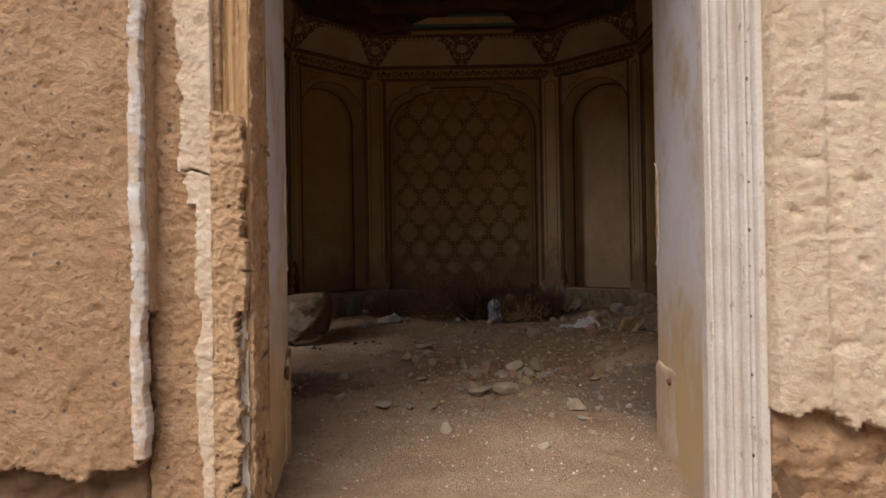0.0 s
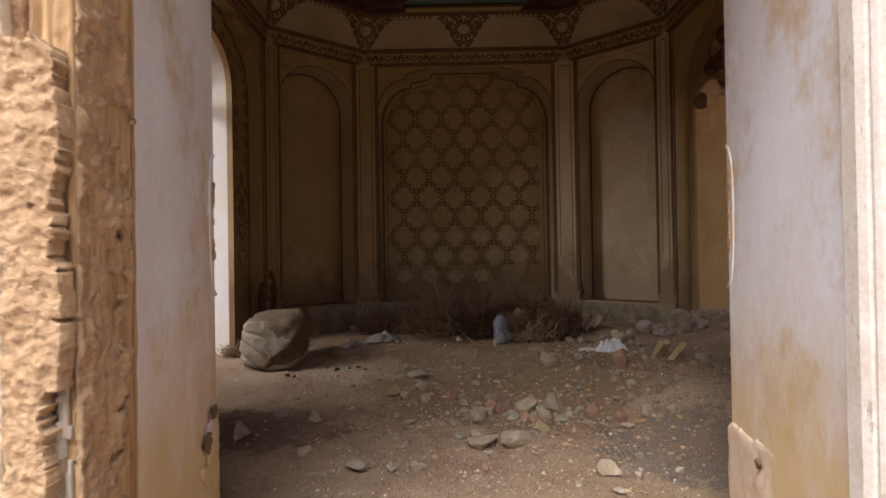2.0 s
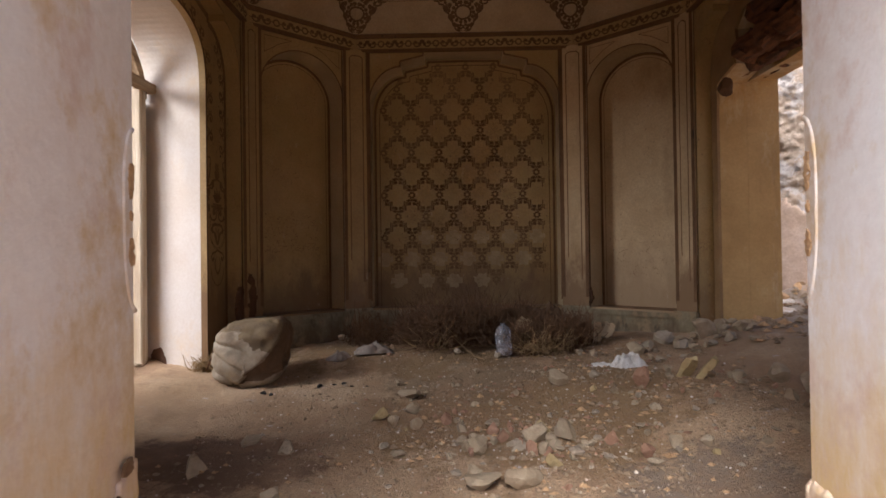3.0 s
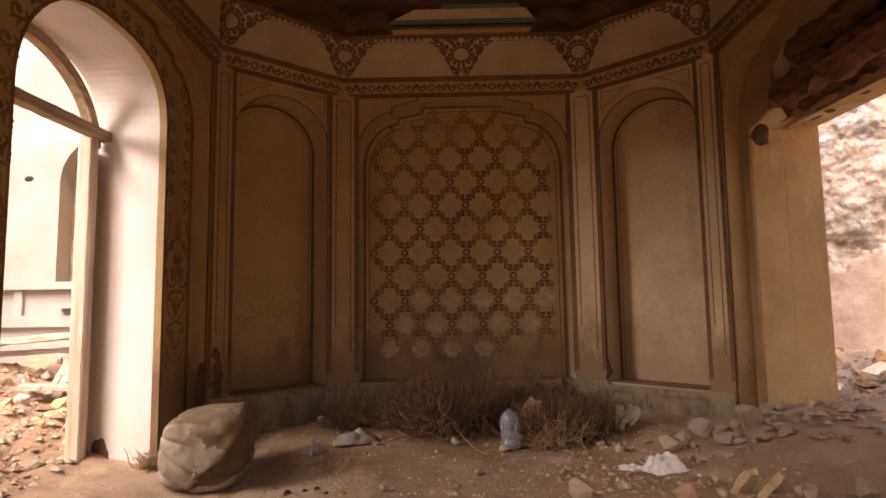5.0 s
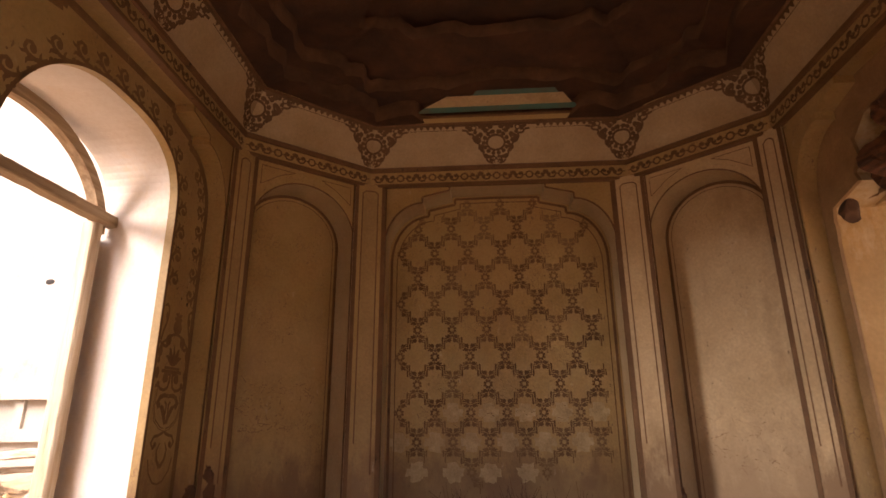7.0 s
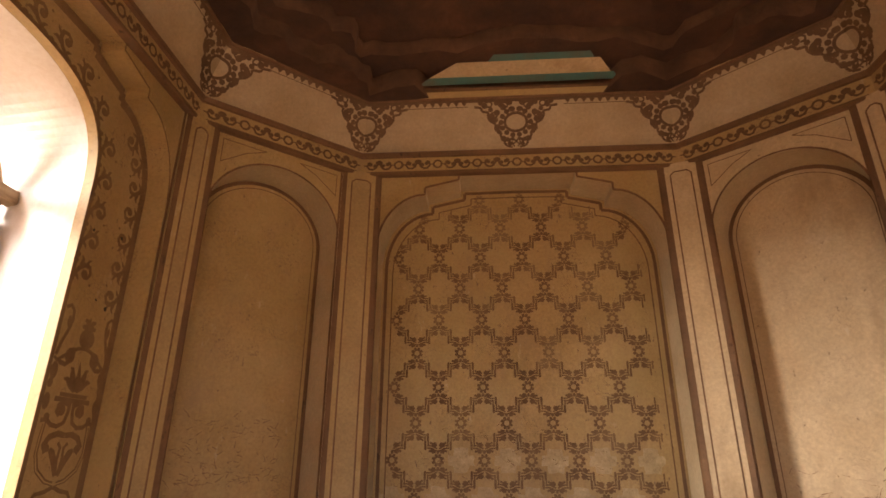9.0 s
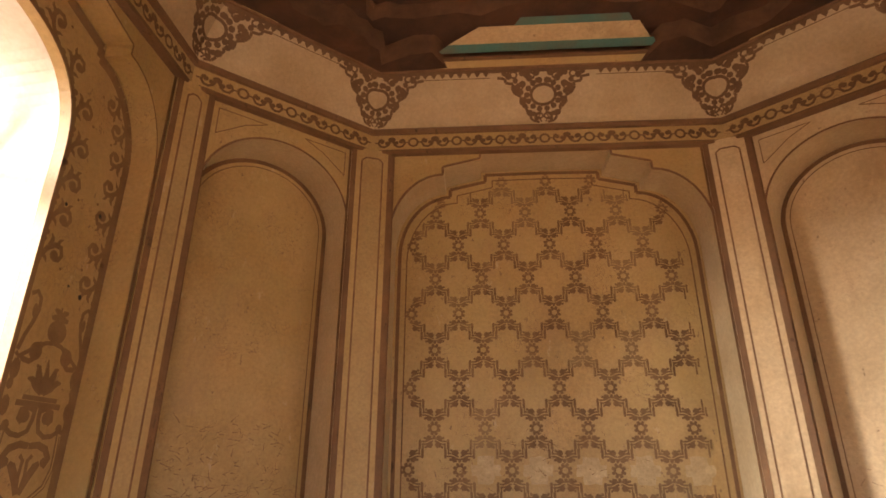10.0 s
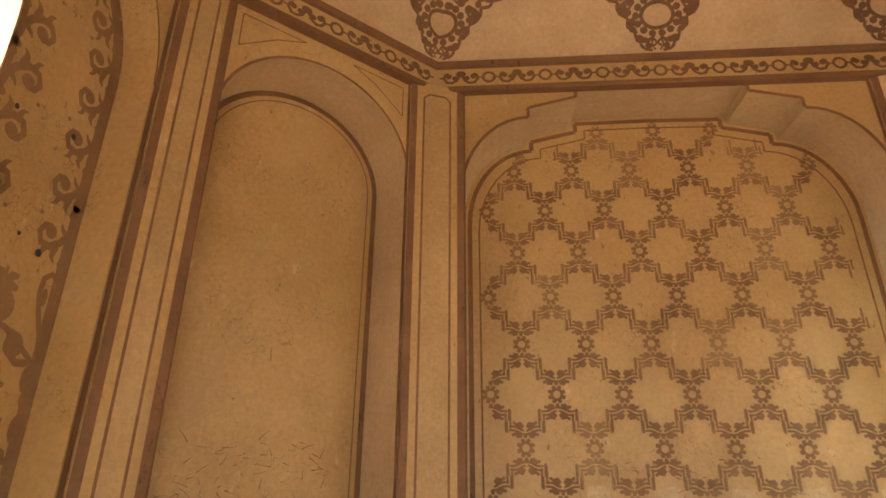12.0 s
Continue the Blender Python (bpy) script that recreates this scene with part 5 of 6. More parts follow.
# worn slots in both jambs, and the thicker skirt of plaster at their feet
for a, b, ragged in (((-0.73, 2.45), (-0.89, 3.40), 1), ((1.31, 3.40), (1.15, 2.45), 0)):
    jf = Face(a, b)
    e = (lambda d, r=ragged, L=jf.length: (L - d) if r else d)
    slot = tagged(new("latch_slot"), "worn latch slot gouged in the whitewashed door jamb", "wall slot", kind="structure")

    # a moulded lip bows out from the arris and back, with broken ochre plaster inside it
    bm = bmesh.new()
    lip = []
    for k in range(29):
        q = k / 28
        lip.append(jf.at(e(-0.004 + 0.082 * (1 - abs(2 * q - 1) ** 3.2) ** 0.6 - 0.016 * q), 1.67 - 0.60 * q, 0.0045 + 0.002 * noise.noise((q * 9, 2, 3))))
    tube(bm, lip, 0.011, 0.010, 10)
    part("rim", bm, M_JAMB, slot, smooth=True)
    for v0, v1, q in ((1.21, 1.31, 0.020), (1.36, 1.40, 0.012), (1.43, 1.56, 0.022)):
        c = e(0.016)
        relief("broken_pocket", jf, c - q, c + q, v0, v1, lambda u, v: -0.004 + 0.006 * fbm(u, v, 40, 137), 0.005, M_CLOD,
               lambda u, v: ((u - c) / q) ** 2 + ((v - (v0 + v1) / 2) / (v1 - v0) * 2) ** 2 < 0.9 + 0.5 * fbm(u, v, 30, 139), -0.004, slot, "broken ochre pocket")
    if ragged:
        relief("plaster_skirt", jf, min(e(0.006), e(0.90)), max(e(0.006), e(0.90)), -0.15, 0.75,
           lambda u, v: -0.012 + 0.007 * fbm(u, v, 5, 70) + 0.004 * fbm(u, v, 22, 71), 0.016, M_JAMB,
           lambda u, v, e=e: (e(u) if not ragged else jf.length - u) < 0.22 + 0.08 * fbm(u, v, 6, 77) and v < 0.44 + 0.12 * fbm(u, v, 3.5, 72 + ragged) + 0.04 * fbm(u, v, 14, 73) + (0.12 if (e(u) if not ragged else jf.length - u) < 0.16 else 0.0), -0.014, ws, "chipped thick plaster skirt")
    else:
        # a thicker coat of plaster stands out from the foot of this jamb
        bm = bmesh.new()
        cols = []
        for i in range(97):
            u = -0.022 + 0.95 * i / 96
            top = 0.52 + 0.018 * fbm(u, 0.3, 5, 82) + 0.008 * fbm(u, 0.7, 26, 83) - (0.03 if u < 0.01 else 0.0)
            col = []
            for j in range(31):
                v = -0.15 + (top + 0.15) * j / 30
                proud = 0.016 + 0.006 * fbm(u, v, 4, 80) + 0.003 * fbm(u, v, 18, 81) + 0.012 * max(0.0, 0.3 - v)
                proud *= min(1.0, max(0.0, (0.48 + 0.12 * fbm(u, v, 6, 85) - u) / 0.25))
                near = min(1.0, (top - v) / 0.022)
                col.append(bm.verts.new(jf.at(u, v, 0.004 - proud * max(0.0, near) ** 0.5)))
            cols.append(col)
        for p, q in zip(cols, cols[1:]):
            for j in range(30):
                bm.faces.new((p[j], q[j], q[j + 1], p[j + 1]))
        r = bmesh.ops.extrude_edge_only(bm, edges=[ed for ed in bm.edges if ed.is_boundary])
        for g in r["geom"]:
            if isinstance(g, bmesh.types.BMVert):
                g.co += jf.n * 0.03
        bmesh.ops.recalc_face_normals(bm, faces=bm.faces)
        obj("plaster_skirt", bm, M_SKIRT, ws, "thick chipped plaster skirt", smooth=True)
    for k, (d, z, r) in enumerate(((0.10, 0.60, 0.035), (0.20, 0.50, 0.045)) if ragged else ((0.35, 0.45, 0.02),)):
        relief("gouge", jf, e(d) - r * 1.4, e(d) + r * 1.4, z - r * 1.2, z + r * 1.2, lambda u, v: -0.022 + 0.004 * fbm(u, v, 30, k), 0.006, M_MUDDARK if k < 2 else M_OCHRE,
               lambda u, v: ((u - e(d)) / r / 1.3) ** 2 + ((v - z) / r) ** 2 < 0.55 + 0.7 * fbm(u, v, 25, 95 + k + ragged), -0.01, ws, "chipped hollow in the plaster")

# ---- ground ----
SPOTS = [(0, -3, 0), (0, 2.5, 0), (-1, 3.2, 0), (1.2, 3.2, 0.02), (0.3, 4.4, 0), (0.9, 4.0, 0.03), (-1.27, 5.2, 0.08), (-1.4, 6.1, 0.12), (-0.2, 5.9, 0.16), (0.6, 4.85, 0.07), (0.6, 6.8, 0.3),
         (1.5, 6.07, 0.34), (1.85, 5.5, 0.36), (-1.07, 7.3, 0.33), (0.3, 7.8, 0.4), (2.2, 7.1, 0.4), (-1.7, 7.0, 0.25), (2.9, 6.7, 0.6), (3.5, 6.0, 0.6), (-2.4, 6.3, 0.25), (-3.6, 7.2, 0.45), (6, 8, 0.8), (-5.5, 9, 0.7), (-9, 4, 0.3)]


def ground_z(x, y):
    s = w = 0.0
    for a, b, z in SPOTS:
        k = 1.0 / ((x - a) ** 2 + (y - b) ** 2 + 0.15) ** 2
        s += k * z
        w += k
    z = s / w + 0.025 * noise.noise((x * 2, y * 2, 0)) + 0.014 * noise.noise((x * 6, y * 6, 3)) + 0.006 * noise.noise((x * 17, y * 17, 5))
    rough = min(1.0, max(0.0, (abs(x - 0.3) - 2.5) / 0.8)) if y > 4 else 0.0
    return z + rough * (0.12 * fbm(x, y, 1.3, 31) + 0.06 * fbm(x, y, 4.5, 32))


def ticks(a, b, step, far):
    fine = [a + i * step for i in range(int((b - a) / step) + 1)]
    lo = [a - far * 0.02 * 1.35 ** i for i in range(16, -1, -1)]
    hi = [b + far * 0.02 * 1.35 ** i for i in range(17)]
    return lo + fine + hi


xs, ys = ticks(-5, 5, 0.04, 20), ticks(1.2, 9.6, 0.04, 20)
verts = [(x, y, ground_z(x, y)) for y in ys for x in xs]
nx = len(xs)
quads = [(j * nx + i, j * nx + i + 1, (j + 1) * nx + i + 1, (j + 1) * nx + i) for j in range(len(ys) - 1) for i in range(nx - 1)]
me = bpy.data.meshes.new("ground")
me.from_pydata(verts, [], quads)
me.materials.append(M_EARTH)
for p in me.polygons:
    p.use_smooth = True
tagged(new("ground", me), "dusty trodden earth littered with plaster crumbs", "ground", kind="structure")

# ---- court seen through the west opening ----
COURT = Face((-14.0, 10.3), (-2.75, 10.3))


def cx(x):
    return x + 14.0


bm = bmesh.new()
holes = [arch(cx(-5.50), cx(-4.30), 1.80, 3.25, 0.66)]
prism(bm, COURT, rect(0, COURT.length, -0.5, 6.4), holes, 0, 0.30)
wc = tagged(obj("wall_court", bm, M_BRIGHT), "unseen limewashed wall added to limit the light in the court with arched niches", "wall", kind="structure")
bm = bmesh.new()
prism(bm, COURT, rect(0, COURT.length, -0.5, 6.4), [], 0.304, 0.5)
part("niche_back", bm, M_OCHRE, wc, "ochre plaster niche back")
bm = bmesh.new()
bm.free()
for u0, u1, v0, v1, w in [(cx(-9), cx(-3.6), 1.69, 1.775, -0.10), (cx(-9), cx(-3.6), 1.16, 1.32, -0.08), (cx(-5.40), cx(-4.30), 1.42, 1.50, -0.16)] + [(cx(x), cx(x) + 0.12, 1.322, 1.688, -0.05) for x in (-6.9, -6.05, -4.2, -3.75)]:
    bm = bmesh.new()
    prism(bm, COURT, rect(u0, u1, v0, v1), [], w, 0.0)
    part("ledge", bm, M_BRIGHT, wc)
# flattened black ball in place of a socket's shade
bm = bmesh.new()
bmesh.ops.create_icosphere(bm, subdivisions=2, radius=0.09)
for v in bm.verts:
    v.co = Vector((v.co.x, v.co.y * 0.4, v.co.z * 0.6)) + COURT.at(cx(-5.96), 3.31, 0.02)
part("putlog_hole_shade", bm, M_COAL, wc, "black blob for the shade in a wall socket")
# unseen wall, added to hold back sky light from the west opening
bm = bmesh.new()
box(bm, -8.3, -7.8, 3.4, 10.28, -0.5, 4.2)
tagged(obj("wall_court_west_unseen", bm, M_BRIGHT), "unseen limewashed wall added to limit the light in the court", "wall", kind="structure")
# unseen wall, added to cut the light entering from the east yard
bm = bmesh.new()
box(bm, 6.6, 7.1, 3.4, 8.1, -0.5, 3.4)
tagged(obj("wall_ruin_east_unseen", bm, M_CREAM), "unseen cream mud wall added to limit light in the ruined yard", "wall", kind="structure")
bm = bmesh.new()
box(bm, -14.0, 12.0, -22.0, -21.5, -0.5, 3.0)
tagged(obj("wall_court_south", bm, M_CREAM), "cream mud wall across the court", "wall", kind="structure")

# window frame in the west opening: posts, transom and arched head
wf = new("window_frame")
tagged(wf, "weathered timber frame with a transom and an arched fanlight, no glass", "window frame", kind="structure")
wx = -2.68
timber("post", (wx, 6.63, 0.1), (wx, 6.63, 2.78), 0.11, 0.10, M_POST, wf, seed=3, wear=0.004, n=40)
timber("rebate", (wx - 0.045, 6.725, 0.1), (wx - 0.045, 6.725, 2.70), 0.05, 0.09, M_WOOD, wf, seed=5, wear=0.004, n=30)
timber("post", (wx, 4.98, 0.1), (wx, 4.98, 2.78), 0.11, 0.10, M_POST, wf, seed=4, wear=0.004, n=40)
timber("transom", (wx + 0.04, 4.93, 2.82), (wx + 0.07, 6.86, 2.82), 0.10, 0.085, M_WOODT, wf, "rough timber transom", seed=6, wear=0.006, n=40)
bm = bmesh.new()
yc = 4.42 + WC
rows = []
for k in range(33):
    a = math.pi * k / 32
    row = []
    for r, x in ((0.0, -2.64), (0.085, -2.64), (0.085, -2.72), (0.0, -2.72)):
        j = 1 + 0.004 * noise.noise((k * 0.5, r * 30, x * 10))
        row.append(bm.verts.new((x, yc + (0.79 + r) * j * math.cos(a), 2.72 + (0.58 + r) * j * math.sin(a))))
    rows.append(row)
for r, q in zip(rows, rows[1:]):
    for i in range(4):
        bm.faces.new((r[i], r[(i + 1) % 4], q[(i + 1) % 4], q[i]))
bm.faces.new(rows[0]), bm.faces.new(rows[-1])
bmesh.ops.recalc_face_normals(bm, faces=bm.faces)
part("arched_head", bm, M_WOODT, wf, "arched timber head")

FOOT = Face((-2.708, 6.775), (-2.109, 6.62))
# flush dark patch: a hollow's shade painted on the reveal
relief("foot_hollow_shade", FOOT, 0.03, 0.27, 0.15, 0.50, lambda u, v: -0.004 + 0.004 * fbm(u, v, 20, 151), 0.008, M_LIP,
       lambda u, v: ((u - 0.15) / 0.10) ** 2 + ((v - 0.25) / 0.19) ** 2 < 0.85 + 0.3 * fbm(u, v, 14, 152), -0.01, WALLS["wall_west"], "dark patch painted for a shaded hollow at the foot of the reveal")

# beams over the broken east opening
for k, (x, z, r, y0, y1, sd) in enumerate(((2.72, 3.22, 0.10, 4.62, 6.30, 1), (2.70, 2.96, 0.11, 4.6, 6.40, 2), (2.88, 2.92, 0.09, 4.6, 6.62, 3), (3.06, 2.93, 0.085, 4.6, 6.80, 5))):
    bm = bmesh.new()
    rnd = random.Random(sd)
    pts = [Vector((x + 0.05 * noise.noise((i * 0.3, sd, 0)), y1 + (y0 - y1) * i / 34, z + 0.04 * noise.noise((i * 0.3, sd, 5)) + 0.02 * i / 34)) for i in range(35)]
    tube(bm, pts, r, r * 0.9, 14)
    for v in bm.verts:
        v.co += v.normal * 0 + Vector((noise.noise(v.co * 14), 0, noise.noise(v.co * 14 + Vector((5, 0, 0))))) * 0.035
        v.co.z += 0.03 * noise.noise(Vector((v.co.x * 30, v.co.y * 2.2, v.co.z * 30)))
    tagged(obj("lintel_beam", bm, M_WOODY), "cracked reddish-brown timber beam over the broken opening", "beam", "lintel beams", "structure")
stub = rock("lintel_stub", 0.24, 611, M_LIP, None, 0.75, 3)
stub.matrix_world = pose(2.66, 6.72, 2.66, 0, 0, 80)
tagged(stub, "dark broken timber stub poking out of the jamb", "beam", kind="structure")

# fallen plaster at the foot of the north-west corner
for (ff, u, v, w, h, sd, off) in ((WALL_W, 2.62, 0.76, 0.12, 0.20, 91, -0.012), (WALL_NW, 0.0, 0.82, 0.085, 0.30, 92, -0.075), (WALL_NE, 0.155, 0.76, 0.05, 0.13, 94, -0.008)):
    relief("bare_mud_patch", ff, u - w, u + w, v - h, v + h, lambda a, b: off + 0.012 * fbm(a, b, 14, sd), 0.014, M_LIP,
           lambda a, b: ((a - u) / w) ** 2 + ((b - v) / h) ** 2 < 0.8 + 0.4 * fbm(a, b, 9, sd), -0.03, WALLS["wall_northwest"], "bare mud where the plaster has fallen")

# ruin beyond the east opening
RUIN = Face((3.6, 10.9), (8.6, 7.2))
rw = tagged(relief("wall_ruin", RUIN, 0, RUIN.length, 0.0, 5.6, lambda u, v: 0.10 * fbm(u, v, 1.3, 101) + 0.05 * fbm(u, v, 5, 102) + 0.04 * fbm(u, v, 15, 105) + (0.10 if v > 2.0 + 0.3 * fbm(u, 0, 2, 9) else 0.0), 0.03, M_RUIN,
       lambda u, v: v < 2.9 + 0.55 * u + 0.25 * fbm(u, 0, 2.2, 103) + 0.06 * fbm(u, v, 9, 104), -0.5), "crumbling cream mud-brick wall with a broken top", "wall", kind="structure")

relief("fallen_plaster_face", RUIN, 0, RUIN.length, 0.2, 2.6, lambda u, v: -0.16 + 0.03 * fbm(u, v, 1.5, 121) + 0.012 * fbm(u, v, 8, 122), 0.04, M_PINK,
       lambda u, v: v < 1.95 + 0.35 * fbm(u, 0, 1.6, 123) + 0.12 * fbm(u, v, 6, 124), -0.2, rw, "pinkish plaster left on the lower wall")

# ---- loose things ----


def rest(x, y, sink=0.01):
    return ground_z(x, y) - sink


# stones: fourteen shapes, shared by all the copies
KINDS = [(M_STONE, "pale limestone chunk"), (M_STONEY, "yellowish limestone chunk"), (M_BRICK, "broken red brick lump"), (M_GREY, "grey rubble stone")]
SHAPES = []
for k in range(14):
    m, text = KINDS[(0, 3, 1, 0, 2, 0, 3, 0, 0, 0, 2, 3, 0, 3)[k]]
    o = rock("stone", 1.25, 40 + k, m, None, 0.55 + 0.25 * (k % 3) / 2, 3)
    o.location = (0, 0, -40 - 3 * k)
    SHAPES.append((o, text))


def stone(x, y, size, k, turn=None, sink=0.12, tilt=0.0, text=None):
    o, t = SHAPES[k % 14]
    me = o.data
    ob = new("stone", me)
    ob.matrix_world = Matrix.LocRotScale((x, y, ground_z(x, y) - sink * size * 0.5), Euler((tilt, 0, turn if turn is not None else k * 1.7 + x * 9)), (size, size, size))
    return tagged(ob, (text or t) + " lying on the dusty floor", "stone", "rubble stones")


PLACED = [(-0.17, 5.87, 0.19, 0, "squarish cracked limestone block"), (-0.13, 5.45, 0.14, 3, None), (-0.33, 5.36, 0.16, 2, None), (-0.24, 5.25, 0.12, 5, None), (-0.08, 5.22, 0.11, 8, None), (0.10, 5.35, 0.12, 4, None),
          (0.29, 4.97, 0.20, 9, "rounded pale limestone block"), (0.55, 4.98, 0.15, 6, None), (0.66, 5.10, 0.17, 7, None), (0.86, 5.12, 0.21, 12, "flat pale limestone slab"), (0.47, 5.10, 0.12, 4, None), (0.78, 4.93, 0.08, 0, None),
          (0.95, 4.98, 0.07, 3, None), (1.10, 4.92, 0.12, 4, None), (0.92, 5.75, 0.17, 7, None), (1.45, 5.45, 0.20, 10, "flat reddish brick fragment"), (1.20, 5.75, 0.09, 11, None), (1.50, 5.55, 0.12, 5, None),
          (0.30, 4.53, 0.22, 0, "half-buried limestone block"), (0.52, 4.50, 0.24, 9, "half-buried limestone block"), (0.36, 4.36, 0.10, 3, None), (0.95, 4.03, 0.15, 12, "flat pale limestone slab"), (1.10, 3.98, 0.09, 3, None),
          (-0.07, 4.18, 0.08, 11, "small white stone"), (-0.22, 4.10, 0.07, 11, None), (-0.42, 4.12, 0.10, 11, None), (0.05, 3.62, 0.12, 12, "thin buried brick edge"), (2.40, 6.62, 0.31, 3, "large rough tan stone"), (2.62, 6.45, 0.17, 3, None), (2.10, 6.72, 0.22, 1, "yellowish stone against the socle"),
          (1.75, 6.45, 0.18, 7, None), (1.90, 6.62, 0.14, 13, None), (2.32, 5.35, 0.18, 8, None), (2.40, 5.10, 0.20, 5, None), (2.20, 5.0, 0.12, 12, None), (2.48, 4.85, 0.14, 3, None), (1.40, 4.75, 0.11, 5, None), (1.55, 4.70, 0.08, 8, None), (1.25, 4.62, 0.09, 0, None),
          (0.57, 6.68, 0.07, 11, "small pale stone"), (0.2, 6.9, 0.10, 13, None), (1.66, 7.15, 0.12, 13, None), (-0.3, 6.25, 0.07, 8, None), (2.75, 6.55, 0.16, 0, None), (2.6, 6.15, 0.12, 9, None), (3.2, 6.2, 0.14, 5, None)]
for x, y, size, k, text in PLACED:
    stone(x, y, size * 0.95, k, text=text)
rng = random.Random(78)
for i in range(34):
    stone(rng.gauss(0.55, 0.38), rng.gauss(5.02, 0.24), rng.uniform(0.05, 0.12), (4, 3, 1, 5, 2, 8, 9, 0, 7, 10)[i % 10], tilt=rng.uniform(-0.3, 0.3))
for i in range(34):
    stone(rng.uniform(2.05, 2.75), rng.uniform(6.25, 6.85), rng.uniform(0.06, 0.15), (3, 0, 5, 1, 8, 9, 13)[i % 7], tilt=rng.uniform(-0.4, 0.4))
for i in range(22):
    stone(rng.uniform(1.3, 2.3), rng.uniform(5.3, 6.7), rng.uniform(0.04, 0.11), (3, 0, 5, 4, 8, 9, 13)[i % 7], tilt=rng.uniform(-0.4, 0.4))
rng = random.Random(77)
for i in range(150):
    if i < 100:
        x, y = rng.gauss(0.75, 0.6), rng.gauss(5.1, 0.5)
    else:
        x, y = rng.uniform(1.2, 2.3), rng.uniform(4.6, 6.6)
    if -1.2 < x < 2.3 and 3.7 < y < 7.0:
        stone(x, y, rng.uniform(0.02, 0.07), rng.randrange(14), tilt=rng.uniform(-0.4, 0.4))
# rubble heaped in the two yards, joined
bm = bmesh.new()
for i in range(170):
    s = -1 if i % 3 else 1
    x, y = (rng.uniform(2.9, 5.2), rng.uniform(6.2, 9.4)) if s > 0 else (rng.uniform(-5.0, -2.8), rng.uniform(6.0, 9.2))
    size = rng.uniform(0.05, 0.24) * (1.0 if rng.random() < 0.5 else 0.5)
    k = rng.randrange(14)
    first = len(bm.faces)
    bm.from_mesh(SHAPES[k][0].data)
    bm.verts.ensure_lookup_table()
    fresh = bm.verts[-len(SHAPES[k][0].data.vertices):]
    m = Matrix.LocRotScale((x, y, ground_z(x, y) - 0.06 * size), Euler((rng.uniform(-0.4, 0.4), 0, rng.uniform(0, 6.3))), (size, size, size))
    for v in fresh:
        v.co = m @ v.co
    bm.faces.ensure_lookup_table()
    for fc in bm.faces[first:]:
        fc.material_index = k % 3
tagged(obj("yard_rubble", bm, [M_MUDDARK, M_CLOD, M_RUIN]), "broken stones and clods heaped over the yards outside", "rubble", kind="stuff")

# crumbs of plaster and grit
rng = random.Random(5)
vs, fs_ = [], []
for i in range(13000):
    q = rng.random()
    if q < 0.55:
        x, y = rng.uniform(-1.5, 2.3), rng.uniform(2.9, 7.2)
    elif q < 0.85:
        x, y = rng.gauss(0.6, 0.7), rng.gauss(4.9, 0.8)
    else:
        x, y = rng.uniform(-0.9, 1.3), rng.uniform(2.6, 4.2)
    r = rng.uniform(0.003, 0.010) * (1.8 if rng.random() < 0.08 else 1.0)
    z = ground_z(x, y)
    k = len(vs)
    a = rng.uniform(0, 6.28)
    for j in range(4):
        t = a + j * math.pi / 2 + rng.uniform(-0.4, 0.4)
        vs.append((x + r * math.cos(t), y + r * math.sin(t), z - r * 0.3 + rng.uniform(0, r * 0.4)))
    vs.append((x, y, z + r * rng.uniform(0.5, 0.9)))
    fs_ += [(k + j, k + (j + 1) % 4, k + 4) for j in range(4)]
me = bpy.data.meshes.new("plaster_crumbs")
me.from_pydata(vs, [], fs_)
me.materials.append(M_GYPSUM)
me.materials.append(M_GRAVEL)
for i, p in enumerate(me.polygons):
    p.material_index = 0 if (i // 4) % 9 == 0 else 1
tagged(new("plaster_crumbs", me), "pale plaster crumbs and grit over the earth floor", "grit", kind="stuff")

# loose rubble too small to pick apart
rng = random.Random(15)
vs, fs_ = [], []
OCT = [(1, 0, 0), (0, 1, 0), (-1, 0, 0), (0, -1, 0), (0, 0, 1), (0, 0, -0.4)]
for i in range(3600):
    q = rng.random()
    yard = i >= 1500
    if yard:
        x, y = (rng.uniform(-5.2, -2.65), rng.uniform(5.8, 9.0)) if i % 3 else (rng.uniform(2.6, 5.0), rng.uniform(6.0, 9.0))
    elif q < 0.5:
        x, y = rng.gauss(0.75, 0.55), rng.gauss(5.25, 0.5)
    elif q < 0.75:
        x, y = rng.uniform(1.0, 2.4), rng.uniform(4.4, 6.9)
    else:
        x, y = rng.uniform(-1.6, 1.6), rng.uniform(4.0, 7.3)
    if not yard and not (-1.7 < x < 2.5 and 3.8 < y < 7.5):
        continue
    r = (2.0 if yard else 1.0) * rng.uniform(0.008, 0.022) * (1.6 if rng.random() < 0.12 else 1.0)
    z, a, k = ground_z(x, y), rng.uniform(0, 6.28), len(vs)
    for p in OCT:
        px, py, pz = [c * rng.uniform(0.6, 1.3) for c in p]
        vs.append((x + r * (px * math.cos(a) - py * math.sin(a)) * 1.2, y + r * (px * math.sin(a) + py * math.cos(a)), z + r * 0.25 + r * pz * 0.7))
    fs_ += [(k, k + 1, k + 4), (k + 1, k + 2, k + 4), (k + 2, k + 3, k + 4), (k + 3, k, k + 4), (k + 1, k, k + 5), (k + 2, k + 1, k + 5), (k + 3, k + 2, k + 5), (k, k + 3, k + 5)]
me = bpy.data.meshes.new("loose_rubble")
me.from_pydata(vs, [], fs_)
for m in (M_GRAVEL, M_CLOD, M_GREY, M_BRICK, M_STONE):
    me.materials.append(m)
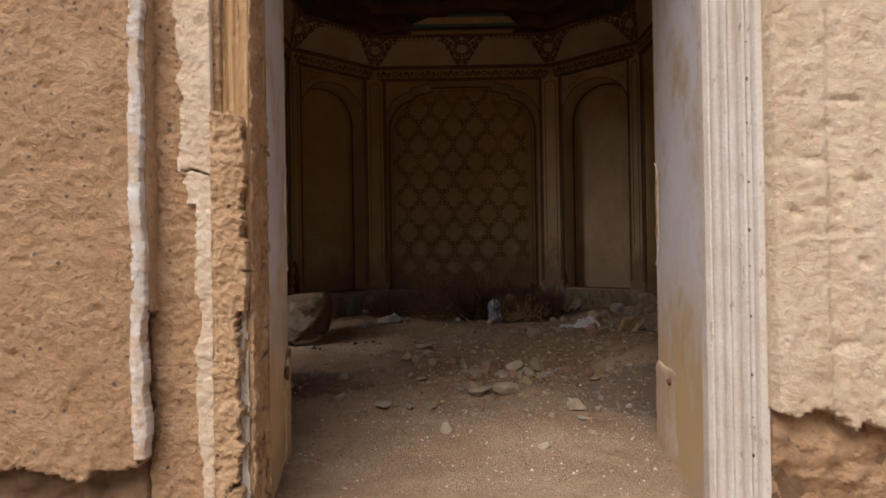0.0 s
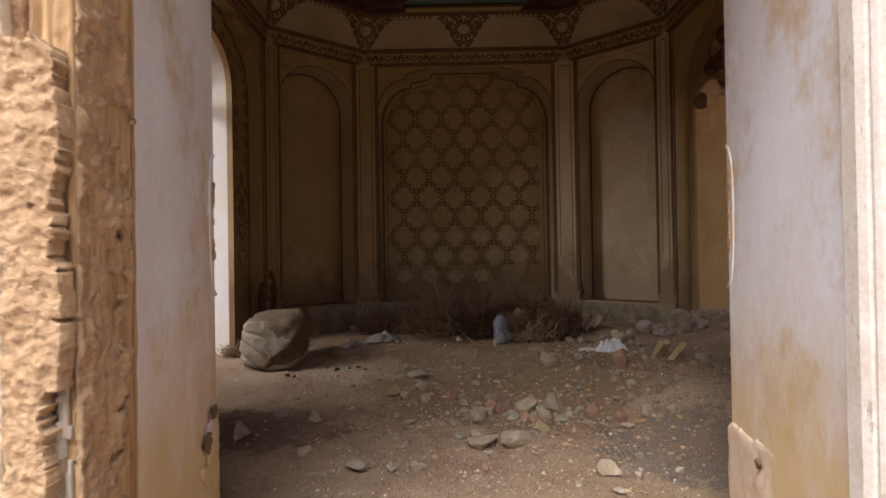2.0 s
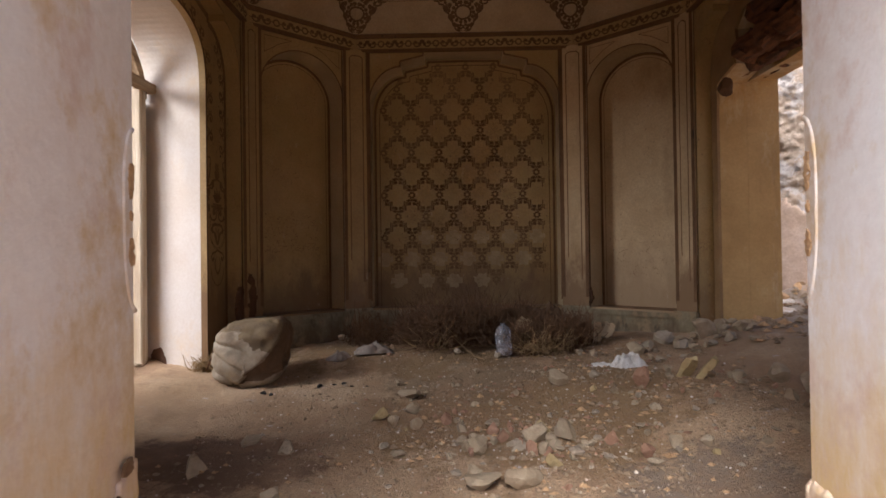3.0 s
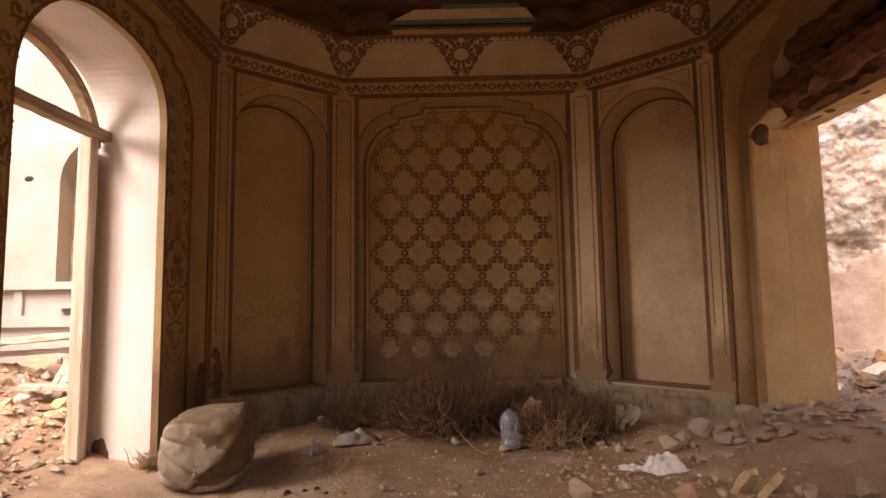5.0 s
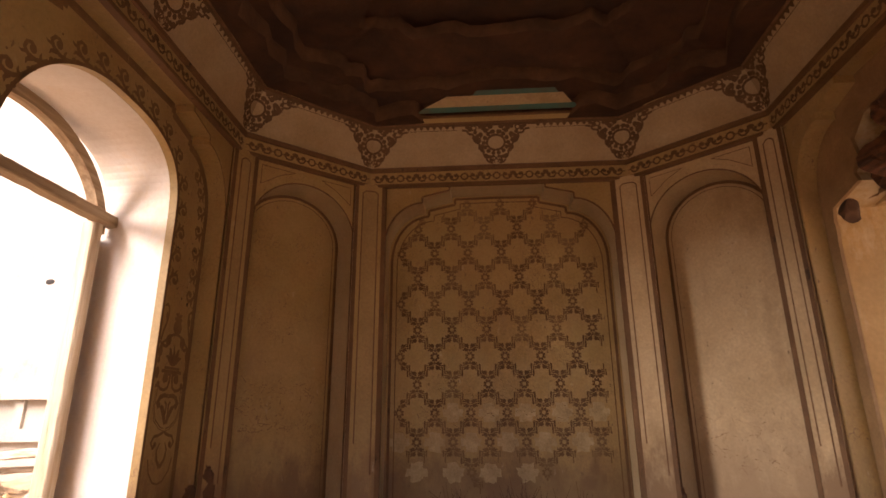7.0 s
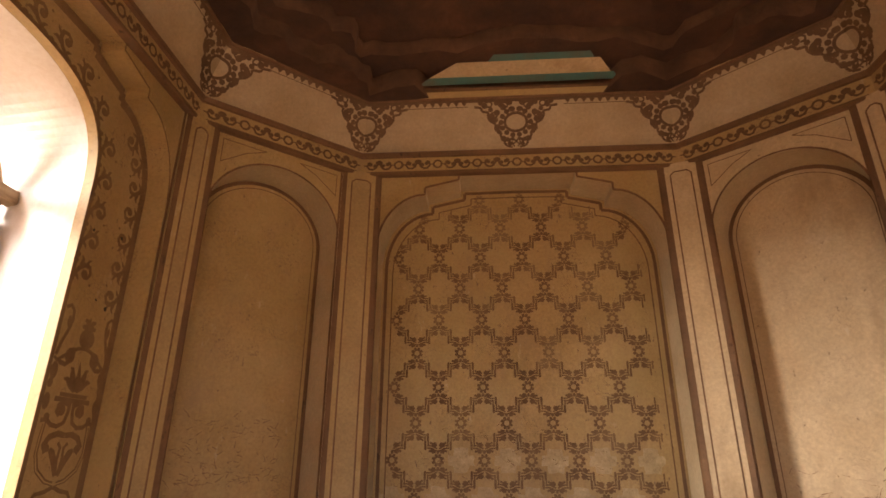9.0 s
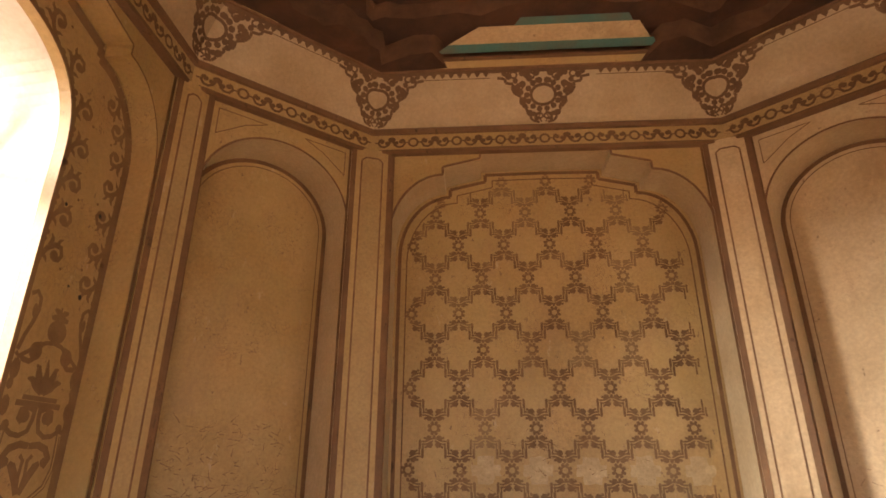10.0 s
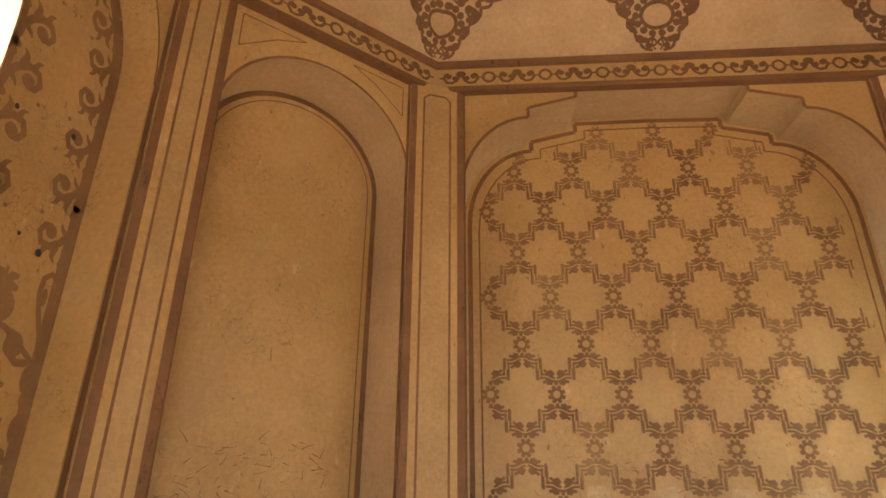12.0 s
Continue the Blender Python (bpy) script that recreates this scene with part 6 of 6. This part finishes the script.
for i, p in enumerate(me.polygons):
    p.material_index = (0, 1, 0, 0, 0, 3, 0, 4, 0, 1, 0, 2)[(i // 8) % 12]
tagged(new("loose_rubble", me), "small angular rubble scattered over the dark soil", "rubble", kind="stuff")

# charred bits
for i, (x, y, s) in enumerate(((-1.37, 6.08, 0.10), (-1.30, 6.05, 0.06), (-0.95, 6.22, 0.11), (-0.83, 6.25, 0.07), (-0.76, 6.27, 0.09), (-0.68, 6.20, 0.05), (-1.02, 6.05, 0.04), (-0.55, 6.2, 0.05))):
    o = rock("charcoal", s * 0.8, 300 + i, M_COAL, None, 0.5, 2)
    o.matrix_world = pose(x, y, rest(x, y, 0.006), 0, 0, i * 40)
    tagged(o, "black charred lump on the dusty floor", "charcoal", "charred bits")

# yellow stones leaning against one another
for x, y, rz in ((1.78, 5.50, 20), (1.90, 5.47, 60)):
    bm = bmesh.new()
    box(bm, -0.048, 0.048, -0.024, 0.024, -0.10, 0.10)
    bmesh.ops.subdivide_edges(bm, edges=bm.edges, cuts=3, use_grid_fill=True)
    for v in bm.verts:
        k = 1 - 0.35 * (abs(v.co.z) / 0.12) ** 2
        v.co = Vector((v.co.x * k, v.co.y * k, v.co.z)) + Vector((noise.noise(v.co * 22), noise.noise(v.co * 22 + Vector((4, 0, 0))), noise.noise(v.co * 18))) * 0.012
    o = obj("broken_tile", bm, M_STONEY, smooth=False)
    o.matrix_world = pose(x, y, ground_z(x, y) + 0.062, 38, 0, rz)
    tagged(o, "upright yellow limestone shard leaning on rubble", "stone", "yellow shards")

# plastic bottle, standing askew and half crushed
bm = bmesh.new()
prof = [(0.0, 0.0), (0.050, 0.0), (0.062, 0.012), (0.064, 0.055), (0.058, 0.066), (0.064, 0.08), (0.063, 0.125), (0.056, 0.135), (0.064, 0.148), (0.062, 0.205), (0.054, 0.245), (0.036, 0.272), (0.020, 0.282), (0.018, 0.295), (0.0, 0.296)]
rows = []
for r, z in prof:
    rows.append([bm.verts.new((max(r, 0.0005) * 1.15 * math.cos(2 * math.pi * k / 20) * (1 + 0.28 * noise.noise((k * 0.6, z * 38, 1))), max(r, 0.0005) * 1.15 * math.sin(2 * math.pi * k / 20) * (1 + 0.28 * noise.noise((k * 0.6, z * 38, 6))), z)) for k in range(20)])
for r, q in zip(rows, rows[1:]):
    for k in range(20):
        bm.faces.new((r[k], r[(k + 1) % 20], q[(k + 1) % 20], q[k]))
bottle = obj("plastic_bottle", bm, M_BOTTLE, smooth=True)
bottle.matrix_world = pose(0.63, 6.76, rest(0.63, 6.76, 0.0), -8, 4, 30)
tagged(bottle, "clear dusty crumpled plastic bottle standing upright", "bottle")

# slumped woven sack with its mouth open
sack = new("woven_sack")
sack.matrix_world = pose(-1.58, 6.44, rest(-1.58, 6.44, 0.03), 0, 0, 6)
tagged(sack, "dirty pale woven sack slumped with its brown mouth gaping", "sack")
MOUTH = Vector((0.72, -0.69, 0.10)).normalized()
M_E1 = Vector((0.69, 0.72, 0)).normalized()
M_E2 = MOUTH.cross(M_E1)


def gape(c):
    """How far inside the three-cornered mouth a direction lies."""
    if c.dot(MOUTH) < 0.05:
        return -1.0
    a, b = c.dot(M_E1), c.dot(M_E2)
    w = 0.05 * noise.noise(c * 4)
    return min(0.80 - a, 0.72 * (a + 0.36) - 0.45 * (b + 0.20), b + 0.66 - 0.25 * a, 0.80 - b + 0.1 * a) + w


def sack_form(c):
    q = (abs(c.x) ** 3.4 + abs(c.y) ** 3.4 + abs(c.z) ** 3.4) ** (1 / 3.4)
    p = c / q
    left = max(0.0, 0.2 - p.x)
    crease = 1.0 - abs(math.sin(5.5 * p.z + 3.6 * p.x + 1.2 * noise.noise(c * 1.2)))
    k = 0.95 + 0.07 * noise.noise(c * 1.3 + Vector((2, 0, 0))) - 0.08 * crease ** 3 * min(1.0, left * 1.6 + 0.35) - 0.06 * abs(noise.noise(c * 2.3 + Vector((0, 5, 0)))) - 0.03 * abs(noise.noise(c * 5.0))
    p = p * k
    x, y, z = p.x * 0.335, p.y * 0.27, p.z * 0.305
    x += 0.07 * p.z * (1 if p.x > 0 else -0.2)
    z += 0.05 * max(0.0, p.z) * p.x - 0.05 * max(0.0, -p.x - 0.5) * max(0.0, p.z)
    if p.z < 0:
        x, y = x * (1 + 0.10 * -p.z), y * (1 + 0.12 * -p.z)
    g = gape(c)
    v = Vector((x, y, max(z + 0.285, 0.0)))
    if g > 0:
        v -= MOUTH * 0.035 * min(1.0, g / 0.20)
    elif g > -0.07:
        v += MOUTH * 0.008 * (1 + g / 0.07)
    return v


bm = bmesh.new()
bmesh.ops.create_icosphere(bm, subdivisions=6, radius=1.0)
raw = {v.index: v.co.copy() for v in bm.verts}
inner = set()
for fc in bm.faces:
    if gape(sum((raw[v.index] for v in fc.verts), Vector()) / 3) > 0.035:
        inner.add(fc.index)
upper = set()
for fc in bm.faces:
    c = sum((raw[v.index] for v in fc.verts), Vector()) / 3
    if fc.index not in inner and c.z + 0.55 * c.x + 0.30 * noise.noise(c * 3.0) + 0.12 * noise.noise(c * 9.0) > 0.42:
        upper.add(fc.index)
everything = set(range(len(bm.faces)))
lining_bm, fold_bm = bm.copy(), bm.copy()
for which, keep in ((bm, everything - inner - upper), (lining_bm, inner), (fold_bm, upper)):
    for v in which.verts:
        v.co = sack_form(raw[v.index])
    which.faces.ensure_lookup_table()
    bmesh.ops.delete(which, geom=[fc for fc in which.faces if fc.index not in keep], context="FACES")
part("upper_fold", fold_bm, M_SACKTOP, sack, "dust-browned upper fold", smooth=True)
part("bag", bm, M_SACK, sack, smooth=True)
part("mouth", lining_bm, M_SACKIN, sack, "dark brown lining in the open mouth", smooth=True)


def bush(name, x, y, r, h, n, seed, material, label):
    rnd = random.Random(seed)
    bm = bmesh.new()
    base = Vector((0, 0, 0))
    for i in range(n):
        a = rnd.uniform(0, 2 * math.pi)
        e = rnd.uniform(0.02, 1.05)
        d = Vector((math.cos(a) * math.cos(e), math.sin(a) * math.cos(e), math.sin(e)))
        p = Vector((rnd.gauss(0, r * 0.28), rnd.gauss(0, r * 0.2), rnd.uniform(0, h * 0.25)))
        pts = [p]
        ln = rnd.uniform(0.4, 1.0) * h
        for k in range(5):
            d = (d + Vector((rnd.gauss(0, 0.6), rnd.gauss(0, 0.6), rnd.gauss(0.02, 0.45)))).normalized()
            p = p + Vector((d.x * r / h * 0.8, d.y * r / h * 0.8, d.z)) * ln / 4
            pts.append(Vector((p.x, p.y, max(p.z, 0.004))))
        tube(bm, pts, rnd.uniform(0.0035, 0.0065), 0.0018, 3)
        if rnd.random() < 0.7:
            q = pts[2]
            d2 = Vector((rnd.gauss(0, 1), rnd.gauss(0, 1), rnd.gauss(0.3, 0.6))).normalized()
            tube(bm, [q, q + d2 * ln * 0.2, q + (d2 + Vector((0, 0, rnd.gauss(0, 0.4)))) * ln * 0.36], 0.0022, 0.001, 3)
    o = obj(name, bm, material)
    o.matrix_world = pose(x, y, rest(x, y, 0.01))
    tagged(o, label, "dry weeds", "dry thorn bushes")
    for i in range(5):
        a = rnd.uniform(0, 6.28)
        stem = bmesh.new()
        tube(stem, [Vector((0.04 * r * math.cos(a), 0.04 * r * math.sin(a), -0.01)), Vector((0.3 * r * math.cos(a), 0.2 * r * math.sin(a), h * 0.22)), Vector((0.55 * r * math.cos(a + 0.3), 0.4 * r * math.sin(a + 0.3), h * 0.5)), Vector((0.7 * r * math.cos(a), 0.5 * r * math.sin(a), h * 0.72))], 0.008, 0.003, 6)
        part("stem", stem, material, o)
    return o


BUSHES = [(0.02, 7.28, 0.48, 0.50, 1350, M_TWIG), (0.42, 7.36, 0.42, 0.52, 1150, M_TWIG), (0.98, 6.92, 0.36, 0.40, 900, M_TWIG), (1.30, 7.05, 0.32, 0.42, 700, M_TWIG), (0.85, 7.45, 0.34, 0.46, 700, M_TWIG), (-0.74, 7.45, 0.26, 0.36, 480, M_TWIG),
          (-0.26, 7.50, 0.34, 0.38, 520, M_TWIG), (0.02, 7.15, 0.42, 0.30, 70, M_STRAW), (0.98, 6.76, 0.36, 0.30, 170, M_STRAW), (1.22, 6.95, 0.28, 0.32, 90, M_STRAW), (-2.05, 6.62, 0.22, 0.20, 260, M_STRAW)]
for i, (x, y, r, h, n, m) in enumerate(BUSHES):
    bush("dry_bush", x, y, r, h, n, 500 + i, m, "tangled dry brown thorn twigs against the wall" if m is M_TWIG else "bleached dry straw stalks on the rubble")
bm = bmesh.new()
tube(bm, [Vector((0.16, 7.1, ground_z(0.16, 7.1) + 0.12)), Vector((0.26, 6.9, ground_z(0.26, 6.9) + 0.07)), Vector((0.36, 6.7, ground_z(0.36, 6.7) + 0.012)), Vector((0.44, 6.62, ground_z(0.44, 6.62) + 0.006))], 0.005, 0.003, 5)
tagged(obj("dry_stick", bm, M_STRAW), "pale bent dry stalk lying out of the bush", "stick")


bm = bmesh.new()
tube(bm, [Vector((-2.02 + 0.20 * q, 6.52 - 0.05 * q, ground_z(-2.02, 6.52) + 0.02 + 0.26 * math.sin(math.pi * min(1.0, q * 0.62)))) for q in [k / 12 for k in range(13)]], 0.006, 0.005, 6)
tagged(obj("wire_hoop", bm, M_WOODY, smooth=True), "rusty bent wire hoop standing behind the sack", "wire")


def sheet(name, x, y, w, d, seed, material, label, cat, crumple, lift, turn, tilt=0.0):
    """A crumpled sheet of film, rag or card."""
    bm = bmesh.new()
    n = 18
    g = [[None] * (n + 1) for _ in range(n + 1)]
    for i in range(n + 1):
        for j in range(n + 1):
            u, v = (i / n - 0.5) * w, (j / n - 0.5) * d
            e = 1 + 0.25 * noise.noise((i * 0.3, j * 0.3, seed))
            dome = (1 - abs(2 * i / n - 1) ** 3) * (1 - abs(2 * j / n - 1) ** 3)
            z = crumple * dome * (0.35 + 0.9 * abs(noise.noise((u * 9, v * 9, seed))) + 0.5 * abs(noise.noise((u * 24, v * 24, seed + 2))) + 0.25 * abs(noise.noise((u * 55, v * 55, seed + 5))))
            g[i][j] = bm.verts.new((u * e, v * e, z))
    for i in range(n):
        for j in range(n):
            bm.faces.new((g[i][j], g[i + 1][j], g[i + 1][j + 1], g[i][j + 1]))
    r = bmesh.ops.extrude_face_region(bm, geom=bm.faces[:])
    for v in [q for q in r["geom"] if isinstance(q, bmesh.types.BMVert)]:
        v.co.z += 0.003
    bmesh.ops.recalc_face_normals(bm, faces=bm.faces)
    o = obj(name, bm, material, smooth=material is M_CLOTH)
    o.matrix_world = pose(x, y, ground_z(x, y) + lift, tilt, 0, turn)
    return tagged(o, label, cat)


sheet("plastic_film", 1.56, 6.08, 0.26, 0.20, 1, M_PAPER, "crumpled silvery-white plastic film on the rubble", "litter", 0.13, 0.0, 20)
sheet("plastic_film", 1.36, 6.14, 0.24, 0.09, 2, M_PAPER, "flattened strip of white plastic film on the rubble", "litter", 0.04, 0.0, -10)
sheet("rag", -0.62, 7.05, 0.36, 0.20, 3, M_CLOTH, "dusty grey-white rag in the litter by the wall", "rag", 0.11, -0.005, 15)
sheet("rag", -0.92, 6.88, 0.22, 0.16, 4, M_CLOTH, "dusty grey-white rag in the litter by the wall", "rag", 0.09, -0.005, 60)


def flap(x, y, z, w, h, seed, material, label, rx, ry, rz):
    """A torn, once-folded piece of card, with a ragged outline."""
    rnd = random.Random(seed)
    bm = bmesh.new()
    n = 22
    edge = []
    for k in range(n):
        a = 2 * math.pi * k / n
        q = max(abs(math.cos(a)), abs(math.sin(a)))
        r = (0.5 / q) * rnd.uniform(0.72, 1.0)
        edge.append((w * r * math.cos(a), h * r * math.sin(a)))
    mid = bm.verts.new((0, 0, 0))
    ring = [[bm.verts.new((u * f, v * f, 0.22 * abs(u * f) + 0.012 * noise.noise((u * f * 14, v * f * 14, seed)))) for u, v in edge] for f in (0.5, 1.0)]
    for k in range(n):
        j = (k + 1) % n
        bm.faces.new((mid, ring[0][k], ring[0][j]))
        bm.faces.new((ring[0][k], ring[1][k], ring[1][j], ring[0][j]))
    r = bmesh.ops.extrude_face_region(bm, geom=bm.faces[:])
    for v in [q for q in r["geom"] if isinstance(q, bmesh.types.BMVert)]:
        v.co.z += 0.005
    bmesh.ops.recalc_face_normals(bm, faces=bm.faces)
    o = obj("cardboard", bm, material)
    o.matrix_world = pose(x, y, z, rx, ry, rz)
    return tagged(o, label, "cardboard", "torn card scraps")


# the last, dark one fills in for the shaded hollow beside the first
for i, (x, y, lift, w, h, rx, ry, rz, m) in enumerate(((0.87, 7.22, 0.19, 0.17, 0.20, 60, 20, -25, M_PALECARD), (1.12, 7.08, 0.13, 0.10, 0.16, 70, -20, 15, M_PALECARD), (1.29, 6.98, 0.12, 0.08, 0.26, 58, -40, 20, M_PALECARD),
                                                        (1.55, 7.02, 0.11, 0.09, 0.25, 68, 12, 5, M_CARD), (1.66, 7.06, 0.09, 0.12, 0.18, 60, 30, -20, M_PALECARD), (1.00, 7.30, 0.12, 0.18, 0.14, 75, 8, 10, M_SACKIN))):
    flap(x, y, ground_z(x, y) + lift, w, h, 900 + i, m, "dark card put in for the shaded hollow beside a pale scrap" if m is M_SACKIN else "torn pale cardboard scrap standing in the dry weeds", rx, ry, rz)
sheet("cardboard", 0.74, 7.55, 0.24, 0.22, 7, M_SACKIN, "dark torn sheet bundled against the wall", "cardboard", 0.12, 0.18, 10, 60)
sheet("tarpaulin", 1.12, 7.58, 0.60, 0.40, 8, M_SACKIN, "dark brown sheet slumped along the wall foot", "tarpaulin", 0.30, 0.10, -6, 24)
for x, y, size, k in ((-1.25, 4.62, 0.20, 12), (-1.13, 5.10, 0.17, 9), (-0.84, 4.90, 0.15, 12), (-0.75, 4.35, 0.10, 7), (-0.55, 3.55, 0.07, 12), (0.62, 3.35, 0.08, 7), (0.95, 3.55, 0.07, 3), (-0.72, 3.15, 0.09, 9), (0.35, 3.85, 0.06, 0), (0.75, 3.85, 0.05, 8), (-0.25, 3.6, 0.05, 11)):
    stone(x, y, size, k, sink=0.45, text="flat pale plaster lump" if k in (9, 12) else None)
stone(-0.42, 7.72, 0.20, 9, text="squarish plaster block")
stone(0.02, 7.78, 0.12, 7)
stone(-1.02, 7.62, 0.16, 3)
stone(1.75, 7.32, 0.13, 7)

# planks and fallen slabs in the court and beyond the broken opening
PLANKS = [((-5.3, 8.7, 1.02), (-3.7, 8.45, 1.15), 0.22, 0.07), ((-5.2, 8.8, 0.90), (-3.7, 8.65, 0.98), 0.16, 0.06), ((-4.20, 8.45, 0.48), (-4.02, 8.70, 1.08), 0.13, 0.05), ((-4.05, 8.35, 0.45), (-3.95, 8.62, 1.05), 0.08, 0.06), ((-4.3, 8.2, 0.62), (-3.6, 8.2, 0.60), 0.16, 0.06)]
for i, (a, b, w, h) in enumerate(PLANKS):
    o = timber("plank", a, b, w, h, M_WOODX, None, seed=20 + i, wear=0.015)
    tagged(o, "sun-bleached grey plank on the court rubble", "plank", "fallen planks")
for i, (x, y, s) in enumerate(((4.15, 8.55, 0.34), (4.55, 8.1, 0.42), (3.9, 7.9, 0.2), (5.1, 8.6, 0.3))):
    bm = bmesh.new()
    box(bm, -s / 2, s / 2, -s * 0.35, s * 0.35, 0, 0.05)
    bmesh.ops.bevel(bm, geom=bm.edges[:], offset=0.008, segments=2, affect="EDGES")
    for v in bm.verts:
        v.co += Vector((noise.noise(v.co * 7 + Vector((i, 0, 0))), noise.noise(v.co * 7 + Vector((0, i, 4))), 0)) * 0.04
    o = obj("plaster_slab", bm, M_GYPSUM)
    o.matrix_world = pose(x, y, ground_z(x, y), 8, -10, 30 * i)
    tagged(o, "fallen white gypsum slab on the rubble outside", "slab", "fallen slabs")
for o, _ in SHAPES:
    bpy.data.objects.remove(o)
